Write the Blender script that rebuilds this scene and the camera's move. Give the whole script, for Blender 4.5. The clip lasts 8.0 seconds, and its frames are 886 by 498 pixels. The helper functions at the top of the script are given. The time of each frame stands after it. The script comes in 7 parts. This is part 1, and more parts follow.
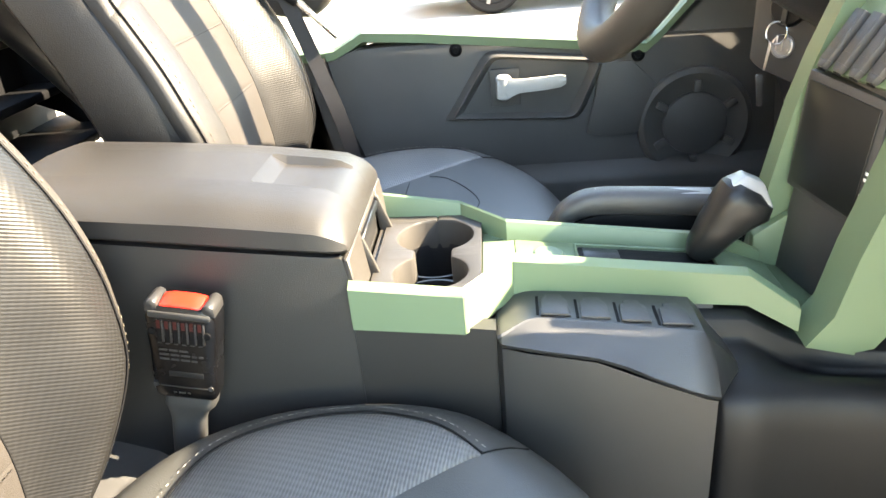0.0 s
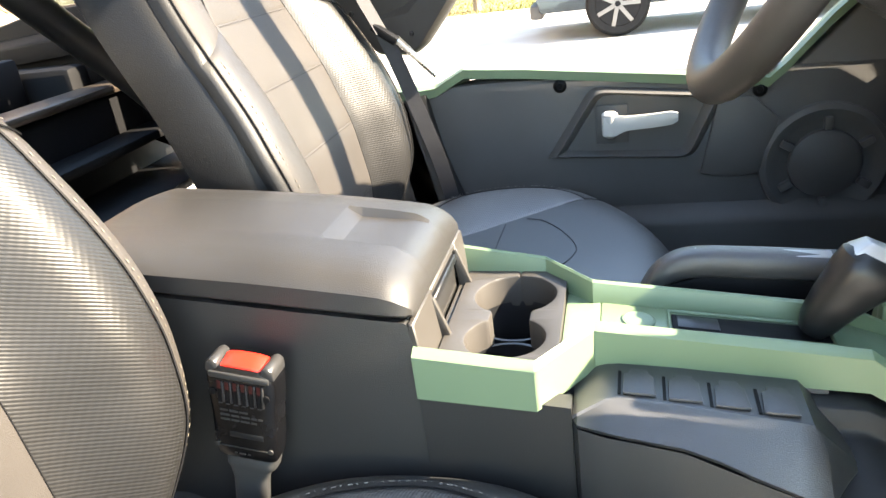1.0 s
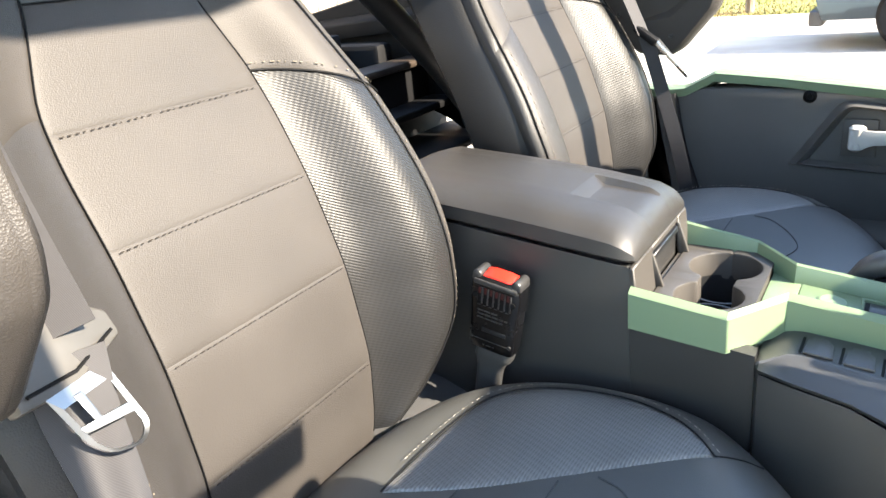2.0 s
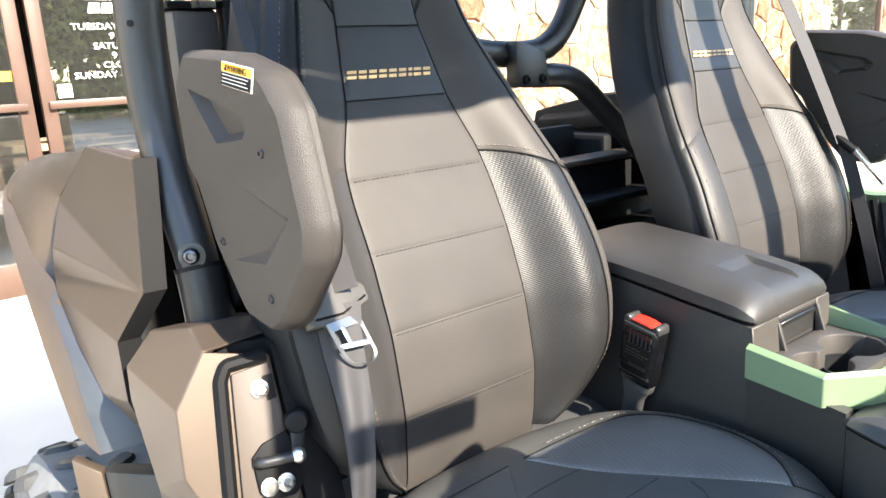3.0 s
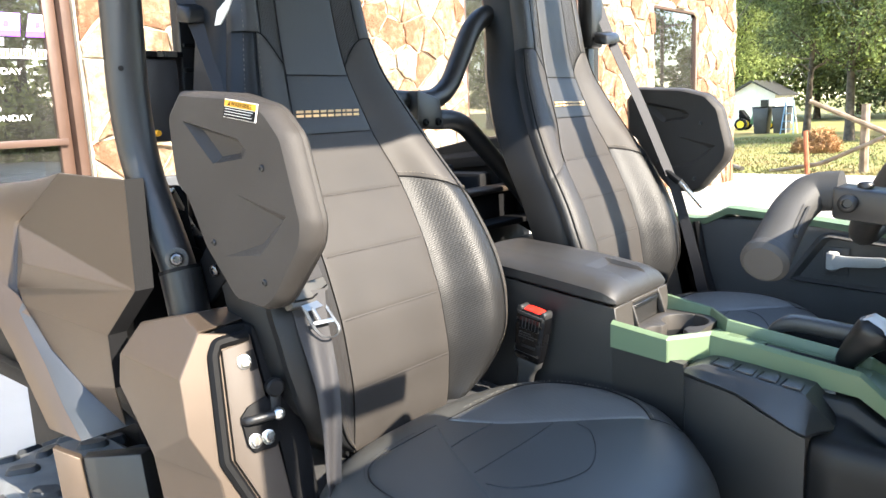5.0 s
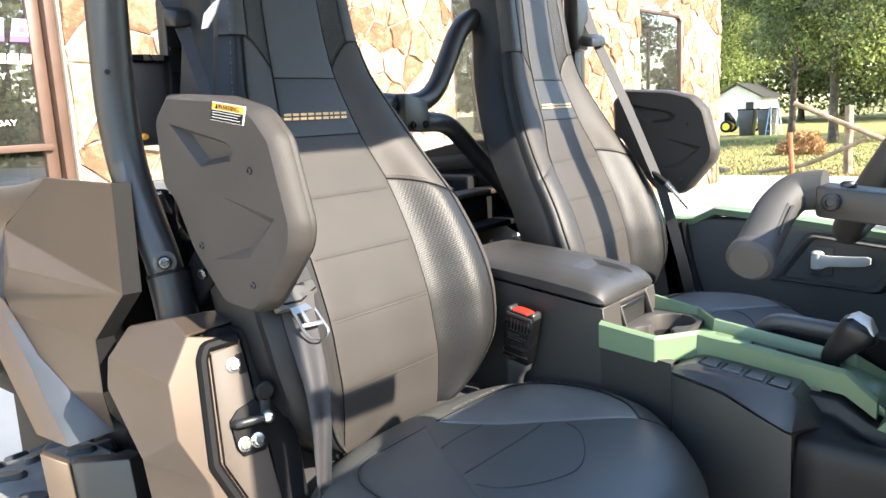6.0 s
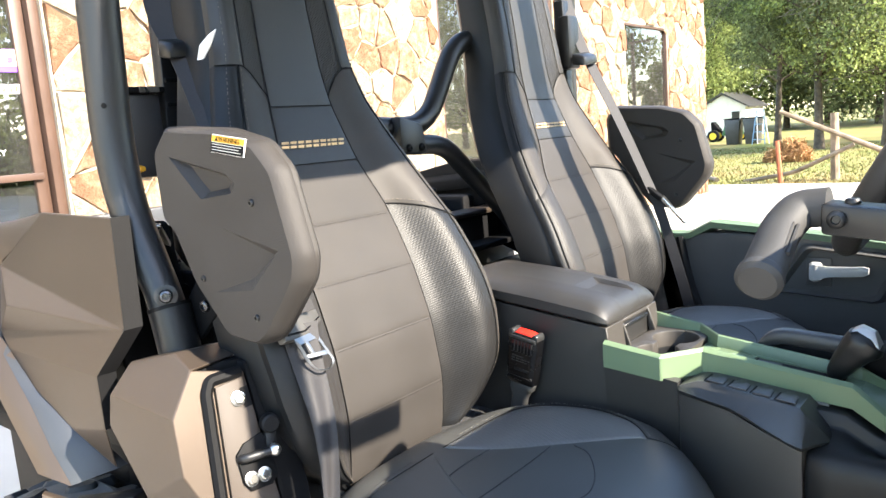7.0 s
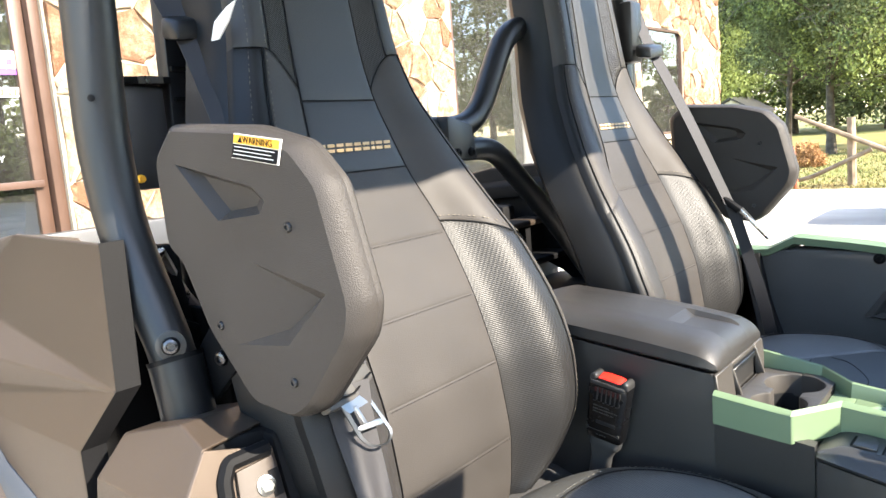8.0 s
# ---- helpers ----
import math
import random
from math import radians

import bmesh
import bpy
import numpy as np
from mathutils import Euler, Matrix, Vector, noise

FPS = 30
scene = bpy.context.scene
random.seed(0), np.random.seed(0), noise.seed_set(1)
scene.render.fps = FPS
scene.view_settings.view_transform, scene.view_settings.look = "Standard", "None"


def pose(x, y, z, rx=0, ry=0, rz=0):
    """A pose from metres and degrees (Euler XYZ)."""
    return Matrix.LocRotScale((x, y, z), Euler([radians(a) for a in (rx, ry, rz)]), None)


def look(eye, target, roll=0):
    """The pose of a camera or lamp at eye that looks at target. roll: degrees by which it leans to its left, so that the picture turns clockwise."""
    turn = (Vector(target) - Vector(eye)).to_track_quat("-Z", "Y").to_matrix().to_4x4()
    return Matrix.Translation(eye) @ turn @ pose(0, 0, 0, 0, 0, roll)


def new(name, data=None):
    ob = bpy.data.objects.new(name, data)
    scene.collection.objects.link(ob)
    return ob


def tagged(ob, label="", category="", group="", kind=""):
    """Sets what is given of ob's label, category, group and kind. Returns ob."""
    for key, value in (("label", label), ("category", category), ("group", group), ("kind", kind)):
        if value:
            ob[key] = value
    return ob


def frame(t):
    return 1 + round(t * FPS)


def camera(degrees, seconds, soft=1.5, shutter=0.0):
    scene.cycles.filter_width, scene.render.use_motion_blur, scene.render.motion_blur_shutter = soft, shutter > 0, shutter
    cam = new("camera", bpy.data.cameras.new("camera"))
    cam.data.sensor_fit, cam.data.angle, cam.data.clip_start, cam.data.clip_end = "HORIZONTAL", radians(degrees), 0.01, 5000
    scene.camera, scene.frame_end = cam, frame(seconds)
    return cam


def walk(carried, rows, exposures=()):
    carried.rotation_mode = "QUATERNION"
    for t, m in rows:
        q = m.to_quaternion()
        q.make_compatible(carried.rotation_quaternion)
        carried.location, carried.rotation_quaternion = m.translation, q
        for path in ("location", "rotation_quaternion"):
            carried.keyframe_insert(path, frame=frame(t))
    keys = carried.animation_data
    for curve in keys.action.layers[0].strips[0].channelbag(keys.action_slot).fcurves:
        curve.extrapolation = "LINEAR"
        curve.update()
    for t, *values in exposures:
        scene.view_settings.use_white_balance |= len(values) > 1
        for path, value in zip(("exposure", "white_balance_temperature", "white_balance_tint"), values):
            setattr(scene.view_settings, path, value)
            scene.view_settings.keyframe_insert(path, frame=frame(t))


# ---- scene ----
cam = camera(61.5, 8.0)
PATH = [
    (0, (0.015, 0.019, 1.273), (-0.146, 1.823, 0.424), -5.3),
    (0.5, (0.041, 0.067, 1.279), (-0.2, 1.884, 0.477), -6.0),
    (1, (0.047, 0.073, 1.283), (-0.428, 1.859, 0.518), -7.6),
    (1.5, (0.053, 0.036, 1.289), (-0.676, 1.745, 0.547), -9.0),
    (2, (0.096, -0.093, 1.31), (-0.927, 1.467, 0.589), -5.6),
    (2.2, (0.129, -0.124, 1.307), (-1.022, 1.37, 0.641), -4.9),
    (3.3, (0.376, -0.272, 1.346), (-1.197, 0.884, 0.912), -3.0),
    (3.5, (0.398, -0.292, 1.345), (-1.162, 0.889, 0.931), -2.8),
    (4, (0.398, -0.373, 1.33), (-1.046, 0.96, 0.961), -2.8),
    (4.5, (0.409, -0.445, 1.327), (-0.924, 1.002, 0.964), -2.8),
    (4.7, (0.410, -0.454, 1.329), (-0.895, 1.02, 0.967), -2.6),
    (6, (0.412, -0.459, 1.327), (-0.849, 1.053, 0.976), -2.9),
    (6.5, (0.414, -0.462, 1.337), (-0.836, 1.066, 1.014), -3.5),
    (7, (0.398, -0.462, 1.338), (-0.849, 1.071, 1.029), -4.4),
    (7.5, (0.341, -0.431, 1.335), (-0.923, 1.087, 1.021), -4.9),
    (8, (0.201, -0.342, 1.338), (-1.057, 1.185, 1.045), -4.5),
]
EXPOSURES = [(0.0, 4.13, 8000, 8), (0.4, 4.08, 7900, 8), (1.0, 3.77, 7450, 9), (1.6, 3.43, 7050, 9), (2.2, 3.20, 6850, 9), (3.3, 2.91, 6600, 9), (4.5, 2.83, 6600, 9), (8.0, 2.84, 6650, 9)]
walk(cam, [(t, look(eye, target, roll)) for t, eye, target, roll in PATH], EXPOSURES)

# ---- world and sun ----
SUN_DIR = Vector((1.0, 0.065, 0.68)).normalized()
world = bpy.data.worlds.new("daylight")
scene.world = world
world.use_nodes = True
wn = world.node_tree.nodes
sky = wn.new("ShaderNodeTexSky")
sky.sky_type = "NISHITA"
sky.sun_disc = False
sky.sun_elevation = math.asin(SUN_DIR.z)
sky.sun_rotation = math.atan2(SUN_DIR.x, SUN_DIR.y)
world.node_tree.links.new(sky.outputs[0], wn["Background"].inputs[0])
sky.dust_density, sky.ozone_density = 0.4, 0.6
wn["Background"].inputs[1].default_value = 0.15
sun_data = bpy.data.lights.new("sun", "SUN")
sun_data.energy, sun_data.angle, sun_data.color = 3.75, radians(0.5), (1.0, 0.91, 0.79)
sun = new("sun", sun_data)
sun.matrix_world = look(SUN_DIR * 30, (0, 0, 0))


# ---- materials ----
def material(name, color, rough=0.5, metal=0.0, spec=0.5, vary=0.12, vscale=6.0, grain=0.0, gscale=400.0,
             second=None, coat=0.0, island=0.0, per_object=0.0, rvary=0.08):
    """A plain surface with stains at a large scale and a grain at a fine one."""
    m = bpy.data.materials.new(name)
    m.use_nodes = True
    nt = m.node_tree
    n, l = nt.nodes, nt.links
    b = n["Principled BSDF"]
    co = n.new("ShaderNodeTexCoord")
    big = n.new("ShaderNodeTexNoise")
    big.inputs["Scale"].default_value, big.inputs["Detail"].default_value = vscale, 5
    l.new(co.outputs["Object"], big.inputs["Vector"])
    ramp = n.new("ShaderNodeValToRGB")
    c2 = second or tuple(c * (1 - vary * 1.6) for c in color)
    c1 = tuple(min(1, c * (1 + vary)) for c in color)
    ramp.color_ramp.elements[0].position, ramp.color_ramp.elements[0].color = 0.32, (*c2, 1)
    ramp.color_ramp.elements[1].position, ramp.color_ramp.elements[1].color = 0.68, (*c1, 1)
    l.new(big.outputs[0], ramp.inputs[0])
    out = ramp.outputs[0]
    if island or per_object:
        hue = n.new("ShaderNodeHueSaturation")
        source = n.new("ShaderNodeNewGeometry").outputs["Random Per Island"] if island else n.new("ShaderNodeObjectInfo").outputs["Random"]
        spread = island or per_object
        mr = n.new("ShaderNodeMapRange")
        mr.inputs["To Min"].default_value, mr.inputs["To Max"].default_value = 1 - spread, 1 + spread
        l.new(source, mr.inputs["Value"])
        l.new(mr.outputs[0], hue.inputs["Value"])
        l.new(out, hue.inputs["Color"])
        out = hue.outputs[0]
    l.new(out, b.inputs["Base Color"])
    rr = n.new("ShaderNodeMapRange")
    rr.inputs["To Min"].default_value, rr.inputs["To Max"].default_value = max(0.02, rough - rvary), min(1, rough + rvary)
    l.new(big.outputs[0], rr.inputs["Value"])
    l.new(rr.outputs[0], b.inputs["Roughness"])
    b.inputs["Metallic"].default_value = metal
    b.inputs["Specular IOR Level"].default_value = spec
    b.inputs["Coat Weight"].default_value = coat
    if grain:
        fine = n.new("ShaderNodeTexNoise")
        fine.inputs["Scale"].default_value, fine.inputs["Detail"].default_value = gscale, 3
        l.new(co.outputs["Object"], fine.inputs["Vector"])
        bump = n.new("ShaderNodeBump")
        bump.inputs["Strength"].default_value, bump.inputs["Distance"].default_value = grain, 0.001
        l.new(fine.outputs[0], bump.inputs["Height"])
        l.new(bump.outputs[0], b.inputs["Normal"])
    return m


def leather(name, color, rough, pebble=700.0, strength=0.3, vary=0.1, spec=0.28):
    """Vinyl with a pebbled grain."""
    m = material(name, color, rough, 0, spec, vary, 9.0)
    n, l = m.node_tree.nodes, m.node_tree.links
    v = n.new("ShaderNodeTexVoronoi")
    v.inputs["Scale"].default_value = pebble
    co = n.new("ShaderNodeTexCoord")
    l.new(co.outputs["Object"], v.inputs["Vector"])
    bump = n.new("ShaderNodeBump")
    bump.inputs["Strength"].default_value, bump.inputs["Distance"].default_value = strength, 0.0008
    l.new(v.outputs["Distance"], bump.inputs["Height"])
    l.new(bump.outputs[0], n["Principled BSDF"].inputs["Normal"])
    return m


def ribbed(name, color, rough, axis, scale, strength=0.8, spec=0.5, weave=True):
    """Woven carbon-look vinyl: rows of short raised ribs."""
    m = material(name, color, rough, 0, spec, 0.1, 12.0)
    n, l = m.node_tree.nodes, m.node_tree.links
    co = n.new("ShaderNodeTexCoord")
    w1 = n.new("ShaderNodeTexWave")
    w1.bands_direction = axis
    w1.inputs["Scale"].default_value = scale
    w1.inputs["Distortion"].default_value = 0.4
    slant = n.new("ShaderNodeMapping")
    slant.inputs["Rotation"].default_value = (radians(30) if weave else 0, 0, radians(12) if weave else 0)
    l.new(co.outputs["Object"], slant.inputs["Vector"])
    l.new(slant.outputs[0], w1.inputs["Vector"])
    height = w1.outputs["Fac"]
    if weave:
        w2 = n.new("ShaderNodeTexWave")
        w2.bands_direction = "Y"
        w2.inputs["Scale"].default_value = scale * 0.55
        w2.inputs["Distortion"].default_value = 0.3
        l.new(slant.outputs[0], w2.inputs["Vector"])
        mul = n.new("ShaderNodeMath")
        mul.operation = "MULTIPLY_ADD"
        mul.inputs[1].default_value = 0.45
        l.new(w2.outputs["Fac"], mul.inputs[0])
        l.new(w1.outputs["Fac"], mul.inputs[2])
        height = mul.outputs[0]
    b = n["Principled BSDF"]
    # groove shade and dark threads both: colour darkens where the bump is low
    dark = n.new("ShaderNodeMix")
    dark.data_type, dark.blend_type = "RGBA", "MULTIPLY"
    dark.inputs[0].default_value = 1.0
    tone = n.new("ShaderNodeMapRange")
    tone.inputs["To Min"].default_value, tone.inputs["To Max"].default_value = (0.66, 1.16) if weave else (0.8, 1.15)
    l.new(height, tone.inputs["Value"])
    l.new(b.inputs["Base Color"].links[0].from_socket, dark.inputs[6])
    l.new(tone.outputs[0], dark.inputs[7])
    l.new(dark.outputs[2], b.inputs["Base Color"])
    bump = n.new("ShaderNodeBump")
    bump.inputs["Strength"].default_value, bump.inputs["Distance"].default_value = strength, 0.0015
    l.new(height, bump.inputs["Height"])
    l.new(bump.outputs[0], n["Principled BSDF"].inputs["Normal"])
    return m


M_SEAT = leather("seat_vinyl", (0.0335, 0.0293, 0.0260), 0.58, 900, 0.22, spec=0.32)
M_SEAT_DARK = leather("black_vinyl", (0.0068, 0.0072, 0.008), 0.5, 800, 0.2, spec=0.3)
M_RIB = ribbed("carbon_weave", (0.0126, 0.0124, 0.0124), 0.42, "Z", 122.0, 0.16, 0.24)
# the bolster weave again, lightened so that its colour carries the sky's sheen
M_RIB_SHEEN = ribbed("carbon_weave_sheen", (0.092, 0.092, 0.090), 0.44, "X", 120.0, 0.26, 0.6)
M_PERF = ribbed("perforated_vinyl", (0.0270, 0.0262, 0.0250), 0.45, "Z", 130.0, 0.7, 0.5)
# black vinyl with sky sheen put into a lighter base colour
M_CUSHION = leather("cushion_vinyl_sheen", (0.043, 0.0435, 0.0415), 0.46, 900, 0.18, spec=0.65)
# seat taupe made darker: the shadow on this bolster is put into the colour
M_SEAT_SHADED = leather("shaded_seat_vinyl", (0.026, 0.024, 0.023), 0.5, 900, 0.2)
M_THREAD_GREY = material("grey_thread", (0.035, 0.036, 0.038), 0.7, 0, 0.3, 0.1, 30)
M_STITCH = material("thread", (0.11, 0.094, 0.072), 0.7, 0, 0.3, 0.1, 30)
M_GOLD = material("gold_thread", (0.55, 0.36, 0.16), 0.5, 0, 0.5, 0.1, 60)
M_PLASTIC = material("grained_plastic", (0.041, 0.0405, 0.041), 0.42, 0, 0.6, 0.12, 5, 0.35, 1400)
# same plastic as the console, darkened to hold the footwell's shade
M_TUNNEL = material("shaded_tunnel_plastic", (0.0075, 0.0075, 0.0078), 0.46, 0, 0.3, 0.2, 7, 0.2, 1100)
M_DOOR = material("door_plastic", (0.068, 0.066, 0.064), 0.5, 0, 0.3, 0.1, 6, 0.3, 1300)
M_SWITCH = material("switch_plastic", (0.055, 0.054, 0.053), 0.5, 0, 0.5, 0.1, 9, 0.2, 900)
M_PLASTIC_SMOOTH = material("smooth_plastic", (0.009, 0.0095, 0.0105), 0.36, 0, 0.35, 0.12, 8, 0.12, 900)
M_LID = leather("armrest_vinyl", (0.0245, 0.0232, 0.0222), 0.42, 1200, 0.22, spec=0.4)
M_GREEN = material("sage_green_plastic", (0.120, 0.172, 0.100), 0.40, 0, 0.5, 0.05, 4, 0.10, 1500)
M_BRONZE = material("bronze_metallic_plastic", (0.080, 0.061, 0.047), 0.40, 0.5, 0.35, 0.07, 4, 0.12, 1800)
M_STEEL_BLACK = material("black_powder_coat", (0.011, 0.0112, 0.0118), 0.42, 0, 0.5, 0.1, 10, 0.15, 1300)
M_BLACK = material("matt_black", (0.0035, 0.0035, 0.004), 0.65, 0, 0.15, 0.2, 12, 0.2, 500)
M_RUBBER = material("rubber", (0.008, 0.008, 0.0085), 0.6, 0, 0.18, 0.15, 14, 0.3, 500)
M_TYRE = material("dusty_tyre_rubber", (0.12, 0.122, 0.122), 0.85, 0, 0.2, 0.2, 14, 0.5, 120, second=(0.085, 0.088, 0.088))
M_LUG = material("tread_rubber", (0.016, 0.017, 0.018), 0.6, 0, 0.3, 0.25, 30, 0.5, 150, second=(0.034, 0.036, 0.038))
M_ZINC = material("zinc_steel", (0.62, 0.61, 0.58), 0.28, 1.0, 0.5, 0.08, 40, 0.1, 600)
M_HANDLE = material("pale_grey_plastic", (0.42, 0.415, 0.40), 0.45, 0, 0.4, 0.06, 10)
M_WEB = ribbed("belt_webbing", (0.031, 0.030, 0.032), 0.6, "DIAGONAL", 420.0, 0.08, 0.2, False)
M_RED = material("red_button", (0.62, 0.022, 0.012), 0.35, 0, 0.5, 0.05, 30)
M_LABEL_ORANGE = material("orange_label", (0.85, 0.40, 0.03), 0.5, 0, 0.4, 0.04, 30)
M_LABEL_WHITE = material("white_label", (0.78, 0.76, 0.72), 0.5, 0, 0.4, 0.04, 30)
M_INK = material("black_ink", (0.008, 0.008, 0.009), 0.7, 0, 0.1, 0.05, 30)
M_SCREEN = material("screen_glass", (0.010, 0.011, 0.011), 0.3, 0, 0.35, 0.1, 5)
M_CONCRETE = material("pale_concrete", (0.40, 0.375, 0.335), 0.85, 0, 0.25, 0.14, 0.8, 0.5, 60, second=(0.30, 0.28, 0.25))
M_GRASS = material("lawn", (0.115, 0.135, 0.042), 0.9, 0, 0.15, 0.3, 0.45, 0.8, 30, second=(0.22, 0.165, 0.075))
M_BLADE = material("grass_blades", (0.115, 0.14, 0.04), 0.7, 0, 0.2, 0.3, 0.5, island=0.3, second=(0.21, 0.155, 0.07))


def stone(name, stops, shift):
    """Rough split stone: patches of cream, tan and rust, a different share in each piece."""
    m = material(name, (0.4, 0.3, 0.2), 0.85, 0, 0.2, 0.1, 7.0)
    n, l = m.node_tree.nodes, m.node_tree.links
    b = n["Principled BSDF"]
    co = n.new("ShaderNodeTexCoord")
    patch, fine = n.new("ShaderNodeTexNoise"), n.new("ShaderNodeTexNoise")
    patch.inputs["Scale"].default_value, patch.inputs["Detail"].default_value, patch.inputs["Distortion"].default_value = 7.0, 8, 0.8
    fine.inputs["Scale"].default_value, fine.inputs["Detail"].default_value, fine.inputs["Roughness"].default_value = 22.0, 8, 0.75
    l.new(co.outputs["Object"], patch.inputs["Vector"])
    l.new(co.outputs["Object"], fine.inputs["Vector"])
    rnd = n.new("ShaderNodeMapRange")
    rnd.inputs["To Min"].default_value, rnd.inputs["To Max"].default_value = -0.27 + shift, 0.27 + shift
    l.new(n.new("ShaderNodeObjectInfo").outputs["Random"], rnd.inputs["Value"])
    add = n.new("ShaderNodeMath")
    mix = n.new("ShaderNodeMath")
    mix.operation = "MULTIPLY_ADD"
    mix.inputs[1].default_value, mix.inputs[2].default_value = 1.25, -0.625
    l.new(fine.outputs[0], mix.inputs[0])
    both = n.new("ShaderNodeMath")
    l.new(patch.outputs[0], both.inputs[0])
    l.new(mix.outputs[0], both.inputs[1])
    l.new(both.outputs[0], add.inputs[0])
    l.new(rnd.outputs[0], add.inputs[1])
    ramp = n.new("ShaderNodeValToRGB")
    e = ramp.color_ramp.elements
    e[0].position, e[0].color = stops[0][0], (*stops[0][1], 1)
    e[1].position, e[1].color = stops[-1][0], (*stops[-1][1], 1)
    for p, c in stops[1:-1]:
        x = e.new(p)
        x.color = (*c, 1)
    l.new(add.outputs[0], ramp.inputs[0])
    l.new(ramp.outputs[0], b.inputs["Base Color"])
    bump = n.new("ShaderNodeBump")
    bump.inputs["Strength"].default_value, bump.inputs["Distance"].default_value = 1.0, 0.05
    l.new(fine.outputs[0], bump.inputs["Height"])
    l.new(bump.outputs[0], b.inputs["Normal"])
    return m


STONE_STOPS = ((0.28, (0.41, 0.345, 0.26)), (0.46, (0.375, 0.285, 0.185)), (0.60, (0.335, 0.215, 0.13)), (0.76, (0.25, 0.125, 0.07)))
M_STONE = stone("cream_flagstone", STONE_STOPS, 0.0)
M_STONE_RED = stone("rust_flagstone", STONE_STOPS, 0.22)
M_MORTAR = material("mortar", (0.43, 0.37, 0.28), 0.95, 0, 0.2, 0.15, 8, 0.8, 80)
M_FRAME = material("brown_aluminium", (0.075, 0.043, 0.030), 0.42, 0.1, 0.4, 0.08, 5)
M_SLATE = leather("slate_vinyl", (0.0245, 0.0232, 0.0220), 0.5, 900, 0.18, spec=0.4)
M_THREAD_DARK = material("dull_thread", (0.018, 0.015, 0.013), 0.8, 0, 0.2, 0.1, 30)
M_SATIN = material("satin_silver", (0.42, 0.41, 0.40), 0.38, 0.6, 0.5, 0.05, 20)
M_TONGUE = material("bare_steel", (0.24, 0.25, 0.26), 0.42, 1.0, 0.5, 0.08, 40, 0.1, 600)
M_GRIP_RUBBER = material("grip_rubber", (0.040, 0.039, 0.038), 0.6, 0, 0.3, 0.1, 14, 0.3, 700)
M_FACE = material("console_face_plastic", (0.040, 0.036, 0.032), 0.5, 0, 0.4, 0.1, 8, 0.25, 1300)
# shade on the passenger-side flank is put into this darker plastic colour
M_FLANK = material("shaded_flank_plastic", (0.0185, 0.019, 0.0195), 0.42, 0, 1.0, 0.12, 5, 0.35, 1400)
M_SATIN_BLACK = material("black_zinc", (0.10, 0.10, 0.105), 0.28, 1.0, 0.5, 0.08, 40)
# grained plastic darkened for the shade on the console's sides
M_WALL = material("shaded_console_plastic", (0.0175, 0.017, 0.0165), 0.44, 0, 0.5, 0.12, 5, 0.35, 1400)
M_PLATE = material("bronze_plate", (0.050, 0.038, 0.029), 0.55, 0.0, 0.3, 0.07, 6, 0.12, 1800)
M_THREAD_PALE = material("pale_thread", (0.24, 0.225, 0.205), 0.7, 0, 0.3, 0.1, 30)
M_PALE_ALU = material("pale_aluminium", (0.50, 0.48, 0.44), 0.45, 0.3, 0.5, 0.05, 6)
M_WHITE = material("white_paint", (0.78, 0.77, 0.74), 0.6, 0, 0.4, 0.04, 4)
# the room's dimness behind the glass is put into this dark colour
M_DIMMED_ROOM = material("shop_interior_dimmed", (0.045, 0.042, 0.040), 0.8, 0, 0.3, 0.3, 1.2)
M_BARK = material("bark", (0.095, 0.076, 0.058), 0.9, 0, 0.2, 0.3, 6, 1.0, 40)
M_WOOD = material("weathered_wood", (0.27, 0.205, 0.145), 0.85, 0, 0.2, 0.25, 5, 0.8, 60)
M_LEAF = material("tree_leaves", (0.225, 0.26, 0.085), 0.6, 0, 0.3, 0.25, 0.7, island=0.6, second=(0.12, 0.155, 0.05))
M_PINE = material("dark_needles", (0.155, 0.175, 0.080), 0.65, 0, 0.25, 0.25, 0.7, island=0.5, second=(0.085, 0.105, 0.048))


def let_through(m, share):
    """Thin leaves pass some light on."""
    n, l = m.node_tree.nodes, m.node_tree.links
    b = n["Principled BSDF"]
    tr, mx = n.new("ShaderNodeBsdfTranslucent"), n.new("ShaderNodeMixShader")
    mx.inputs[0].default_value = share
    l.new(b.inputs["Base Color"].links[0].from_socket, tr.inputs[0])
    l.new(b.outputs[0], mx.inputs[1])
    l.new(tr.outputs[0], mx.inputs[2])
    l.new(mx.outputs[0], n["Material Output"].inputs[0])


let_through(M_LEAF, 0.5)
let_through(M_PINE, 0.45)
M_TWIG = material("dead_grey_wood", (0.20, 0.175, 0.145), 0.9, 0, 0.2, 0.25, 3)
M_RIM = leather("wheel_rim_vinyl", (0.050, 0.044, 0.039), 0.5, 1200, 0.25, spec=0.4)
M_STRAW = material("dry_brush", (0.42, 0.24, 0.11), 0.85, 0, 0.2, 0.3, 2, island=0.5)
M_BLUE = material("blue_ladder_paint", (0.20, 0.34, 0.48), 0.5, 0, 0.5, 0.06, 5)
M_TRACTOR = material("tractor_green", (0.02, 0.10, 0.025), 0.35, 0, 0.5, 0.06, 5)
M_YELLOW = material("yellow_paint", (0.85, 0.60, 0.03), 0.4, 0, 0.5, 0.05, 6)
M_CAR = material("black_car_paint", (0.012, 0.012, 0.013), 0.2, 0, 0.6, 0.05, 4, coat=0.5)
M_ALLOY = material("alloy_rim", (0.20, 0.20, 0.205), 0.35, 1.0, 0.5, 0.05, 10)
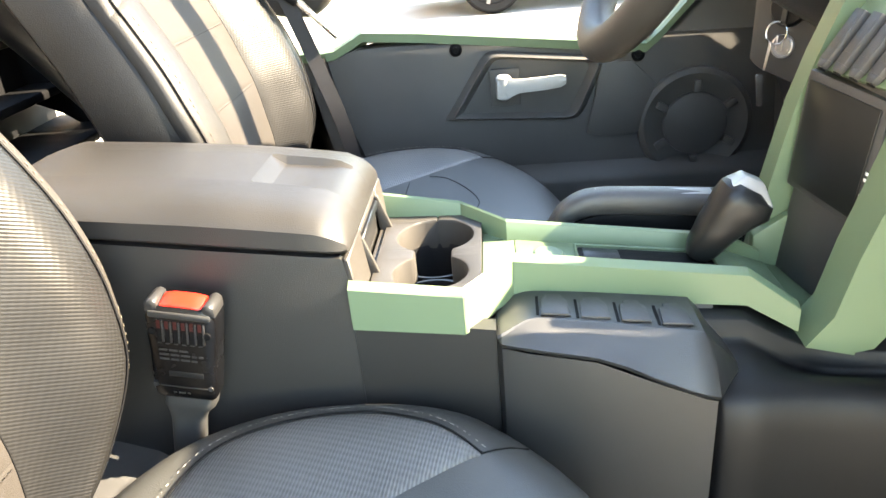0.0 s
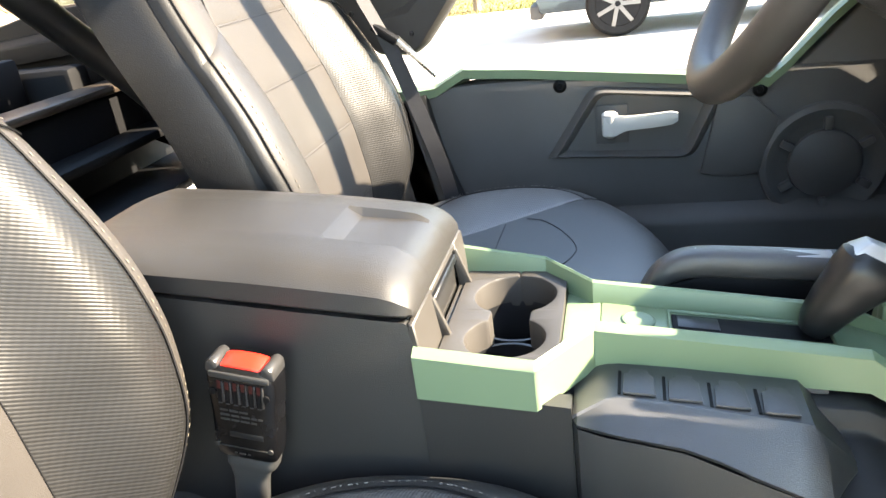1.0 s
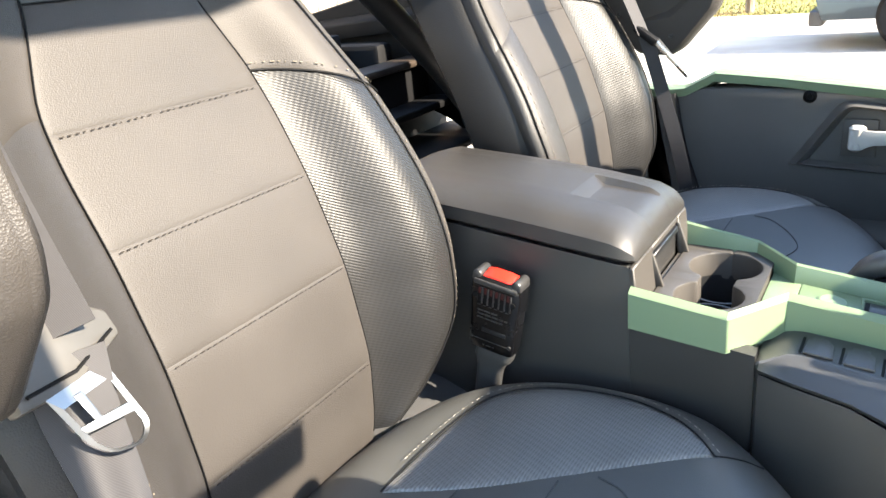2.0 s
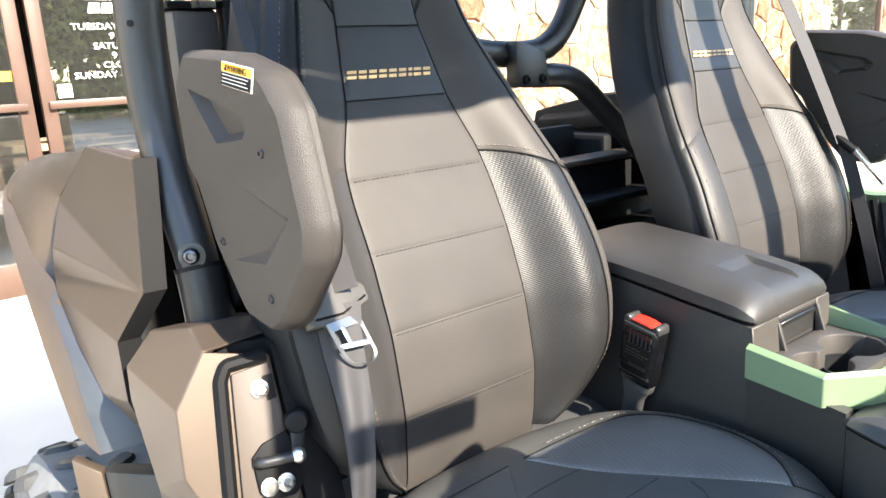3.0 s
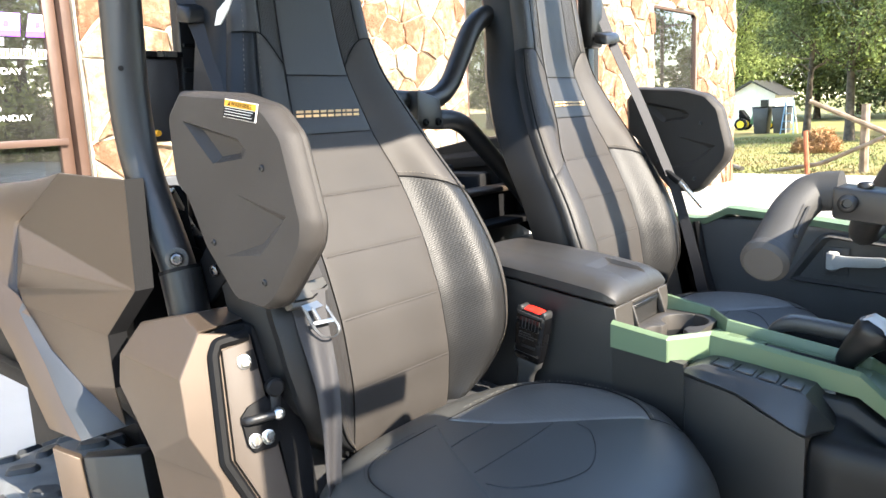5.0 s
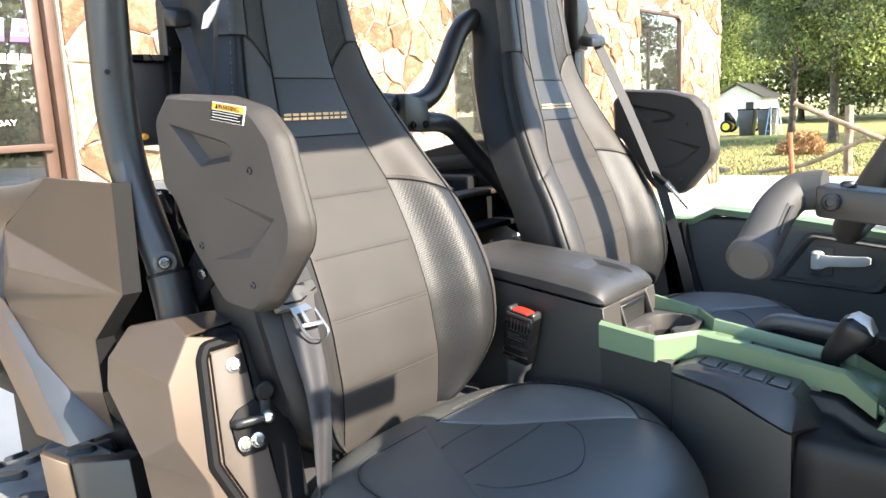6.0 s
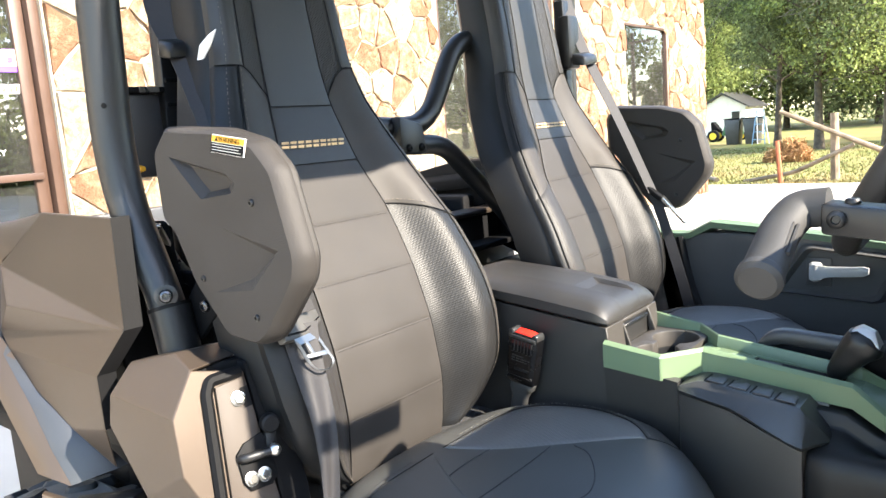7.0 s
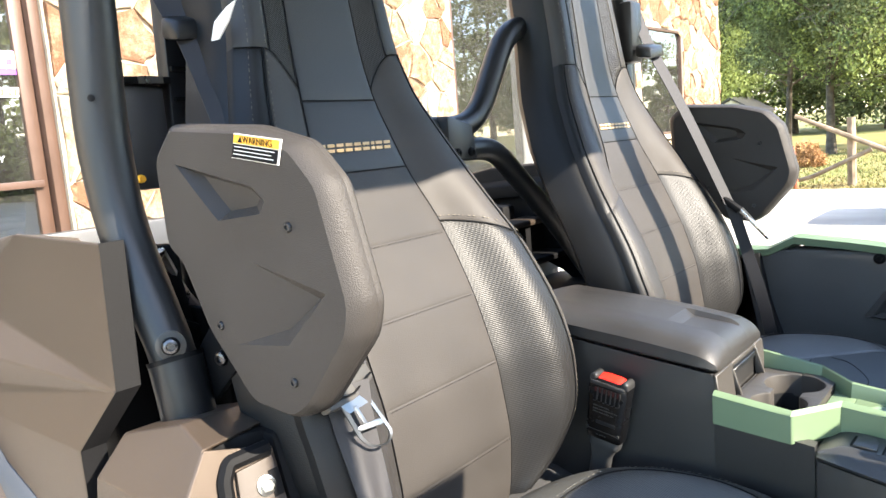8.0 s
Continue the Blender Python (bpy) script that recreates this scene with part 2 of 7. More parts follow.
M_PURPLE = material("violet_vinyl", (0.24, 0.06, 0.50), 0.5, 0, 0.4, 0.04, 8)
M_ORANGE = material("orange_vinyl", (0.85, 0.23, 0.05), 0.5, 0, 0.4, 0.04, 8)
M_ROSE = material("faded_red_paint", (0.40, 0.13, 0.07), 0.8, 0, 0.2, 0.2, 8)

M_GLASS = bpy.data.materials.new("window_glass")
M_GLASS.use_nodes = True
gn, gl = M_GLASS.node_tree.nodes, M_GLASS.node_tree.links
gt, gg, gm, gf = (gn.new(k) for k in ("ShaderNodeBsdfTransparent", "ShaderNodeBsdfGlossy", "ShaderNodeMixShader", "ShaderNodeFresnel"))
gt.inputs[0].default_value = (0.62, 0.64, 0.62, 1)
gg.inputs["Roughness"].default_value = 0.01
gf.inputs[0].default_value = 2.7
gl.new(gf.outputs[0], gm.inputs[0])
gl.new(gt.outputs[0], gm.inputs[1])
gl.new(gg.outputs[0], gm.inputs[2])
gd, gx_ = gn.new("ShaderNodeBsdfDiffuse"), gn.new("ShaderNodeMixShader")
gd.inputs[0].default_value = (0.42, 0.41, 0.37, 1)
gx_.inputs[0].default_value = 0.022
gl.new(gm.outputs[0], gx_.inputs[1])
gl.new(gd.outputs[0], gx_.inputs[2])
gl.new(gx_.outputs[0], gn["Material Output"].inputs[0])

# ---- building helpers ----
ORIGIN = {}


def thing(name, base, label, category, group="", kind=""):
    """A thing made of parts: an Empty at its base."""
    ob = new(name)
    ob.empty_display_size = 0.05
    ob.location = base
    ORIGIN[ob] = Vector(base)
    return tagged(ob, label, category, group, kind)


def finish(bm, sharp=38):
    bmesh.ops.recalc_face_normals(bm, faces=bm.faces[:])
    for f in bm.faces:
        f.smooth = True
    for e in bm.edges:
        if len(e.link_faces) == 2 and e.calc_face_angle(0) > radians(sharp):
            e.smooth = False


def part(name, bm, mat, parent, label="", sharp=38, kind=""):
    """One mesh object, a part of parent."""
    origin = ORIGIN[parent]
    finish(bm, sharp)
    bm.transform(Matrix.Translation(-origin))
    me = bpy.data.meshes.new(name)
    bm.to_mesh(me)
    bm.free()
    me.materials.append(mat)
    ob = new(name, me)
    ob.parent = parent
    ORIGIN[ob] = origin
    return tagged(ob, label, "", "", kind)


def solo(name, bm, mat, label="", category="", group="", kind="", sharp=38, base=None):
    """One mesh as a top-level thing."""
    finish(bm, sharp)
    o = Vector(base) if base else Vector((0, 0, 0))
    bm.transform(Matrix.Translation(-o))
    me = bpy.data.meshes.new(name)
    bm.to_mesh(me)
    bm.free()
    me.materials.append(mat)
    ob = new(name, me)
    ob.location = o
    ORIGIN[ob] = o
    return tagged(ob, label, category, group, kind)


def V(*a):
    return Vector(a)


def round_edges(bm, width, segments=2, angle=25):
    if width <= 0:
        return bm
    edges = [e for e in bm.edges if len(e.link_faces) == 2 and e.calc_face_angle(0) > radians(angle)]
    bmesh.ops.bevel(bm, geom=edges, offset=width, segments=segments, affect="EDGES", profile=0.5, clamp_overlap=True)
    return bm


def box(lo, hi, bevel=0.0, segments=2, m=None):
    bm = bmesh.new()
    bmesh.ops.create_cube(bm, size=1)
    lo, hi = Vector(lo), Vector(hi)
    for v in bm.verts:
        v.co = Vector([lo[i] + (v.co[i] + 0.5) * (hi[i] - lo[i]) for i in range(3)])
    round_edges(bm, bevel, segments)
    if m is not None:
        bm.transform(m)
    return bm


def prism(points, push, bevel=0.0, segments=2):
    """A flat outline pushed along a vector."""
    bm = bmesh.new()
    vs = [bm.verts.new(p) for p in points]
    f = bm.faces.new(vs)
    r = bmesh.ops.extrude_face_region(bm, geom=[f])
    bmesh.ops.translate(bm, vec=Vector(push), verts=[g for g in r["geom"] if isinstance(g, bmesh.types.BMVert)])
    bmesh.ops.recalc_face_normals(bm, faces=bm.faces[:])
    return round_edges(bm, bevel, segments)


def hull(points, bevel=0.0, segments=2):
    """The convex body round some corners."""
    bm = bmesh.new()
    for p in points:
        bm.verts.new(p)
    r = bmesh.ops.convex_hull(bm, input=bm.verts[:])
    junk = [g for g in r["geom_interior"] if isinstance(g, bmesh.types.BMVert)]
    if junk:
        bmesh.ops.delete(bm, geom=junk, context="VERTS")
    bmesh.ops.dissolve_limit(bm, angle_limit=radians(3), verts=bm.verts[:], edges=bm.edges[:])
    return round_edges(bm, bevel, segments)


def loft(rings, caps=True, closed=True):
    bm = bmesh.new()
    rows = [[bm.verts.new(p) for p in r] for r in rings]
    n = len(rows[0])
    for a, b in zip(rows, rows[1:]):
        for i in range(n if closed else n - 1):
            bm.faces.new((a[i], a[(i + 1) % n], b[(i + 1) % n], b[i]))
    if caps:
        bm.faces.new(rows[0][::-1])
        bm.faces.new(rows[-1])
    return bm


def fillet(points, radius, steps=5):
    """A polyline with its corners rounded."""
    pts = [Vector(p) for p in points]
    out = [pts[0]]
    for a, b, c in zip(pts, pts[1:], pts[2:]):
        r = min(radius, (a - b).length * 0.45, (c - b).length * 0.45)
        p, q = b + (a - b).normalized() * r, b + (c - b).normalized() * r
        for i in range(steps + 1):
            t = i / steps
            out.append(p * (1 - t) ** 2 + b * 2 * t * (1 - t) + q * t * t)
    return out + [pts[-1]]


def frames_along(pts):
    pts = [Vector(p) for p in pts]
    up = None
    res = []
    for i, p in enumerate(pts):
        d = (pts[min(i + 1, len(pts) - 1)] - pts[max(i - 1, 0)]).normalized()
        if up is None:
            up = d.orthogonal().normalized()
        up = (up - d * up.dot(d)).normalized()
        res.append((p, up, d.cross(up)))
    return res


def tube(points, radius, bend=0.0, seg=14, caps=True):
    """A pipe; radius is a number, or one for each point."""
    pts = fillet(points, bend) if bend else [Vector(p) for p in points]
    rings = []
    for i, (p, u, w) in enumerate(frames_along(pts)):
        r = radius if isinstance(radius, (int, float)) else radius[i]
        rings.append([p + (u * math.cos(2 * math.pi * k / seg) + w * math.sin(2 * math.pi * k / seg)) * r for k in range(seg)])
    return loft(rings, caps)


def ribbon(points, side, width, thick=0.0014, ends=(1.0, 1.0)):
    """A strap along points; side is the way across it, ends the share of its width at either end."""
    side = Vector(side).normalized()
    pts = [Vector(p) for p in points]
    rings = []
    for i, p in enumerate(pts):
        d = (pts[min(i + 1, len(pts) - 1)] - pts[max(i - 1, 0)]).normalized()
        s = (side - d * side.dot(d)).normalized()
        nrm = d.cross(s)
        wide = width * (ends[0] + (ends[1] - ends[0]) * i / (len(pts) - 1))
        rings.append([p + s * a * wide / 2 + nrm * b * thick / 2 for a, b in ((-1, -1), (1, -1), (1, 1), (-1, 1))])
    return loft(rings)


def smooth_path(points, n=8):
    """Catmull-Rom through points."""
    p = [Vector(q) for q in points]
    p = [p[0] * 2 - p[1]] + p + [p[-1] * 2 - p[-2]]
    out = []
    for i in range(1, len(p) - 2):
        for k in range(n):
            t = k / n
            out.append(0.5 * (2 * p[i] + (p[i + 1] - p[i - 1]) * t + (2 * p[i - 1] - 5 * p[i] + 4 * p[i + 1] - p[i + 2]) * t * t
                              + (3 * p[i] - p[i - 1] - 3 * p[i + 1] + p[i + 2]) * t ** 3))
    return out + [p[-2]]


def lathe(profile, centre, axis, seg=24):
    """A turned body; profile gives (along the axis, radius)."""
    axis = Vector(axis).normalized()
    u = axis.orthogonal().normalized()
    w = axis.cross(u)
    c = Vector(centre)
    rings = [[c + axis * h + (u * math.cos(2 * math.pi * k / seg) + w * math.sin(2 * math.pi * k / seg)) * max(r, 1e-4) for k in range(seg)] for h, r in profile]
    return loft(rings)


def join(*bms):
    out = bmesh.new()
    for b in bms:
        me = bpy.data.meshes.new("tmp")
        b.to_mesh(me)
        b.free()
        out.from_mesh(me)
        bpy.data.meshes.remove(me)
    return out


def bolt(centre, axis, r=0.008, h=0.006):
    """A flanged hexagon bolt head."""
    flange = lathe([(0, r * 1.45), (h * 0.25, r * 1.45), (h * 0.35, r * 1.05)], centre, axis, 18)
    head = lathe([(h * 0.3, r), (h * 0.9, r), (h, r * 0.86)], centre, axis, 6)
    return join(flange, head)


def socket_bolt(centre, axis, r=0.009, h=0.006):
    """A round-headed bolt with a socket."""
    return lathe([(0, r), (h * 0.5, r), (h * 0.9, r * 0.78), (h, r * 0.5), (h * 0.55, r * 0.42)], centre, axis, 18)


def lettering(text, size, m, depth=0.002):
    cu = bpy.data.curves.new("letters", "FONT")
    cu.body, cu.size, cu.align_x, cu.extrude = text, size, "CENTER", depth / 2
    tmp = bpy.data.objects.new("letters", cu)
    scene.collection.objects.link(tmp)
    dg = bpy.context.evaluated_depsgraph_get()
    me = bpy.data.meshes.new_from_object(tmp.evaluated_get(dg))
    bm = bmesh.new()
    bm.from_mesh(me)
    bpy.data.objects.remove(tmp)
    bpy.data.meshes.remove(me)
    bpy.data.curves.remove(cu)
    bm.transform(m)
    return bm


def table(pairs, soft=0.02):
    """A smoothed lookup."""
    xs = np.linspace(pairs[0][0], pairs[-1][0], 400)
    ys = np.interp(xs, [p[0] for p in pairs], [p[1] for p in pairs])
    k = max(1, int(soft / (xs[1] - xs[0])))
    pad = np.concatenate([2 * ys[0] - ys[k:0:-1], ys, 2 * ys[-1] - ys[-2:-k - 2:-1]])
    ys = np.convolve(pad, np.ones(2 * k + 1) / (2 * k + 1), "valid")
    return lambda v: float(np.interp(v, xs, ys))


EDGE = (0, 0.012, 0.03, 0.07, 0.14, 0.22, 0.32, 0.42, 0.5, 0.58, 0.68, 0.78, 0.86, 0.93, 0.97, 0.988, 1)


def pad(fn, normal, dip=0.005, back=0.012, length=(0.15, 0.1), us=EDGE, vs=EDGE):
    """An upholstered piece: fn(u, v) gives its face, which sinks into the seams at its rim."""
    normal = Vector(normal)
    bm = bmesh.new()
    rows = []
    for v in vs:
        row = []
        for u in us:
            e = min(min(u, 1 - u) * length[0], min(v, 1 - v) * length[1])
            row.append(bm.verts.new(Vector(fn(u, v)) - normal * dip * math.exp(-e / 0.003)))
        rows.append(row)
    nu, nv = len(us), len(vs)
    for j in range(nv - 1):
        for i in range(nu - 1):
            bm.faces.new((rows[j][i], rows[j][i + 1], rows[j + 1][i + 1], rows[j + 1][i]))
    rim = [rows[0][i] for i in range(nu)] + [rows[j][-1] for j in range(1, nv)] + [rows[-1][i] for i in range(nu - 2, -1, -1)] + [rows[j][0] for j in range(nv - 2, 0, -1)]
    low = [bm.verts.new(v.co - normal * back) for v in rim]
    k = len(rim)
    for i in range(k):
        bm.faces.new((rim[i], low[i], low[(i + 1) % k], rim[(i + 1) % k]))
    return bm


def stitches(points, normal, length=0.0040, gap=0.0026, width=0.0009):
    """A row of thread stitches along a line."""
    pts = [Vector(p) for p in points]
    bm = bmesh.new()
    run = 0.0
    normal = Vector(normal)
    for a, b in zip(pts, pts[1:]):
        d = b - a
        ln = d.length
        if ln < 1e-6:
            continue
        d /= ln
        s = run
        while s < ln:
            e = min(s + length, ln)
            p, q = a + d * s, a + d * e
            side = d.cross(normal).normalized() * width / 2
            top = normal * 0.0004
            vs = [bm.verts.new(x) for x in (p - side, p + side, q + side, q - side, p - side + top, p + side + top, q + side + top, q - side + top)]
            for f in ((4, 5, 6, 7), (0, 1, 5, 4), (1, 2, 6, 5), (2, 3, 7, 6), (3, 0, 4, 7)):
                bm.faces.new([vs[i] for i in f])
            s += length + gap
        run = s - ln
    return bm

# ---- ground and surroundings ----
def lot_height(x, y):
    fx = min(1, max(0, (-1.2 - x) / 2.8))
    fy = min(1, max(0, (y - 2.0) / 9.0))
    near = 0.10 * (1 - min(1, max(0, (abs(y) - 6) / 6)))
    return near + 0.19 * fx * fx * (3 - 2 * fx) * (1 - fy) - 0.0


def sheet(xs, ys, fn):
    bm = bmesh.new()
    g = [[bm.verts.new((x, y, fn(x, y))) for x in xs] for y in ys]
    for j in range(len(ys) - 1):
        for i in range(len(xs) - 1):
            bm.faces.new((g[j][i], g[j][i + 1], g[j + 1][i + 1], g[j + 1][i]))
    return bm


solo("ground", sheet([-400, -60, -20, -8, 0, 8, 30, 60, 400], [-400, -60, -15, 0, 14, 22, 30, 40, 60, 120, 400], lambda x, y: -0.06), M_GRASS,
     "dry patchy green lawn spreading to the horizon", "lawn", kind="structure")
solo("pavement", sheet(list(np.linspace(-4.6, 40, 48)), list(np.linspace(-26, 13.4, 44)), lot_height), M_CONCRETE,
     "sun-bleached pale concrete parking lot", "pavement", kind="structure")

# ---- shop building, its stone front on the plane x = -4 ----
WX = -4.0
OPENINGS = [(-2.6, 1.56, 0.2, 3.4), (5.12, 7.25, 0.78, 3.0), (9.12, 10.58, 1.15, 2.60)]


def wall_piece(y0, y1, z0, z1):
    return box((WX - 0.30, y0, z0), (WX - 0.008, y1, z1))


cuts = [(-9, -2.6, -0.1, 3.8), (-2.6, 1.56, 3.4, 3.8), (1.56, 5.12, -0.1, 3.8), (5.12, 7.25, -0.1, 0.78), (5.12, 7.25, 3.0, 3.8), (7.25, 9.12, -0.1, 3.8),
        (9.12, 10.58, -0.1, 1.15), (9.12, 10.58, 2.60, 3.8), (10.58, 12.15, -0.1, 3.8)]
wall_front = solo("wall_front", join(*[wall_piece(*c) for c in cuts]), M_MORTAR, "mortared flagstone shop front in warm sun", "wall", kind="structure")
solo("wall_side", box((WX - 7.0, 11.85, -0.1), (WX - 0.31, 12.15, 3.8)), M_MORTAR, "plain rendered side wall of the shop", "wall", kind="structure")
solo("wall_back", box((WX - 7.3, -9, -0.1), (WX - 7.0, 12.15, 3.8)), M_DIMMED_ROOM, "back wall inside the shop, coloured dark for its dimness", "wall", kind="structure")
solo("wall_end", box((WX - 7.0, -9.3, -0.1), (WX - 0.31, -9, 3.8)), M_MORTAR, "plain end wall of the shop", "wall", kind="structure")
solo("ceiling", box((WX - 7.3, -9.3, 3.82), (WX + 0.35, 12.6, 3.98), 0.02), M_FRAME, "flat brown roof of the shop", "roof", kind="structure")
solo("floor", box((WX - 7.0, -9, 0.12), (WX - 0.31, 11.85, 0.2)), M_DIMMED_ROOM, "shop floor behind the glass, coloured dark for its dimness", "floor", kind="structure")


def pane(y0, y1, z0, z1, parent, x=WX - 0.16):
    p = part("pane", box((x - 0.004, y0, z0), (x + 0.004, y1, z1)), M_GLASS, parent, "reflecting tinted glass pane")
    p.visible_shadow = False
    return p


def glazed(name, y0, y1, z0, z1, mullions, label, bar=None):
    w = thing(name, (WX, (y0 + y1) / 2, z0), label, "window", kind="structure")
    t = 0.06 if mullions else 0.035
    for lo, hi in (((y0, z0), (y1, z0 + t)), ((y0, z1 - t), (y1, z1)), ((y0, z0 + t), (y0 + t, z1 - t)), ((y1 - t, z0 + t), (y1, z1 - t))):
        part("window_frame", box((WX - (0.22 if mullions else 0.09), lo[0], lo[1]), (WX - (0.03 if mullions else 0.015), hi[0], hi[1]), 0.004), M_FRAME, w)
    edges = [y0 + t] + [v for m in mullions for v in (m - 0.03, m + 0.03)] + [y1 - t]
    for m in mullions:
        part("mullion", box((WX - 0.20, m - 0.03, z0 + t), (WX - 0.05, m + 0.03, z1 - t), 0.004), bar or M_FRAME, w)
    for a, b in zip(edges[::2], edges[1::2]):
        pane(a, b, z0 + t, z1 - t, w, WX - (0.16 if mullions else 0.05))
    part("window_sill", box((WX - 0.1, y0 - 0.04, z0 - 0.06), (WX + 0.07, y1 + 0.04, z0), 0.006), M_MORTAR, w)
    return w


glazed("window_1", 5.12, 7.25, 0.78, 3.0, [6.46], "large shop window in a brown frame with a pale mullion", M_PALE_ALU)
poster = thing("poster", (WX - 0.22, 9.57, 1.6), "white and red poster behind the shop window", "poster")
part("sheet", box((WX - 0.215, 9.23, 1.62), (WX - 0.210, 9.92, 2.03), 0.001), M_WHITE, poster)
part("band", box((WX - 0.2095, 9.23, 1.90), (WX - 0.208, 9.92, 2.03)), M_RED, poster)
for k in range(4):
    part("text_bar", box((WX - 0.2095, 9.30, 1.67 + 0.05 * k), (WX - 0.208, 9.80 - 0.08 * (k % 2), 1.69 + 0.05 * k)), M_INK, poster)
glazed("window_2", 9.12, 10.58, 1.15, 2.60, [], "square shop window set in flagstone, reflecting sky")


def shop_door(name, y0, y1, label):
    d = thing(name, (WX - 0.1, (y0 + y1) / 2, 0.28), label, "door", kind="structure")
    x0, x1 = WX - 0.15, WX - 0.10
    part("stile", box((x0, y0, 0.28), (x1, y0 + 0.07, 2.45), 0.004), M_FRAME, d)
    part("stile", box((x0, y1 - 0.07, 0.28), (x1, y1, 2.45), 0.004), M_FRAME, d)
    part("bottom_rail", box((x0, y0 + 0.07, 0.28), (x1, y1 - 0.07, 0.46), 0.004), M_FRAME, d)
    part("top_rail", box((x0, y0 + 0.07, 2.35), (x1, y1 - 0.07, 2.45), 0.004), M_FRAME, d)
    part("push_bar", box((x1, y0 + 0.03, 1.245), (x1 + 0.03, y1 - 0.03, 1.285), 0.006), M_FRAME, d, "brown metal push bar across the glass")
    pane(y0 + 0.07, y1 - 0.07, 0.46, 2.35, d, WX - 0.125)
    return d


door_l = shop_door("door_1", -0.42, 0.56, "brown-framed glass shop door with a yellow sticker")
door_r = shop_door("door_2", 0.60, 1.50, "brown-framed glass shop door with white opening hours")
frame_ob = thing("door_frame", (WX, 0.5, 0.24), "brown aluminium frame round the shop doors", "frame", kind="structure")
for a, b, c, d in ((1.503, 1.56, 0.24, 3.4), (-0.50, -0.423, 0.24, 3.4), (-0.423, 1.503, 2.455, 2.53), (-2.6, -2.52, 0.24, 3.4), (-2.52, -0.50, 2.455, 2.53)):
    part("jamb", box((WX - 0.2, a, c), (WX - 0.04, b, d), 0.004), M_FRAME, frame_ob)
part("threshold", box((WX - 0.25, -2.6, 0.15), (WX + 0.03, 1.56, 0.278), 0.008), M_FRAME, frame_ob)
pane(-0.42, 1.50, 2.53, 3.39, frame_ob)
pane(-2.52, -0.50, 0.28, 3.39, frame_ob)
FACE = Matrix(((0, 0, 1, 0), (1, 0, 0, 0), (0, 1, 0, 0), (0, 0, 0, 1)))


def on_glass(y, z, x=WX - 0.118):
    return Matrix.Translation((x, y, z)) @ FACE


YT = 1.045
for text, z, size in (("TUESDAY - FRIDAY", 1.648, 0.047), ("9 - 6", 1.597, 0.047), ("SATURDAY", 1.546, 0.047), ("9 - 2", 1.495, 0.047), ("CLOSED", 1.446, 0.047), ("SUNDAY - MONDAY", 1.394, 0.047)):
    part("lettering", lettering(text, size, on_glass(YT, z) @ Matrix.Diagonal((1.2, 1, 1, 1))), M_WHITE, door_r, "white vinyl opening hours")
# shop sign on the glass, as plain slanted shapes
def slanted(y, z, w, h, x, mat):
    part("sign_shape", prism([V(x, y, z), V(x, y + w, z), V(x, y + w + h * 0.12, z + h), V(x, y + h * 0.25, z + h)], (0.002, 0, 0)), mat, door_r)


for i in range(4):
    y = 0.835 + i * 0.165
    slanted(y, 1.852, 0.135, 0.125, WX - 0.119, M_PURPLE)
    slanted(y + 0.008, 1.884, 0.125, 0.090, WX - 0.116, M_WHITE)
    slanted(y + 0.050, 1.900, 0.030, 0.034, WX - 0.113, M_PURPLE)
for n, z, h, y1 in ((5, 1.800, 0.040, 1.215), (8, 1.733, 0.052, 1.43)):
    for i in range(n):
        y = y1 - 0.066 * (n - i)
        slanted(y, z, 0.060, h, WX - 0.119, M_WHITE)
        slanted(y + 0.008, z + 0.009, 0.042, h - 0.018, WX - 0.116, M_ORANGE)
        slanted(y + 0.020, z + 0.017, 0.016, h - 0.034, WX - 0.113, M_WHITE)
part("sticker", box((WX - 0.12, 0.40, 1.40), (WX - 0.117, 0.485, 1.45)), M_YELLOW, door_l, "yellow sticker on the glass")
part("sticker", box((WX - 0.12, 0.69, 1.30), (WX - 0.117, 0.76, 1.37)), M_WHITE, door_r, "white paper notice")
counter = thing("shop_counter", (WX - 1.6, 0.6, 0.2), "dim display counter inside the shop", "counter")
part("body", box((WX - 2.0, -1.6, 0.2), (WX - 1.3, 2.6, 0.95), 0.02), M_FRAME, counter)
part("top", box((WX - 2.05, -1.65, 0.951), (WX - 1.25, 2.65, 1.0), 0.01), M_WOOD, counter)

# ---- yard: lawn, fence, trees, shed ----
rng = np.random.RandomState(3)


def leaf_cloud(centres, radii, count, size, seed, flat=0.75, origin=(0, 0, 0), slim=0.55):
    """Many small leaves in clumps, as one mesh."""
    r = np.random.RandomState(seed)
    pick = r.randint(0, len(centres), count)
    d = r.normal(size=(count, 3))
    d /= np.linalg.norm(d, axis=1)[:, None]
    dist = r.uniform(0.35, 1.0, count) ** 0.6
    c = np.array(centres)[pick] + d * (np.array(radii)[pick] * dist)[:, None] * np.array([1, 1, flat])
    a = r.normal(size=(count, 3))
    a /= np.linalg.norm(a, axis=1)[:, None]
    b = np.cross(a, r.normal(size=(count, 3)))
    b /= np.linalg.norm(b, axis=1)[:, None]
    s = (size * r.uniform(0.6, 1.4, count))[:, None]
    c = c - np.array(origin)
    quad = np.stack([c - a * s, c + b * s * slim, c + a * s, c - b * s * slim], 1).reshape(-1, 3)
    faces = np.arange(count * 4).reshape(-1, 4)
    me = bpy.data.meshes.new("crown")
    me.from_pydata(quad.tolist(), [], faces.tolist())
    return me


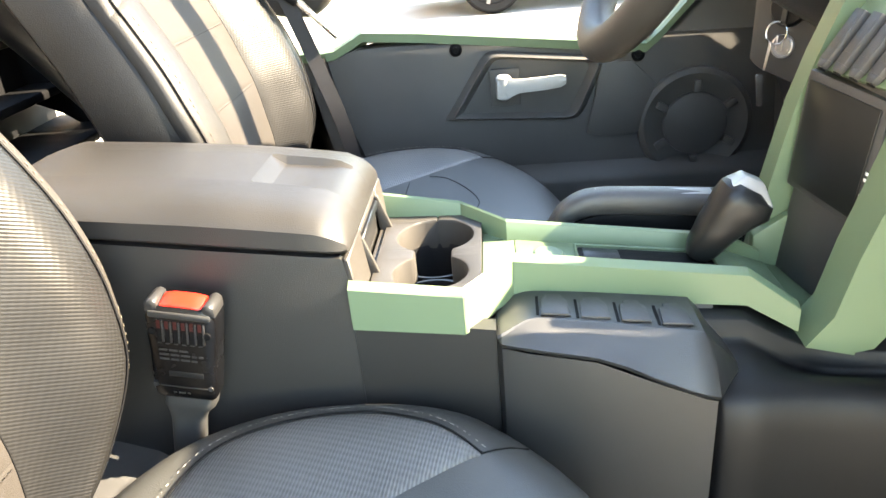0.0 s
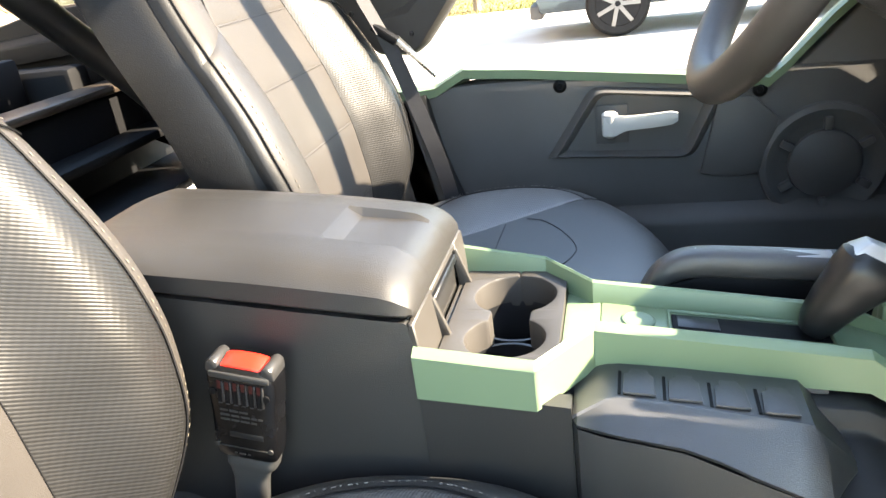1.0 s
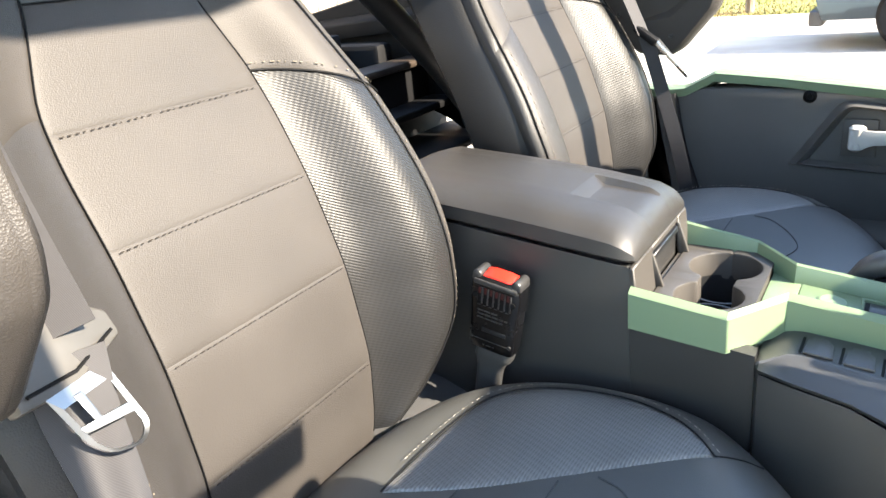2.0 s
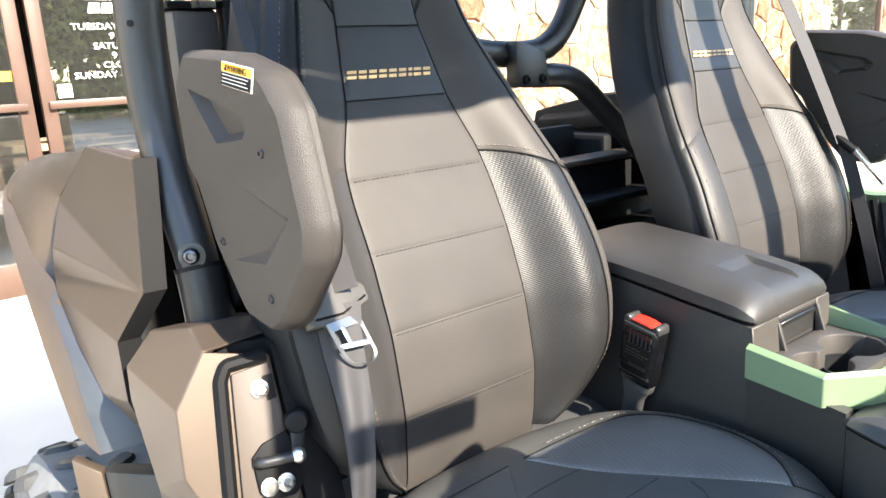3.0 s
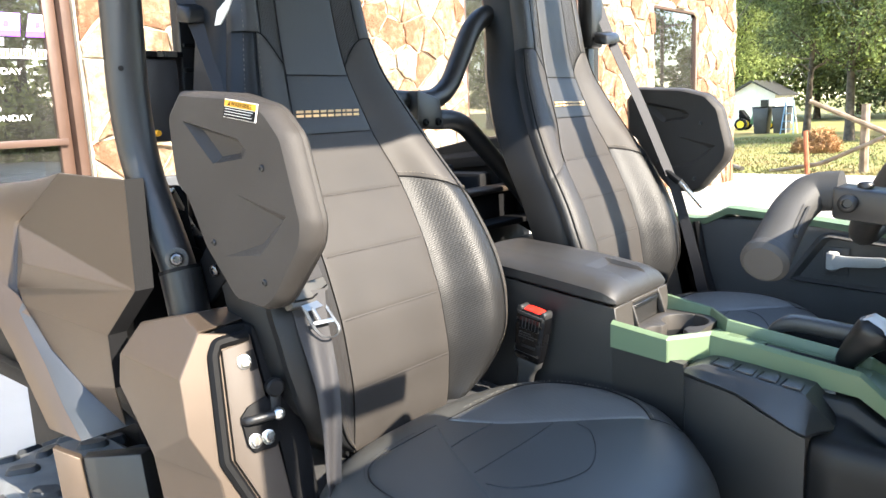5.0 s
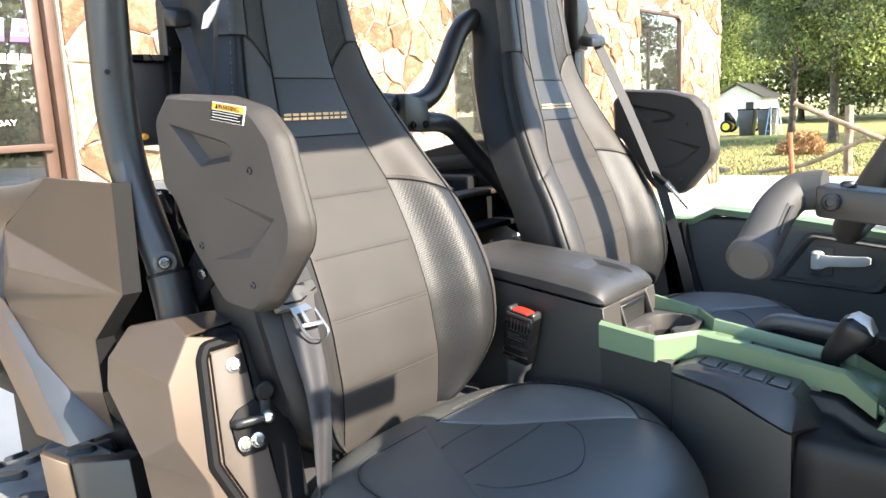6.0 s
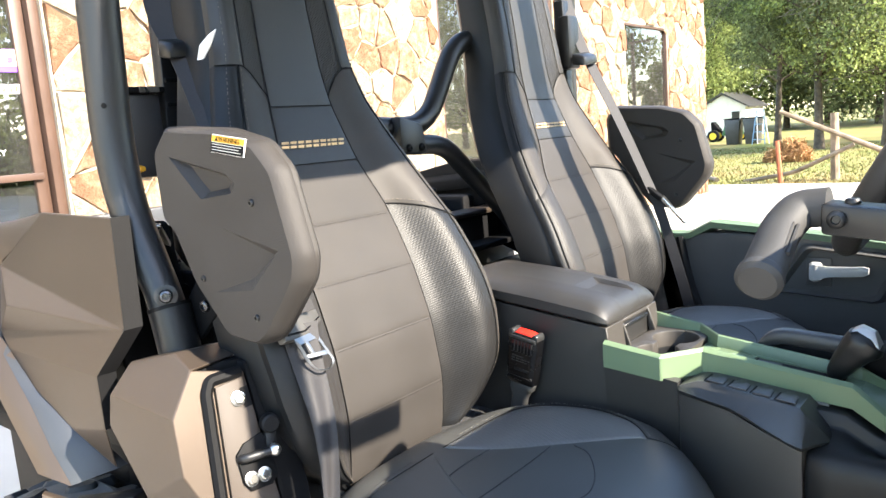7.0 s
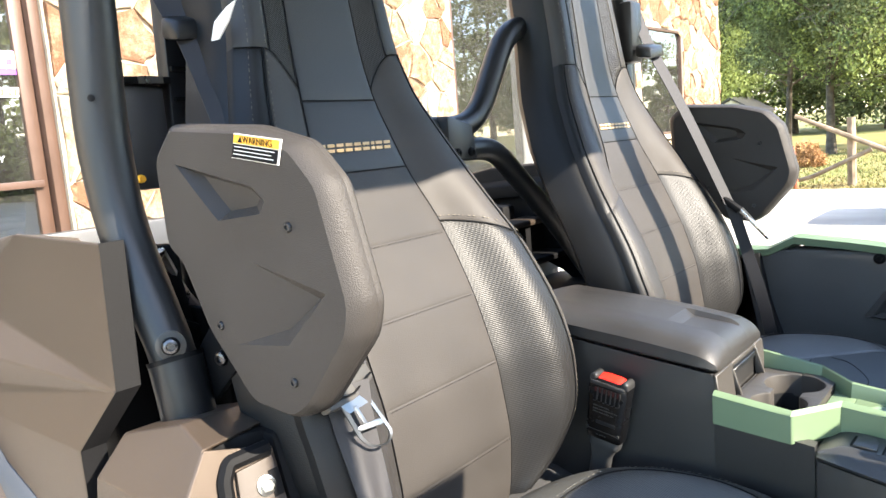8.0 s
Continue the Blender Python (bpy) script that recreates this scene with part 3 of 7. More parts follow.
def tree(x, y, height, spread, trunk_r, seed, mat, label, low=0.28, leaf=0.11, count=5200, clumps=26, dead=0):
    r = random.Random(seed)
    z0 = -0.08
    t = thing("tree", (x, y, z0), label, "tree", "yard trees")
    lean = r.uniform(-0.3, 0.3)
    trunk = [V(x, y, z0), V(x + lean * 0.3, y, z0 + height * 0.25), V(x + lean * 0.6, y + 0.1, z0 + height * 0.5), V(x + lean, y, z0 + height * 0.85)]
    tp = smooth_path(trunk, 4)
    part("trunk", tube(tp, [trunk_r * (1.25 if i == 0 else 1 - 0.85 * i / (len(tp) - 1)) for i in range(len(tp))], seg=10), M_BARK, t)
    centres, radii = [], []
    for k in range(clumps):
        f = r.uniform(low, 1.0)
        ang = r.uniform(0, 2 * math.pi)
        w = spread * (0.35 + 0.65 * math.sin(math.pi * min(1, (f - low) / (1 - low) * 0.85 + 0.12))) * r.uniform(0.25, 1)
        c = V(x + lean * f + math.cos(ang) * w, y + math.sin(ang) * w, z0 + height * f)
        centres.append(tuple(c))
        radii.append(spread * r.uniform(0.2, 0.36))
        if k % 3 == 0:
            root = V(x + lean * f * 0.7, y, z0 + height * max(0.2, f - 0.18))
            mid = (root + c) / 2 + V(0, 0, -0.15)
            part("limb", tube(smooth_path([root, mid, c], 3), [trunk_r * 0.32 * (1 - i / 8) + 0.008 for i in range(7)], seg=6), M_BARK, t)
    me = leaf_cloud(centres, radii, count, leaf, seed, 0.75, (x, y, z0))
    me.materials.append(mat)
    ob = new("crown", me)
    ob.parent = t
    for k in range(dead):
        f, ang = r.uniform(0.18, 0.75), r.uniform(math.pi, 2 * math.pi)
        root = V(x + lean * f * 0.7, y, z0 + height * f)
        reach = spread * r.uniform(0.55, 1.1)
        out = V(math.cos(ang), math.sin(ang), 0) * reach
        bend = smooth_path([root, root + out * 0.4 + V(0, 0, r.uniform(0.0, 0.5)), root + out * 0.75 + V(0, 0, r.uniform(-0.4, 0.3)), root + out + V(0, 0, r.uniform(-1.1, 0.2))], 4)
        twigs = [tube(bend, [0.032 * (1 - 0.85 * i / (len(bend) - 1)) for i in range(len(bend))], seg=5)]
        for j in range(3, len(bend) - 1, 2):
            tip = bend[j] + V(r.uniform(-0.6, 0.6), r.uniform(-0.5, 0.2), r.uniform(-0.7, 0.15))
            twigs.append(tube([bend[j], bend[j].lerp(tip, 0.5) + V(0, 0, 0.06), tip], [0.013, 0.010, 0.005], seg=4))
        part("dead_branch", join(*twigs), M_TWIG, t, "bare grey dead branch")
    return t


def from_eye(px, dist):
    """A spot in the yard by bearing (degrees left of the y axis) and distance."""
    a = radians(px)
    return 0.41 - math.sin(a) * dist, -0.46 + math.cos(a) * dist


for bear, dist, h, sp, tr, sd, mt, lb, low, n in (
        (19.6, 37, 7.5, 3.0, 0.20, 1, M_LEAF, "broad green leafy tree at the edge of the lawn", 0.55, 6000),
        (14.6, 30, 8.5, 3.0, 0.20, 2, M_PINE, "dark green tree with a bare lower trunk", 0.52, 6500),
        (12.0, 26, 9.0, 2.8, 0.22, 4, M_PINE, "tall dark tree with dead grey branches", 0.40, 5200),
        (8.0, 26, 8.5, 3.2, 0.24, 5, M_LEAF, "broad green leafy tree in the yard", 0.3, 5600),
        (3.0, 29, 9.0, 3.4, 0.24, 6, M_LEAF, "broad green leafy tree in the yard", 0.28, 4200),
        (20.5, 48, 10, 4.6, 0.3, 7, M_LEAF, "tall leafy tree behind the shed", 0.2, 5200),
        (14.0, 52, 11, 5.2, 0.3, 8, M_LEAF, "tall leafy tree at the far end of the yard", 0.15, 6200),
        (8.5, 50, 11, 5.2, 0.3, 9, M_PINE, "dark dense tree at the far end of the yard", 0.15, 5600),
        (2.0, 52, 11, 5.2, 0.3, 10, M_LEAF, "tall leafy tree at the far end of the yard", 0.15, 4600),
        (17.5, 58, 13, 6.0, 0.3, 12, M_PINE, "tall dark tree at the far end of the yard", 0.1, 5200),
        (11.5, 60, 13, 6.0, 0.3, 13, M_LEAF, "tall leafy tree at the far end of the yard", 0.1, 5200),
        (5.0, 60, 13, 6.0, 0.3, 14, M_LEAF, "tall leafy tree at the far end of the yard", 0.1, 4600),
        (-5.0, 50, 10, 5.0, 0.3, 11, M_LEAF, "tall leafy tree at the far end of the yard", 0.15, 4000)):
    tx, ty = from_eye(bear, dist)
    tree(tx, ty, h * 1.2, sp * 1.2, tr * 0.62, sd, mt, lb, low * 0.62, 0.13 if dist > 40 else 0.055, int(n * (3.6 if dist > 40 else 7.5)), 60, {2: 9, 4: 16, 5: 10}.get(sd, 0))
for k, (tx, ty) in enumerate(((30, -16), (33, -4), (31, 9), (36, 20), (34, -30), (27, 3), (29, 14), (28, -10), (38, 28), (26, -3), (27, 8), (29, -22), (31, 0))):
    tree(tx, ty, 12 + 1.5 * (k % 3), 4.8, 0.3, 40 + k, M_PINE if k % 2 else M_LEAF, "tree across the lot, mirrored in the shop glass", 0.03, 0.2, 9000, 60)
for k, (tx, ty) in enumerate(((17, 50), (19, 39), (26, 46))):
    tree(tx, ty, 11 + k, 4.2, 0.25, 60 + k, M_PINE if k % 2 else M_LEAF, "tall tree beyond the lot, mirrored in the shop glass", 0.15, 0.15, 9000, 40)
tree(15.8, 58.5, 5.4, 2.0, 0.2, 71, M_PINE, "dark conifer far off, mirrored in the shop window", 0.1, 0.14, 7000, 40)
pole = thing("utility_pole", (13.6, 48.8, -0.06), "wooden utility pole mirrored in the shop window", "pole")
part("post", tube([V(13.6, 48.8, -0.06), V(13.6, 48.8, 7.0)], 0.13, seg=10), M_WOOD, pole)
part("crossarm", box((12.4, 48.73, 6.3), (14.8, 48.87, 6.45), 0.01), M_WOOD, pole)

r2 = np.random.RandomState(8)
nb = 26000
gx, gy = r2.uniform(-9, 4, nb), 13.3 + 14 * r2.uniform(0, 1, nb) ** 1.6
ga, gh = r2.uniform(0, 6.28, nb), r2.uniform(0.015, 0.065, nb)
verts = np.zeros((nb, 3, 3))
for i, sgn in enumerate((-1, 1)):
    verts[:, i, 0], verts[:, i, 1], verts[:, i, 2] = gx + sgn * np.cos(ga) * 0.02, gy + sgn * np.sin(ga) * 0.02, -0.07
verts[:, 2, 0], verts[:, 2, 1], verts[:, 2, 2] = gx + r2.uniform(-0.03, 0.03, nb), gy + r2.uniform(-0.03, 0.03, nb), -0.06 + gh
me = bpy.data.meshes.new("grass")
me.from_pydata(verts.reshape(-1, 3).tolist(), [], np.arange(nb * 3).reshape(-1, 3).tolist())
me.materials.append(M_BLADE)
tagged(new("grass", me), "short uneven grass blades on the lawn", "grass", kind="stuff")

# fence of rough poles
fence = thing("pole_fence", (-2.7, 14.4, -0.06), "rough weathered log fence with crossed rails", "fence")
part("post", tube([V(-2.53, 14.6, -0.1), V(-2.55, 14.6, 1.15)], [0.08, 0.07], seg=9), M_WOOD, fence)
part("post", tube([V(1.4, 15.2, -0.1), V(1.4, 15.2, 1.1)], [0.085, 0.07], seg=9), M_WOOD, fence)
part("rail", tube([V(-3.45, 14.5, 1.24), V(-1.76, 14.5, 0.44), V(-0.8, 14.5, 0.0)], [0.04, 0.05, 0.055], seg=8), M_WOOD, fence)
part("rail", tube([V(-4.1, 14.45, -0.05), V(-3.2, 14.45, 0.10), V(-2.2, 14.45, 0.58)], 0.038, 0.2, seg=8), M_WOOD, fence)
part("rail", tube([V(-6.6, 17.5, 0.02), V(-4.6, 14.4, 0.0)], 0.045, seg=8), M_WOOD, fence)
solo("stake", tube([V(-3.32, 14.04, -0.1), V(-3.38, 14.04, 0.72)], [0.045, 0.04], seg=8), M_ROSE, "thin faded red wooden stake in the grass", "stake", base=(-3.32, 14.04, -0.06))
pile = leaf_cloud([(-4.75, 19.6, 0.05), (-4.5, 19.7, 0.28), (-4.3, 19.6, 0.1), (-4.95, 19.8, 0.0)], [0.38, 0.36, 0.32, 0.28], 3600, 0.11, 77, 0.8, (0, 0, 0), 0.10)
pile.materials.append(M_STRAW)
tagged(new("brush_pile", pile), "heap of dry orange-brown brush on the lawn", "brush pile", kind="stuff")

sx, sy = from_eye(17.9, 43)
shed = thing("shed", (sx, sy, -0.06), "small white shed with a grey gabled roof", "shed")
part("wall", prism([V(sx - 1.4, sy, -0.1), V(sx + 1.0, sy, -0.1), V(sx + 1.0, sy, 1.5), V(sx - 0.2, sy, 2.15), V(sx - 1.4, sy, 1.5)], (0, 3.2, 0)), M_WHITE, shed)
part("roof", prism([V(sx - 1.6, sy - 0.15, 1.42), V(sx - 0.2, sy - 0.15, 2.2), V(sx + 1.2, sy - 0.15, 1.42), V(sx + 1.2, sy - 0.15, 1.50), V(sx - 0.2, sy - 0.15, 2.3), V(sx - 1.6, sy - 0.15, 1.50)], (0, 3.5, 0)), M_PLASTIC, shed)
win = part("window", box((sx + 0.25, sy - 0.04, 0.75), (sx + 0.75, sy - 0.005, 1.3), 0.005), M_WHITE, shed)
part("pane", box((sx + 0.3, sy - 0.052, 0.8), (sx + 0.7, sy - 0.042, 1.25)), M_SCREEN, win)
lx, ly = from_eye(15.7, 32)
ladder = thing("step_ladder", (lx, ly, -0.06), "open blue and white step ladder on the lawn", "ladder")
for s in (-1, 1):
    part("rail", tube([V(lx + s * 0.24, ly - 0.25, -0.06), V(lx + s * 0.13, ly, 1.28)], 0.026, seg=6), M_BLUE, ladder)
    part("leg", tube([V(lx + s * 0.22, ly + 0.4, -0.06), V(lx + s * 0.13, ly + 0.03, 1.28)], 0.022, seg=6), M_LABEL_WHITE, ladder)
for k in range(4):
    f = (k + 0.7) / 4.5
    part("step", box((lx - 0.23 + 0.10 * f, ly - 0.31 + 0.25 * f, 1.32 * f - 0.09), (lx + 0.23 - 0.10 * f, ly - 0.23 + 0.25 * f, 1.32 * f - 0.06)), M_BLUE, ladder)
qx, qy = from_eye(17.95, 37)
mower = thing("lawn_tractor", (qx, qy, -0.06), "small green lawn tractor with yellow wheels", "tractor")
part("body", hull([V(qx - 0.1, qy - 0.3, 0.2), V(qx + 0.75, qy - 0.25, 0.2), V(qx - 0.1, qy + 0.3, 0.2), V(qx + 0.75, qy + 0.25, 0.2), V(qx, qy - 0.2, 0.72), V(qx + 0.7, qy - 0.2, 0.62), V(qx, qy + 0.2, 0.72), V(qx + 0.7, qy + 0.2, 0.62)], 0.05), M_TRACTOR, mower)
part("seat", hull([V(qx - 0.6, qy - 0.22, 0.45), V(qx - 0.2, qy - 0.22, 0.45), V(qx - 0.6, qy + 0.22, 0.45), V(qx - 0.2, qy + 0.22, 0.45), V(qx - 0.62, qy - 0.2, 0.85), V(qx - 0.5, qy - 0.2, 0.85), V(qx - 0.62, qy + 0.2, 0.85), V(qx - 0.5, qy + 0.2, 0.85)], 0.03), M_BLACK, mower)
for wx, wr in ((-0.45, 0.27), (0.62, 0.19)):
    for s in (-1, 1):
        wh = part("wheel", lathe([(-0.09, wr * 0.75), (-0.07, wr), (0.07, wr), (0.09, wr * 0.75)], (qx + wx, qy + s * 0.35, wr - 0.06), (0, 1, 0), 16), M_RUBBER, mower)
        part("rim", lathe([(-0.1, wr * 0.3), (-0.1, wr * 0.6), (0.1, wr * 0.6), (0.1, wr * 0.3)], (qx + wx, qy + s * 0.35, wr - 0.06), (0, 1, 0), 16), M_YELLOW, wh)
bx, by = from_eye(17.4, 33)
for k in range(2):
    bn = thing("bin", (bx + k * 0.75, by, -0.06), "dark wheeled rubbish bin on the lawn", "bin", "yard bins")
    part("body", hull([V(bx + k * 0.75 + a * w, by + b * w, z) for a in (-1, 1) for b in (-1, 1) for w, z in ((0.24, -0.06), (0.31, 0.95))], 0.02), M_PLASTIC, bn)
    part("lid", box((bx + k * 0.75 - 0.33, by - 0.33, 0.952), (bx + k * 0.75 + 0.33, by + 0.33, 1.0), 0.02), M_BLACK, bn)

# ---- black car parked across the lot ----
CX, CY = 0.05, 8.75


def parked_car():
    g = 0.06
    car = thing("car", (CX + 1.4, CY + 0.9, g), "black car with alloy wheels parked on the lot", "car")
    prof = [(-0.85, 0.32), (-0.92, 0.55), (-0.85, 0.78), (0.3, 0.98), (1.0, 1.42), (2.3, 1.46), (3.1, 1.02), (3.62, 0.92), (3.7, 0.6), (3.6, 0.32)]
    rings = []
    for f, inset in ((0, 0.10), (0.06, 0.0), (0.5, -0.03), (0.94, 0.0), (1, 0.10)):
        y = CY - 0.02 + f * 1.84
        rings.append([V(CX + x * (1 - inset * 0.1) + 0.1 * inset, y + (0.14 if f < 0.5 else -0.14) * max(0, (z - 0.9) / 0.5), g + 0.2 + (z - 0.2) * (1 - inset * 0.5)) for x, z in prof])
    part("body", loft(rings), M_CAR, car)
    for wx in (0.0, 2.75):
        for wy in (CY + 0.06, CY + 1.74):
            wheel = part("wheel", lathe([(-0.11, 0.24), (-0.115, 0.31), (-0.08, 0.345), (0.08, 0.345), (0.115, 0.31), (0.11, 0.24)], (CX + wx, wy, g + 0.345), (0, 1, 0), 32), M_RUBBER, car)
            s = -1 if wy < CY + 1 else 1
            part("rim", lathe([(-0.02 * s, 0.245), (s * 0.105, 0.25), (s * 0.115, 0.235), (s * 0.06, 0.225), (s * 0.05, 0.02)], (CX + wx, wy, g + 0.345), (0, 1, 0), 32), M_BLACK, wheel)
            for k in range(7):
                a = 2 * math.pi * k / 7
                d, e = V(math.cos(a), 0, math.sin(a)), V(-math.sin(a), 0, math.cos(a))
                c = V(CX + wx, wy + s * 0.10, g + 0.345)
                part("spoke", hull([c + d * r + e * w + V(0, s * h, 0) for r, w0 in ((0.03, 0.022), (0.238, 0.02)) for w in (-w0, w0) for h in (0, 0.022)]), M_ALLOY, wheel)
            part("caliper", box((CX + wx + 0.11, wy + s * 0.062 - 0.015, g + 0.30), (CX + wx + 0.17, wy + s * 0.062 + 0.015, g + 0.44), 0.01), M_RED, wheel)
    part("bumper", box((CX - 0.97, CY + 0.1, g + 0.24), (CX - 0.82, CY + 1.7, g + 0.4), 0.03), M_PLASTIC, car)


parked_car()

# ---- the vehicle: x forward, y to its left, middle at y = 0.6225 ----
MID = 0.6225
SEAT_Y = (0.283, 0.962)
# seat profile: height against depth, half widths
XC = table([(0.84, -0.330), (0.90, -0.316), (0.97, -0.311), (1.06, -0.325), (1.14, -0.352), (1.235, -0.397), (1.338, -0.436), (1.393, -0.456), (1.45, -0.469), (1.55, -0.482), (1.65, -0.498), (1.78, -0.527)])
WD = table([(0.84, 0.085), (0.885, 0.115), (0.91, 0.158), (0.94, 0.186), (0.98, 0.210), (1.04, 0.223), (1.10, 0.226), (1.206, 0.213), (1.30, 0.183), (1.40, 0.143), (1.46, 0.126), (1.55, 0.119), (1.66, 0.114), (1.72, 0.10), (1.78, 0.07)], 0.015)
PW = table([(0.84, 0.098), (0.90, 0.100), (1.20, 0.101), (1.24, 0.097), (1.30, 0.074), (1.393, 0.058), (1.45, 0.054), (1.78, 0.043)], 0.012)
BU = table([(0.84, 0.0), (0.92, 0.030), (1.00, 0.050), (1.10, 0.050), (1.20, 0.042), (1.30, 0.022), (1.40, 0.010), (1.5, 0.008), (1.78, 0.0)])


def seat_x(off, z):
    w, p = WD(z), PW(z)
    s = min(1.0, max(0.0, (abs(off) - p) / max(0.012, w - p)))
    k = min(1.0, s / 0.62)
    roll = max(0.0, (s - 0.72) / 0.28)
    return XC(z) + BU(z) * k * k * (3 - 2 * k) - 0.015 * roll * roll


FWD = V(0.97, 0, 0.24)


def seat_back_shell(yc):
    rings = []
    for z in list(np.linspace(0.842, 1.70, 40)) + [1.72, 1.74, 1.76, 1.775]:
        w = WD(z)
        xf = seat_x(w, z)
        t = 0.105 if z < 1.3 else 0.105 - 0.03 * (z - 1.3) / 0.48
        r = []
        for k in range(13):
            off = -w + 2 * w * k / 12
            r.append(V(seat_x(off, z) - 0.009, yc + off * 0.985, z))
        for off, dx in ((w + 0.006, -0.03), (w + 0.006, -t * 0.8), (w * 0.9, -t), (0.0, -t - 0.015), (-w * 0.9, -t), (-w - 0.006, -t * 0.8), (-w - 0.006, -0.03)):
            r.append(V(xf + dx if abs(off) > 0.01 else min(xf, XC(z)) + dx, yc + off, z))
        rings.append(r)
    return loft(rings)


def seat(yc, label):
    s = thing("front_seat", (-0.32, yc, 0.80), label, "seat", "front seats")
    shell = part("back_shell", seat_back_shell(yc), M_SEAT_DARK, s, "black vinyl sides and back")
    # centre panels between the cross seams
    seams = [0.874, 0.966, 1.062, 1.146, 1.224, 1.308, 1.392, 1.70]
    for z0, z1 in zip(seams, seams[1:]):
        def face(u, v, a=z0, b=z1):
            z = a + (b - a) * v
            off = (2 * u - 1) * PW(z)
            return V(seat_x(off, z) + 0.002, yc + off, z)
        p = part("back_panel", pad(face, FWD, 0.0007 if z1 < 1.25 else 0.0011, 0.014, (0.2, z1 - z0)), M_SEAT if z1 < 1.31 else M_SLATE, s)
        if z1 < 1.25:
            pts = [face(u, 1) + FWD * 0.0022 + V(0, 0, -0.0022) for u in np.linspace(0.03, 0.97, 20)]
            part("stitching", stitches(pts, FWD, 0.003, 0.003), M_THREAD_DARK, p)
        elif z0 > 1.25:
            part("seam", tube([face(u, 0) for u in np.linspace(0, 1, 16)], 0.0007, seg=5), M_BLACK, p)
    for sg in (-1, 1):
        def wing(u, v, lo, hi):
            z = lo(u) + (hi(u) - lo(u)) * v
            p, w = PW(z), WD(z)
            off = sg * (p + (w - p) * u)
            return V(seat_x(off, z) + 0.0015, yc + off, z)
        cut = 0.79 if sg > 0 else 0.62 if yc < 0.5 else 0.92
        zb = lambda u: 1.236 - 0.036 * u * u - 0.004 * u
        zt = lambda u: 1.405 + 0.044 * (1 - (1 - min(1.0, u / 0.62)) ** 1.7)
        low = lambda u: 0.884 + 0.006 * u
        us = (0, 0.03, 0.07, 0.15, 0.25, 0.35, 0.45, 0.55, 0.65, 0.75, 0.83, 0.9, 0.95, 0.98, 1)
        vs = tuple(list(np.linspace(0, 0.12, 8)) + list(np.linspace(0.16, 0.92, 22)) + [0.95, 0.975, 0.99, 1])
        a = part("side_bolster", pad(lambda u, v: wing(u * cut, v, low, zb), FWD, 0.0018, 0.010, (0.11, 0.33), us, vs), M_RIB if sg > 0 else M_SEAT_SHADED, s, "woven carbon-look side bolster" if sg > 0 else "plain taupe side bolster with shade in its colour")
        b = part("shoulder_panel", pad(lambda u, v: wing(u * cut, v, zb, zt), FWD, 0.0018, 0.010, (0.1, 0.18), us, vs), M_SEAT, s)
        part("headrest_inlay", pad(lambda u, v: wing(u * 0.50, v, zt, lambda u: 1.70), FWD, 0.0018, 0.010, (0.06, 0.3), us, vs), M_PERF, s, "finely perforated black vinyl inlay")
        part("headrest_side", pad(lambda u, v: wing(0.505 + 0.495 * u, v, zt, lambda u: 1.70), FWD, 0.0018, 0.010, (0.06, 0.3), us, vs), M_SLATE, s, "plain black vinyl side of the headrest")
        part("seam", tube([wing(0.5025, v, zt, lambda u: 1.70) for v in np.linspace(0, 1, 24)], 0.0007, seg=5), M_BLACK, s)
        groove = [wing(0.0, v, low, zb) for v in np.linspace(0, 1, 40)] + [wing(0.0, v, zb, zt) for v in np.linspace(0, 1, 20)] + [wing(0.0, v, zt, lambda u: 1.70) for v in np.linspace(0, 1, 20)]
        part("seam", tube(groove, 0.0006, seg=5), M_BLACK, s)
        part("seam", tube([wing(u, 0.0, zt, lambda u: 1.70) + FWD * 0.0004 for u in np.linspace(0, 1, 20)], 0.0008, seg=5), M_BLACK, b)
        if sg > 0:
            part("seam", tube([wing(u, 0.0, zb, zt) + FWD * 0.0004 for u in np.linspace(0, 1, 20)], 0.0010, seg=5), M_BLACK, b)
        band = (0, 0.06, 0.15, 0.3, 0.5, 0.7, 0.85, 0.94, 1)
        part("rim_band", pad(lambda u, v: wing(cut + 0.002 + (0.998 - cut) * u, v, low, zb), FWD, 0.002, 0.010, (0.02, 0.5), band, tuple(np.linspace(0, 1, 45))), M_SEAT if sg > 0 else M_SEAT_DARK, s, "taupe rim band of the bolster" if sg > 0 else "black outer edge of the bolster")
        part("rim_band", pad(lambda u, v: wing(cut + 0.002 + (0.998 - cut) * u, v, zb, zt), FWD, 0.002, 0.010, (0.02, 0.5), band, tuple(np.linspace(0, 1, 25))), M_SEAT if sg > 0 else M_SEAT_DARK, s)
        part("seam", tube([wing(cut + 0.001, v, low, zb) for v in np.linspace(0, 1, 60)], 0.0011, seg=5), M_BLACK, a)
        part("seam", tube([wing(cut + 0.001, v, zb, zt) for v in np.linspace(0, 1, 30)], 0.0011, seg=5), M_BLACK, b)
        part("stitching", stitches([wing(0.845 if sg > 0 else cut - 0.07, v, low, zb) + FWD * 0.0004 for v in np.linspace(0.02, 0.98, 90)], FWD), M_STITCH, a, "tan top stitching")
        if sg > 0:
            part("stitching", stitches([wing(u, 0.035, zb, zt) + FWD * 0.0012 for u in np.linspace(0.02, 0.98, 30)], FWD), M_STITCH, b)
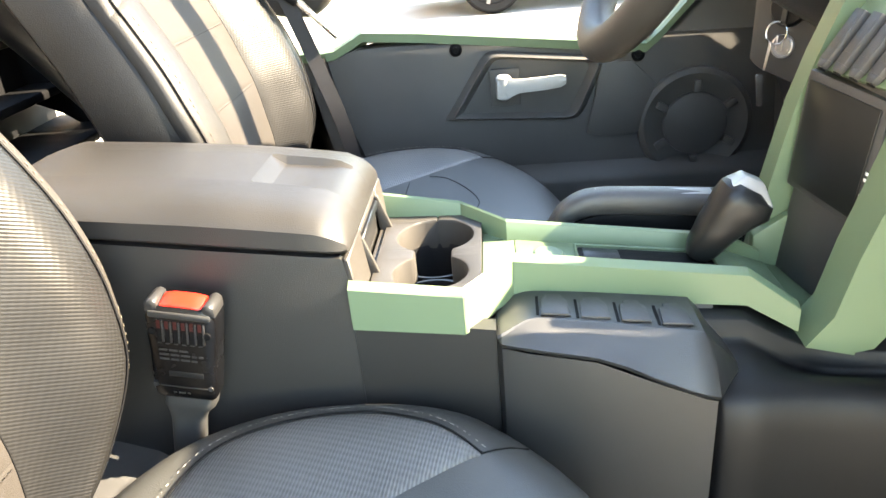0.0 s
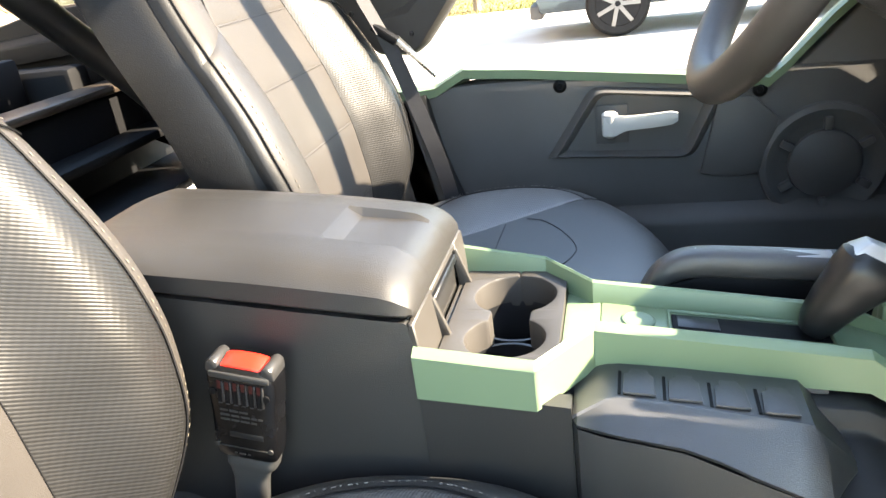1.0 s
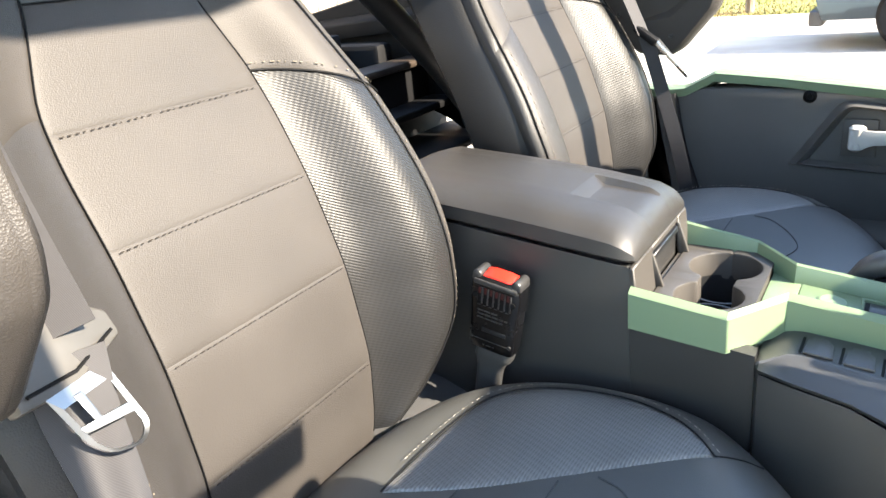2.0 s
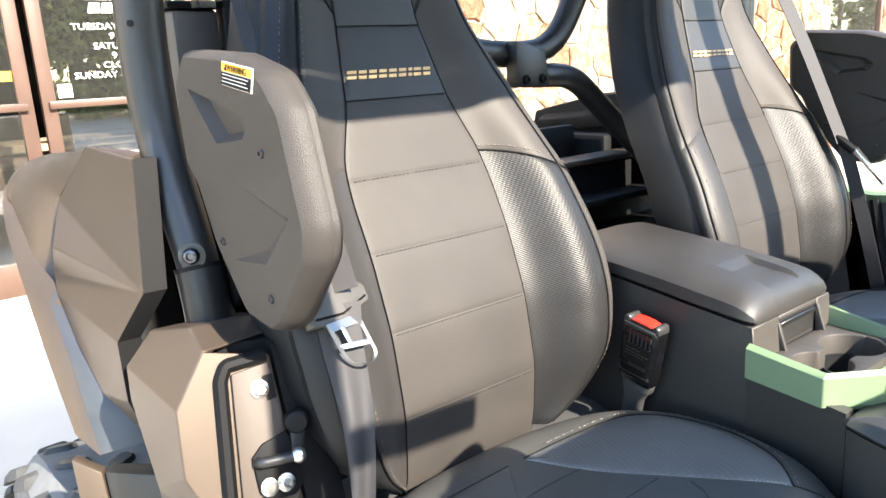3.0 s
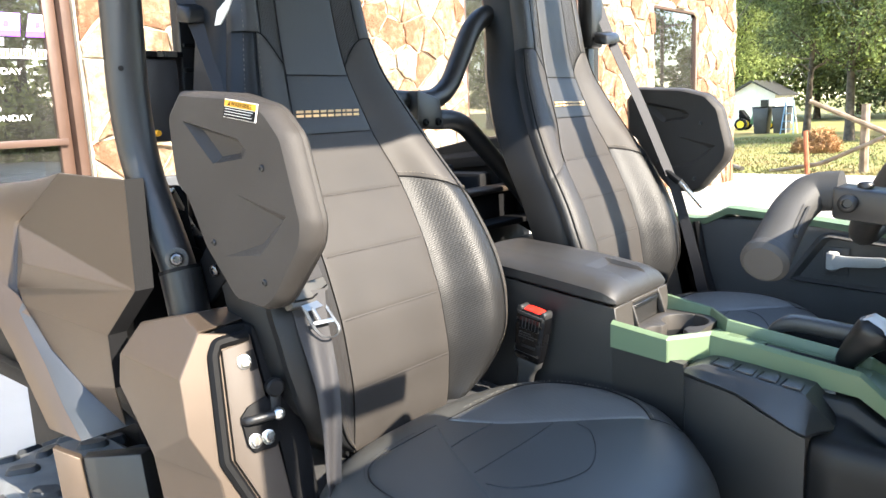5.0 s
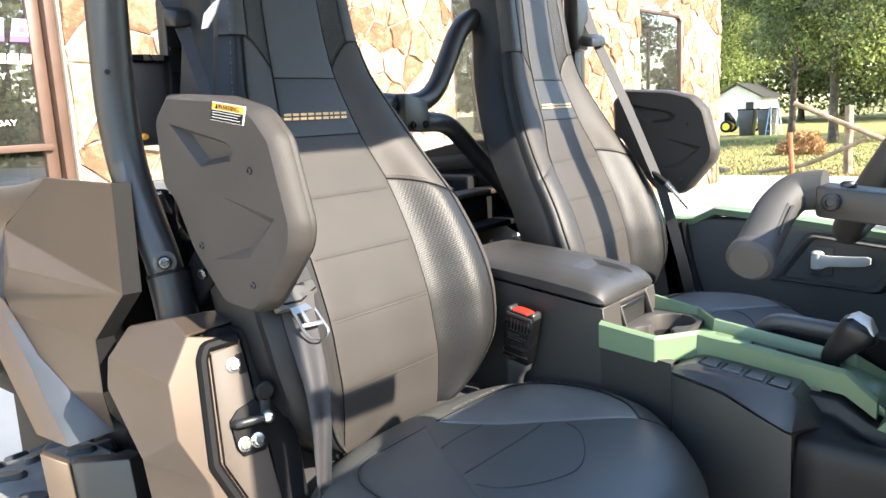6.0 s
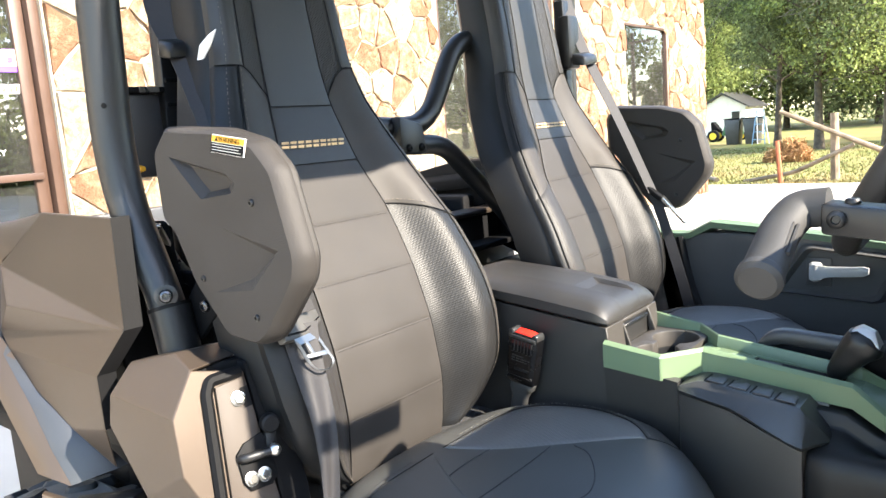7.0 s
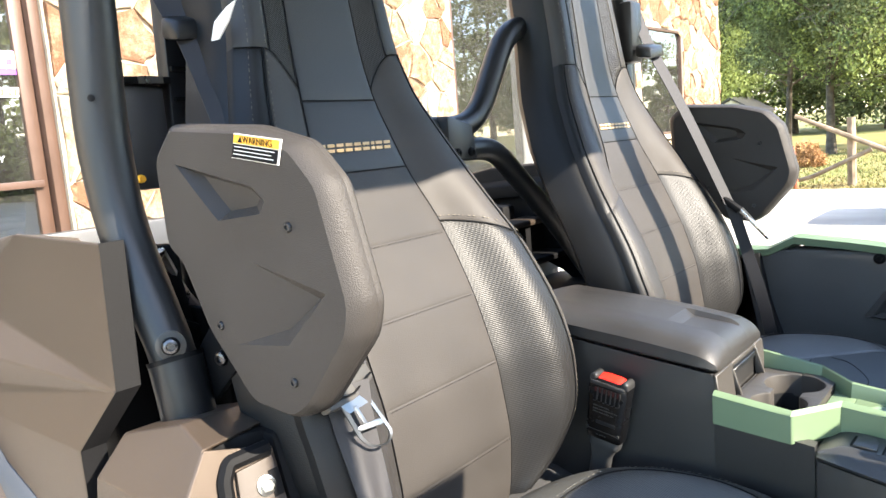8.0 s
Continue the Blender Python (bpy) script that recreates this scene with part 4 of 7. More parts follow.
        for u in ((0.58, 0.86) if sg < 0 else (0.95,)):
            part("stitching", stitches([wing(u, v, zt, lambda u: 1.70) + FWD * 0.0008 for v in np.linspace(0.02, 0.98, 50)], FWD, 0.0042, 0.0030, 0.0008), M_STITCH, b)
            part("stitching", stitches([wing(u, v, zb, zt) + FWD * 0.0008 for v in np.linspace(0.45, 0.98, 30)], FWD, 0.0042, 0.0030, 0.0008), M_STITCH, b)
    # embroidered maker's mark, as plain slanted shapes
    for k in range(9):
        wide = 0.0125 if k == 0 else 0.0052 if k == 6 else 0.0105
        y0 = yc - 0.0650 + sum(0.0142 if j == 0 else 0.0072 if j == 6 else 0.0126 for j in range(k)) * 1.12
        at = lambda a, b: V(XC(1.3315 + 0.0095 * b) + 0.0034, y0 + wide * a + 0.0035 * b, 1.3315 + 0.0095 * b)
        bar = lambda b0, b1: prism([at(0, b0), at(1, b0), at(1, b1), at(0, b1)], FWD * 0.0010)
        part("embroidery", join(bar(0, 0.36), bar(0.64, 1)), M_GOLD, s, "small gold embroidered bars")
    cushion(yc, s)
    return s


CXC, CA, CB = -0.112, 0.236, 0.252


SAG = random.Random(962)
DENTS = [(SAG.uniform(-0.22, 0.06), SAG.uniform(-0.15, 0.15), SAG.uniform(0.03, 0.07), SAG.uniform(-0.0016, 0.0012)) for k in range(16)]


def sag(x, off):
    """Shallow dents of a soft cushion."""
    return sum(h * math.exp(-((x - a) ** 2 + (off - b) ** 2) / (w * w)) for a, b, w, h in DENTS)


def rim_point(th):
    """Outline of the cushion: th from the front (0) round its left (90 degrees)."""
    c, q = math.cos(th), math.sin(th)
    n = 2 / 2.35
    return CA * math.copysign(abs(c) ** n, c), CB * math.copysign(abs(q) ** n, q)


def cushion_point(th, r, yc, lift=0.0):
    ex, ey = rim_point(th)
    x, off = CXC + ex * r, ey * r
    side = (abs(off) / CB) ** 2
    front = max(0.0, (x + 0.02) / 0.14)
    z = 0.896 + 0.046 * side ** 1.3 * (1 - 0.75 * min(1, front)) + 0.006 * math.exp(-((x + 0.27) / 0.06) ** 2) - 0.004 * front * front - 0.060 * r ** 8
    return V(x, yc + off, z + lift + sag(x, off))


def cushion_at(x, off, yc, lift=0.0):
    """The cushion's surface over a spot of its plan."""
    n = 2.35
    ex, ey = (x - CXC) / CA, off / CB
    r = min(1.0, (abs(ex) ** n + abs(ey) ** n) ** (1 / n))
    side = (abs(off) / CB) ** 2
    front = max(0.0, (x + 0.02) / 0.14)
    z = 0.896 + 0.046 * side ** 1.3 * (1 - 0.75 * min(1, front)) + 0.006 * math.exp(-((x + 0.27) / 0.06) ** 2) - 0.004 * front * front - 0.060 * r ** 8
    return V(x, yc + off, z + lift + sag(x, off))


def cushion(yc, s):
    bm = bmesh.new()
    n = 96
    rs = [0.06, 0.14, 0.22, 0.3, 0.4, 0.5, 0.58, 0.65, 0.71, 0.76, 0.80, 0.83, 0.86, 0.89, 0.92, 0.94, 0.96, 0.975, 0.99, 1.0]
    rows = [[bm.verts.new(cushion_point(2 * math.pi * k / n, r, yc)) for k in range(n)] for r in rs]
    for dz, q in ((-0.03, 1.006), (-0.075, 0.99), (-0.10, 0.95)):
        row = []
        for k in range(n):
            p = cushion_point(2 * math.pi * k / n, 1.0, yc)
            row.append(bm.verts.new((CXC + (p.x - CXC) * q, yc + (p.y - yc) * q, p.z + dz)))
        rows.append(row)
    for a, b in zip(rows, rows[1:]):
        for k in range(n):
            bm.faces.new((a[k], a[(k + 1) % n], b[(k + 1) % n], b[k]))
    bm.faces.new(rows[0])
    bm.faces.new(rows[-1][::-1])
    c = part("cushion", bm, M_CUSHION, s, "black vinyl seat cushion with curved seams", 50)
    up = V(0, 0, 1)
    # plan of the woven side patch: an outer arc over a straight inner edge
    arc = smooth_path([V(-0.243, 0.012, 0), V(-0.240, 0.075, 0), V(-0.230, 0.135, 0), V(-0.212, 0.172, 0), V(-0.175, 0.196, 0), V(-0.108, 0.208, 0), V(-0.060, 0.199, 0), V(-0.034, 0.186, 0), V(-0.009, 0.163, 0)], 6)
    lens = np.cumsum([0.0] + [(b - a).length for a, b in zip(arc, arc[1:])])

    def on_arc(v, out=0.0):
        q = v * lens[-1]
        x, o = (float(np.interp(q, lens, [p[i] for p in arc])) for i in (0, 1))
        k = 1 + out / max(0.05, math.hypot(x - CXC, o))
        return CXC + (x - CXC) * k, o * k
    chord = lambda v: (-0.243 + 0.234 * v, 0.012 + 0.151 * v)
    for sg in (-1, 1):
        def crescent(u, v):
            a, b = chord(v), on_arc(v)
            bow = 0.0012 * math.sin(math.pi * u) * math.sin(math.pi * v)
            return cushion_at(a[0] + (b[0] - a[0]) * u, sg * (a[1] + (b[1] - a[1]) * u), yc, 0.0024 + bow)
        p = part("cushion_patch", pad(crescent, up, 0.0026, 0.006, (0.09, 0.3), EDGE, tuple(np.linspace(0, 1, 44))), M_RIB_SHEEN if sg > 0 else M_CUSHION, c, "woven carbon-look patch" if sg > 0 else "plain black side patch")
        line = lambda out, v0, v1, lift, k=90: [cushion_at(x, sg * o, yc, lift) for x, o in (on_arc(v, out) for v in np.linspace(v0, v1, k))]
        part("stitching", stitches(line(0.0062, 0.10, 1.0, 0.0033), up, 0.0040, 0.0024, 0.0008), M_THREAD_PALE if sg > 0 else M_THREAD_GREY, p, "pale top stitching" if sg > 0 else "dull grey top stitching")
        part("seam", tube(line(0.0015, 0.0, 1.0, 0.0012), 0.0008, seg=5), M_SEAT_DARK, c)
        part("seam", tube([cushion_at(x, sg * o, yc, 0.0008) for x, o in ((-0.009, 0.164), (0.0, 0.170), (0.012, 0.178), (0.026, 0.190))], 0.0009, seg=5), M_SEAT_DARK, c)
    # cross seams and the rounded front seam of the middle
    for x, half in ((-0.193, 0.046), (-0.121, 0.088)):
        pts = [cushion_at(x + 0.004 * (k / 20) ** 2, half * k / 20, yc, 0.0006) for k in range(-20, 21)]
        part("seam", tube(pts, 0.0008, seg=5), M_THREAD_GREY, c)
    front = smooth_path([V(-0.088, o * 0.104, 0) if abs(o) == 1 else V(*p, 0) for o, p in ((-1, None), (0, (-0.062, -0.094)), (0, (-0.034, -0.058)), (0, (-0.016, -0.016)), (0, (-0.016, 0.016)), (0, (-0.034, 0.058)), (0, (-0.062, 0.094)), (1, None))], 6)
    part("seam", tube([cushion_at(p.x, p.y, yc, 0.0006) for p in front], 0.0008, seg=5), M_THREAD_GREY, c)


seat(SEAT_Y[0], "black and taupe vinyl bucket seat with carbon-look bolsters")
seat(SEAT_Y[1], "black and taupe vinyl bucket seat beside the driver's door")

# seat base and cabin floor
tub = thing("cabin_tub", (-0.1, MID, 0.5), "black plastic cabin tub with seat pedestals and floor", "cabin tub")
part("pedestal", box((-0.36, 0.06, 0.55), (0.08, 0.51, 0.80), 0.03), M_BLACK, tub)
part("pedestal", box((-0.36, 0.755, 0.55), (0.08, 1.20, 0.80), 0.03), M_BLACK, tub)
part("rear_ledge", hull([V(x, y, z) for y in (0.045, 1.20) for x, z in ((-0.40, 0.70), (-0.28, 0.70), (-0.29, 0.845), (-0.335, 0.862), (-0.42, 0.862))], 0.012), M_PLASTIC, tub)
part("floor_pan", box((-0.40, 0.0, 0.44), (1.0, 1.245, 0.50), 0.01), M_BLACK, tub)
part("hinge_tab", box((-0.285, 0.405, 0.86), (-0.268, 0.413, 0.885), 0.002), M_ZINC, tub, "small bare metal hinge tab")
part("hinge_tab", box((-0.262, 0.112, 0.85), (-0.235, 0.135, 0.88), 0.003), M_ZINC, tub, "small bare metal hinge tab")


# ---- centre console ----
def console():
    c = thing("centre_console", (-0.1, 0.62, 0.5), "black plastic centre console with sage green trim", "console")
    # box under the lid: its sides lean out to a crease and back in below it
    rings = []
    for x, zt, zc in ((-0.43, 1.069, 0.998), (-0.30, 1.0525, 0.990), (-0.20, 1.0395, 0.9815), (-0.112, 1.0285, 0.9735), (-0.1065, 1.024, 0.972)):
        rings.append([V(x, 0.531, zt), V(x, 0.523, zc), V(x, 0.545, 0.5), V(x, 0.70, 0.5), V(x, 0.722, zc), V(x, 0.715, zt)])
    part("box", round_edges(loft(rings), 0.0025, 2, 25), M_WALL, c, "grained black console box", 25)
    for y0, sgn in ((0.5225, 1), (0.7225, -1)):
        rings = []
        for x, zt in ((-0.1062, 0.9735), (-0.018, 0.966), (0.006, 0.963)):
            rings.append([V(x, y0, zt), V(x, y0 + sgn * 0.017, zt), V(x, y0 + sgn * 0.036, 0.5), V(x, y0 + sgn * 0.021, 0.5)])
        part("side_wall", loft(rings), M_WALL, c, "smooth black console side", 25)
    part("well_floor", box((-0.106, 0.541, 0.5), (0.004, 0.704, 0.905)), M_PLASTIC, c)
    # front face with its latch
    xf = lambda z: -0.1055 + (1.030 - z) * 0.12
    slab = lambda y0, y1, z0, z1, out, back=0.004: hull([V(xf(z) + d, y, z) for y in (y0, y1) for z in (z0, z1) for d in (out, -back)], 0.0012, 1)
    for y0, y1, z0, z1 in ((0.529, 0.588, 0.975, 1.0285), (0.682, 0.715, 0.975, 1.0285), (0.5882, 0.6818, 0.975, 0.986), (0.5882, 0.6818, 1.023, 1.0285)):
        part("front_face", slab(y0, y1, z0, z1, 0.001), M_FACE, c)
    part("latch_recess", slab(0.5882, 0.6818, 0.986, 1.023, -0.006, 0.010), M_FACE, c)
    part("latch_gap", slab(0.592, 0.678, 1.0195, 1.0228, -0.0025, 0.006), M_BLACK, c)
    part("latch", slab(0.592, 0.678, 1.0125, 1.0192, 0.0015, 0.006), M_PLASTIC_SMOOTH, c, "black lid latch lever")
    for y in (0.584, 0.681):
        part("latch_cheek", hull([V(xf(z) + d, yy, z) for yy in (y, y + 0.0055) for z, d in ((1.021, 0.002), (0.981, 0.010), (1.021, -0.003), (0.981, -0.003))], 0.0012), M_FACE, c)
    part("latch_foot", hull([V(xf(z) + d, y, z) for y in (0.585, 0.686) for z, d in ((0.986, 0.001), (0.977, 0.014), (0.975, 0.014), (0.975, -0.004))], 0.0012), M_FACE, c)
    # padded lid with a finger recess at its front
    rings = []
    for x, zt, zb, ins, d in ((-0.405, 1.080, 1.071, 0.020, 0), (-0.400, 1.089, 1.0695, 0.006, 0), (-0.38, 1.094, 1.067, 0, 0), (-0.30, 1.0885, 1.056, 0, 0), (-0.23, 1.082, 1.047, 0, 0), (-0.190, 1.077, 1.0417, 0, 0),
                              (-0.1885, 1.0767, 1.0415, 0, 0.0002), (-0.177, 1.075, 1.040, 0, 0.0072), (-0.1755, 1.0747, 1.0398, 0, 0.0075), (-0.145, 1.070, 1.036, 0, 0.0065), (-0.128, 1.0665, 1.034, 0, 0.0045), (-0.117, 1.060, 1.0325, 0.001, 0.0015), (-0.110, 1.0525, 1.0315, 0.003, 0), (-0.1055, 1.044, 1.031, 0.006, 0), (-0.104, 1.036, 1.031, 0.010, 0)):
        y0, y1, h = 0.5285 + ins, 0.7165 - ins, zt - zb
        near = [(y0 + 0.003, zb), (y0, zb + 0.003), (y0 + 0.001, zb + h * 0.50), (y0 + 0.006, zb + h * 0.66), (y0 + 0.018, zb + h * 0.83), (y0 + 0.036, zb + h * 0.945), (y0 + 0.052, zt - 0.0006), (0.586, zt), (0.590, zt - d)]
        rings.append([V(x, y, z) for y, z in near] + [V(x, 1.2445 - y + (0.0), z) for y, z in near[::-1]])
    part("lid", loft(rings), M_LID, c, "padded black armrest lid", 32)
    # sage green rails
    for side in (0, 1):
        if side == 0:
            plan = [(-0.1065, 0.5195), (-0.018, 0.5175), (0.022, 0.5785), (0.217, 0.5775), (0.257, 0.566)]
            sgn = 1
        else:
            plan = [(-0.104, 0.7255), (-0.025, 0.7165), (0.019, 0.668), (0.217, 0.664), (0.257, 0.682)]
            sgn = -1
        top = [1.0075, 0.997, 0.9955, 0.971, 0.943]
        bot = [0.971, 0.963, 0.960, 0.942, 0.921]
        rings = []
        for (x, y), t, b in zip(plan, top, bot):
            rings.append([V(x, y, b), V(x, y, t - 0.001), V(x, y + sgn * 0.001, t), V(x, y + sgn * 0.0085, t + 0.0035), V(x, y + sgn * 0.0115, t + 0.002), V(x, y + sgn * 0.018, t - 0.018), V(x, y + sgn * 0.018, b)])
        part("trim_rail", round_edges(loft(rings), 0.0010, 2, 25), M_GREEN, c, "sage green trim rail", 20)
    part("trim_deck", hull([V(x, y, z) for x, y, t in ((-0.004, 0.546, 0.979), (-0.004, 0.697, 0.979), (0.0255, 0.592, 0.9808), (0.0255, 0.655, 0.9808)) for z in (t, 0.955)], 0.0015), M_GREEN, c, "sage green deck round the shifter")
    part("trim_deck", hull([V(x, y, z) for x, t in ((0.0258, 0.9808), (0.222, 0.958)) for y in (0.592, 0.654) for z in (t, 0.938)], 0.0015), M_GREEN, c, "sage green deck round the shifter")
    part("trim_ramp", hull([V(x, y, z) for x, y, z in ((0.2215, 0.590, 0.9575), (0.2215, 0.655, 0.9575), (0.264, 0.580, 0.932), (0.264, 0.675, 0.932), (0.2215, 0.590, 0.94), (0.2215, 0.655, 0.94), (0.264, 0.580, 0.92), (0.264, 0.675, 0.92))], 0.002), M_GREEN, c)
    slot = part("shift_slot", hull([V(x, y, z) for y in (0.613, 0.638) for x, z in ((0.082, 0.9765), (0.20, 0.9628), (0.082, 0.970), (0.20, 0.956))], 0.001), M_BLACK, c, "black shifter slot")
    part("slot_shutter", hull([V(x, y, z) for y in (0.616, 0.635) for x, z in ((0.086, 0.9772), (0.118, 0.9735), (0.086, 0.974), (0.118, 0.97))], 0.001), M_PLASTIC_SMOOTH, slot)
    part("slot_lip", tube([V(x, y, z) for x, y, z in ((0.080, 0.642, 0.9772), (0.080, 0.610, 0.9772), (0.202, 0.610, 0.9628), (0.202, 0.642, 0.9628), (0.080, 0.642, 0.9772))], 0.0013, 0.003, 6, False), M_GREEN, slot)
    part("emblem", lathe([(0, 0.0135), (0.0010, 0.0135), (0.0016, 0.0115), (0.0010, 0.010), (0.0010, 0.001)], (0.056, 0.626, 0.9775), (0.12, 0, 1), 28), M_GREEN, c, "small embossed round emblem")
    # cup holders: a deck with one waisted opening over two round wells
    z, cx = 0.988, -0.048
    cups = ((0.582, 0.032), (0.657, 0.0355))
    for cy, r in cups:
        cup = part("cup_holder", lathe([(-0.080, 0.001), (-0.080, r * 0.88), (-0.026, r * 1.0), (-0.026, r + 0.003), (-0.083, r * 0.95), (-0.083, 0.001)], (cx, cy, z), (0, 0, 1), 36), M_PLASTIC_SMOOTH, c, "round black cup holder")
        part("rubber_mat", lathe([(-0.0795, 0.001), (-0.0775, r * 0.8), (-0.0795, r * 0.82)], (cx, cy, z), (0, 0, 1), 24), M_RUBBER, cup)

    def half_open(y):
        w = max([math.sqrt(max(0.0, r * r - (y - cy) ** 2)) for cy, r in cups])
        return max(w, 0.0165) if cups[0][0] < y < cups[1][0] else w
    ys = [0.5385 + 0.167 * k / 90 for k in range(91)]
    for sg, xe in ((-1, -0.0975), (1, -0.0045)):
        rings = []
        for y in ys:
            xi = cx + sg * half_open(y)
            rings.append([V(xi - sg * 0.0, y, z - 0.0025), V(xi + sg * 0.0008, y, z - 0.0008), V(xi + sg * 0.0026, y, z), V(xe, y, z), V(xe, y, z - 0.032), V(xi, y, z - 0.032)])
        part("cup_deck", loft(rings), M_FACE, c, "grained black cup holder deck", 35)
    # side pouch with four blanking covers
    rings = []
    for x, yo, zt, yr, zr in ((0.0065, 0.5225, 0.9575, 0.5215, 0.9535), (0.010, 0.5225, 0.9595, 0.513, 0.9545), (0.030, 0.532, 0.9655, 0.506, 0.9540), (0.040, 0.5335, 0.9660, 0.5045, 0.9525), (0.083, 0.5295, 0.9625, 0.5015, 0.9455), (0.105, 0.5275, 0.960, 0.500, 0.9375), (0.128, 0.5255, 0.9575, 0.4985, 0.926), (0.155, 0.524, 0.9545, 0.4965, 0.9145), (0.167, 0.523, 0.953, 0.4955, 0.911), (0.1755, 0.524, 0.943, 0.495, 0.9095), (0.188, 0.531, 0.927, 0.5145, 0.911), (0.199, 0.5365, 0.9135, 0.531, 0.9095)):
        rings.append([V(x, 0.580, zt), V(x, yo, zt), V(x, yo - 0.0018, zt - 0.0018), V(x, yr, zr + 0.0012), V(x, yr + 0.0008, zr - 0.0012), V(x, yr + 0.005, zr - 0.005), V(x, 0.580, zr - 0.010)])
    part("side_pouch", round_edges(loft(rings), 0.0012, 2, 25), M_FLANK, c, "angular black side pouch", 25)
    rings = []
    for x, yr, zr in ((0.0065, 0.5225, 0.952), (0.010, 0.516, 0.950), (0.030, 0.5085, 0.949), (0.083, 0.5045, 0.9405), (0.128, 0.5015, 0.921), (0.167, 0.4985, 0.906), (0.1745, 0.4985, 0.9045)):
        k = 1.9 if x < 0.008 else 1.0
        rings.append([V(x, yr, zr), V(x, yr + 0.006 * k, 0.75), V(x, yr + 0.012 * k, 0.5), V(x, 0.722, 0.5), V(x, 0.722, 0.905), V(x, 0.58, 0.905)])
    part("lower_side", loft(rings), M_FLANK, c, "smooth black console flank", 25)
    part("floor_tray", hull([V(x, y, z) for x in (0.006, 0.19) for y in (0.579, 0.69) for z in (0.90, 0.945)], 0.002), M_PLASTIC, c)
    for k in range(4):
        a = 0.042 + 0.0315 * k
        zc = 0.9662 - (a - 0.040) * 0.100
        y0 = 0.5365 - 0.0026 * k
        pts = [V(a + dx, y0 + dy, zc - dx * 0.100 + 0.0003) for dx, dy in ((0.0, 0.0), (0.0235, 0.0), (0.0225, 0.024), (0.0185, 0.027), (0.0185, 0.032), (0.0055, 0.032), (0.0055, 0.027), (0.0015, 0.024))]
        cov = part("blanking_cover", prism(pts, (0, -0.0002, 0.0026), 0.0009, 2), M_PLASTIC, c, "blank switch cover")
        part("cover_gap", prism([V(a - 0.0036, y0, zc + 0.0006), V(a - 0.0012, y0, zc + 0.0004), V(a - 0.0005, y0 + 0.030, zc + 0.0004), V(a - 0.0029, y0 + 0.030, zc + 0.0006)], (0, 0, 0.0006)), M_BLACK, cov)
    return c


console()


# gear lever
def shifter():
    s = thing("gear_lever", (0.196, 0.625, 0.962), "black gear lever with a silver-topped knob", "gear lever")
    part("shaft", tube([V(0.181, 0.627, 0.950), V(0.191, 0.627, 0.978)], 0.006, seg=10), M_BLACK, s)
    ax = V(0.5, 0, 0.86).normalized()
    base = V(0.185, 0.627, 0.966)
    across = V(0.86, 0, -0.5)
    rings = []
    for h, a, b, sh in ((0.0, 0.009, 0.010, 0), (0.012, 0.014, 0.014, 0), (0.035, 0.018, 0.017, 0.001), (0.055, 0.022, 0.019, 0.004), (0.068, 0.026, 0.021, 0.007), (0.080, 0.024, 0.020, 0.006), (0.087, 0.014, 0.014, 0.002)):
        rings.append([base + ax * (h * 0.88) + across * (sh + a * math.copysign(abs(math.cos(t)) ** 0.7, math.cos(t))) + V(0, b * math.copysign(abs(math.sin(t)) ** 0.7, math.sin(t)), 0) for t in [2 * math.pi * k / 20 for k in range(20)]])
    part("knob", loft(rings), M_PLASTIC_SMOOTH, s, "tapered black knob")
    c = base + ax * 0.0755 + across * 0.002
    part("cap", hull([c + across * a + V(0, b, 0) + ax * h for a, b, h in ((-0.017, -0.012, -0.003), (0.024, -0.016, -0.004), (0.024, 0.016, -0.004), (-0.017, 0.012, -0.003), (-0.010, -0.007, 0.009), (0.008, -0.008, 0.010), (0.008, 0.008, 0.010), (-0.010, 0.007, 0.009))], 0.0015), M_SATIN, s, "silver faceted knob cap")


shifter()


def parking_brake():
    b = thing("parking_brake", (0.2, 0.70, 0.95), "black parking brake lever with a silver strip", "brake lever")
    path = smooth_path([V(0.060, 0.705, 0.958), V(0.074, 0.702, 0.980), V(0.100, 0.70, 0.994), V(0.15, 0.70, 0.993), V(0.225, 0.70, 0.987)], 5)
    rings = []
    for p, u, w in frames_along(path):
        rings.append([V(p.x, p.y, p.z) + V(0, math.copysign(abs(math.cos(t)) ** 0.6, math.cos(t)) * 0.014, 0) + V(0.0, 0, math.copysign(abs(math.sin(t)) ** 0.6, math.sin(t)) * 0.0125) for t in [2 * math.pi * k / 14 for k in range(14)]])
    part("grip", loft(rings), M_PLASTIC, b, "dark grey moulded grip")
    part("bracket", hull([V(x, y, z) for y in (0.69, 0.71) for x, z in ((0.06, 0.95), (0.25, 0.93), (0.25, 0.99), (0.13, 0.99), (0.075, 0.975))], 0.004), M_BLACK, b)
    part("strip", hull([V(x, y, z) for x, z in ((0.106, 1.0045), (0.216, 0.9985)) for y in (0.6905, 0.7025) for z in (z - 0.003, z + 0.0014)], 0.0006), M_SATIN, b, "silver strip on the grip")


parking_brake()


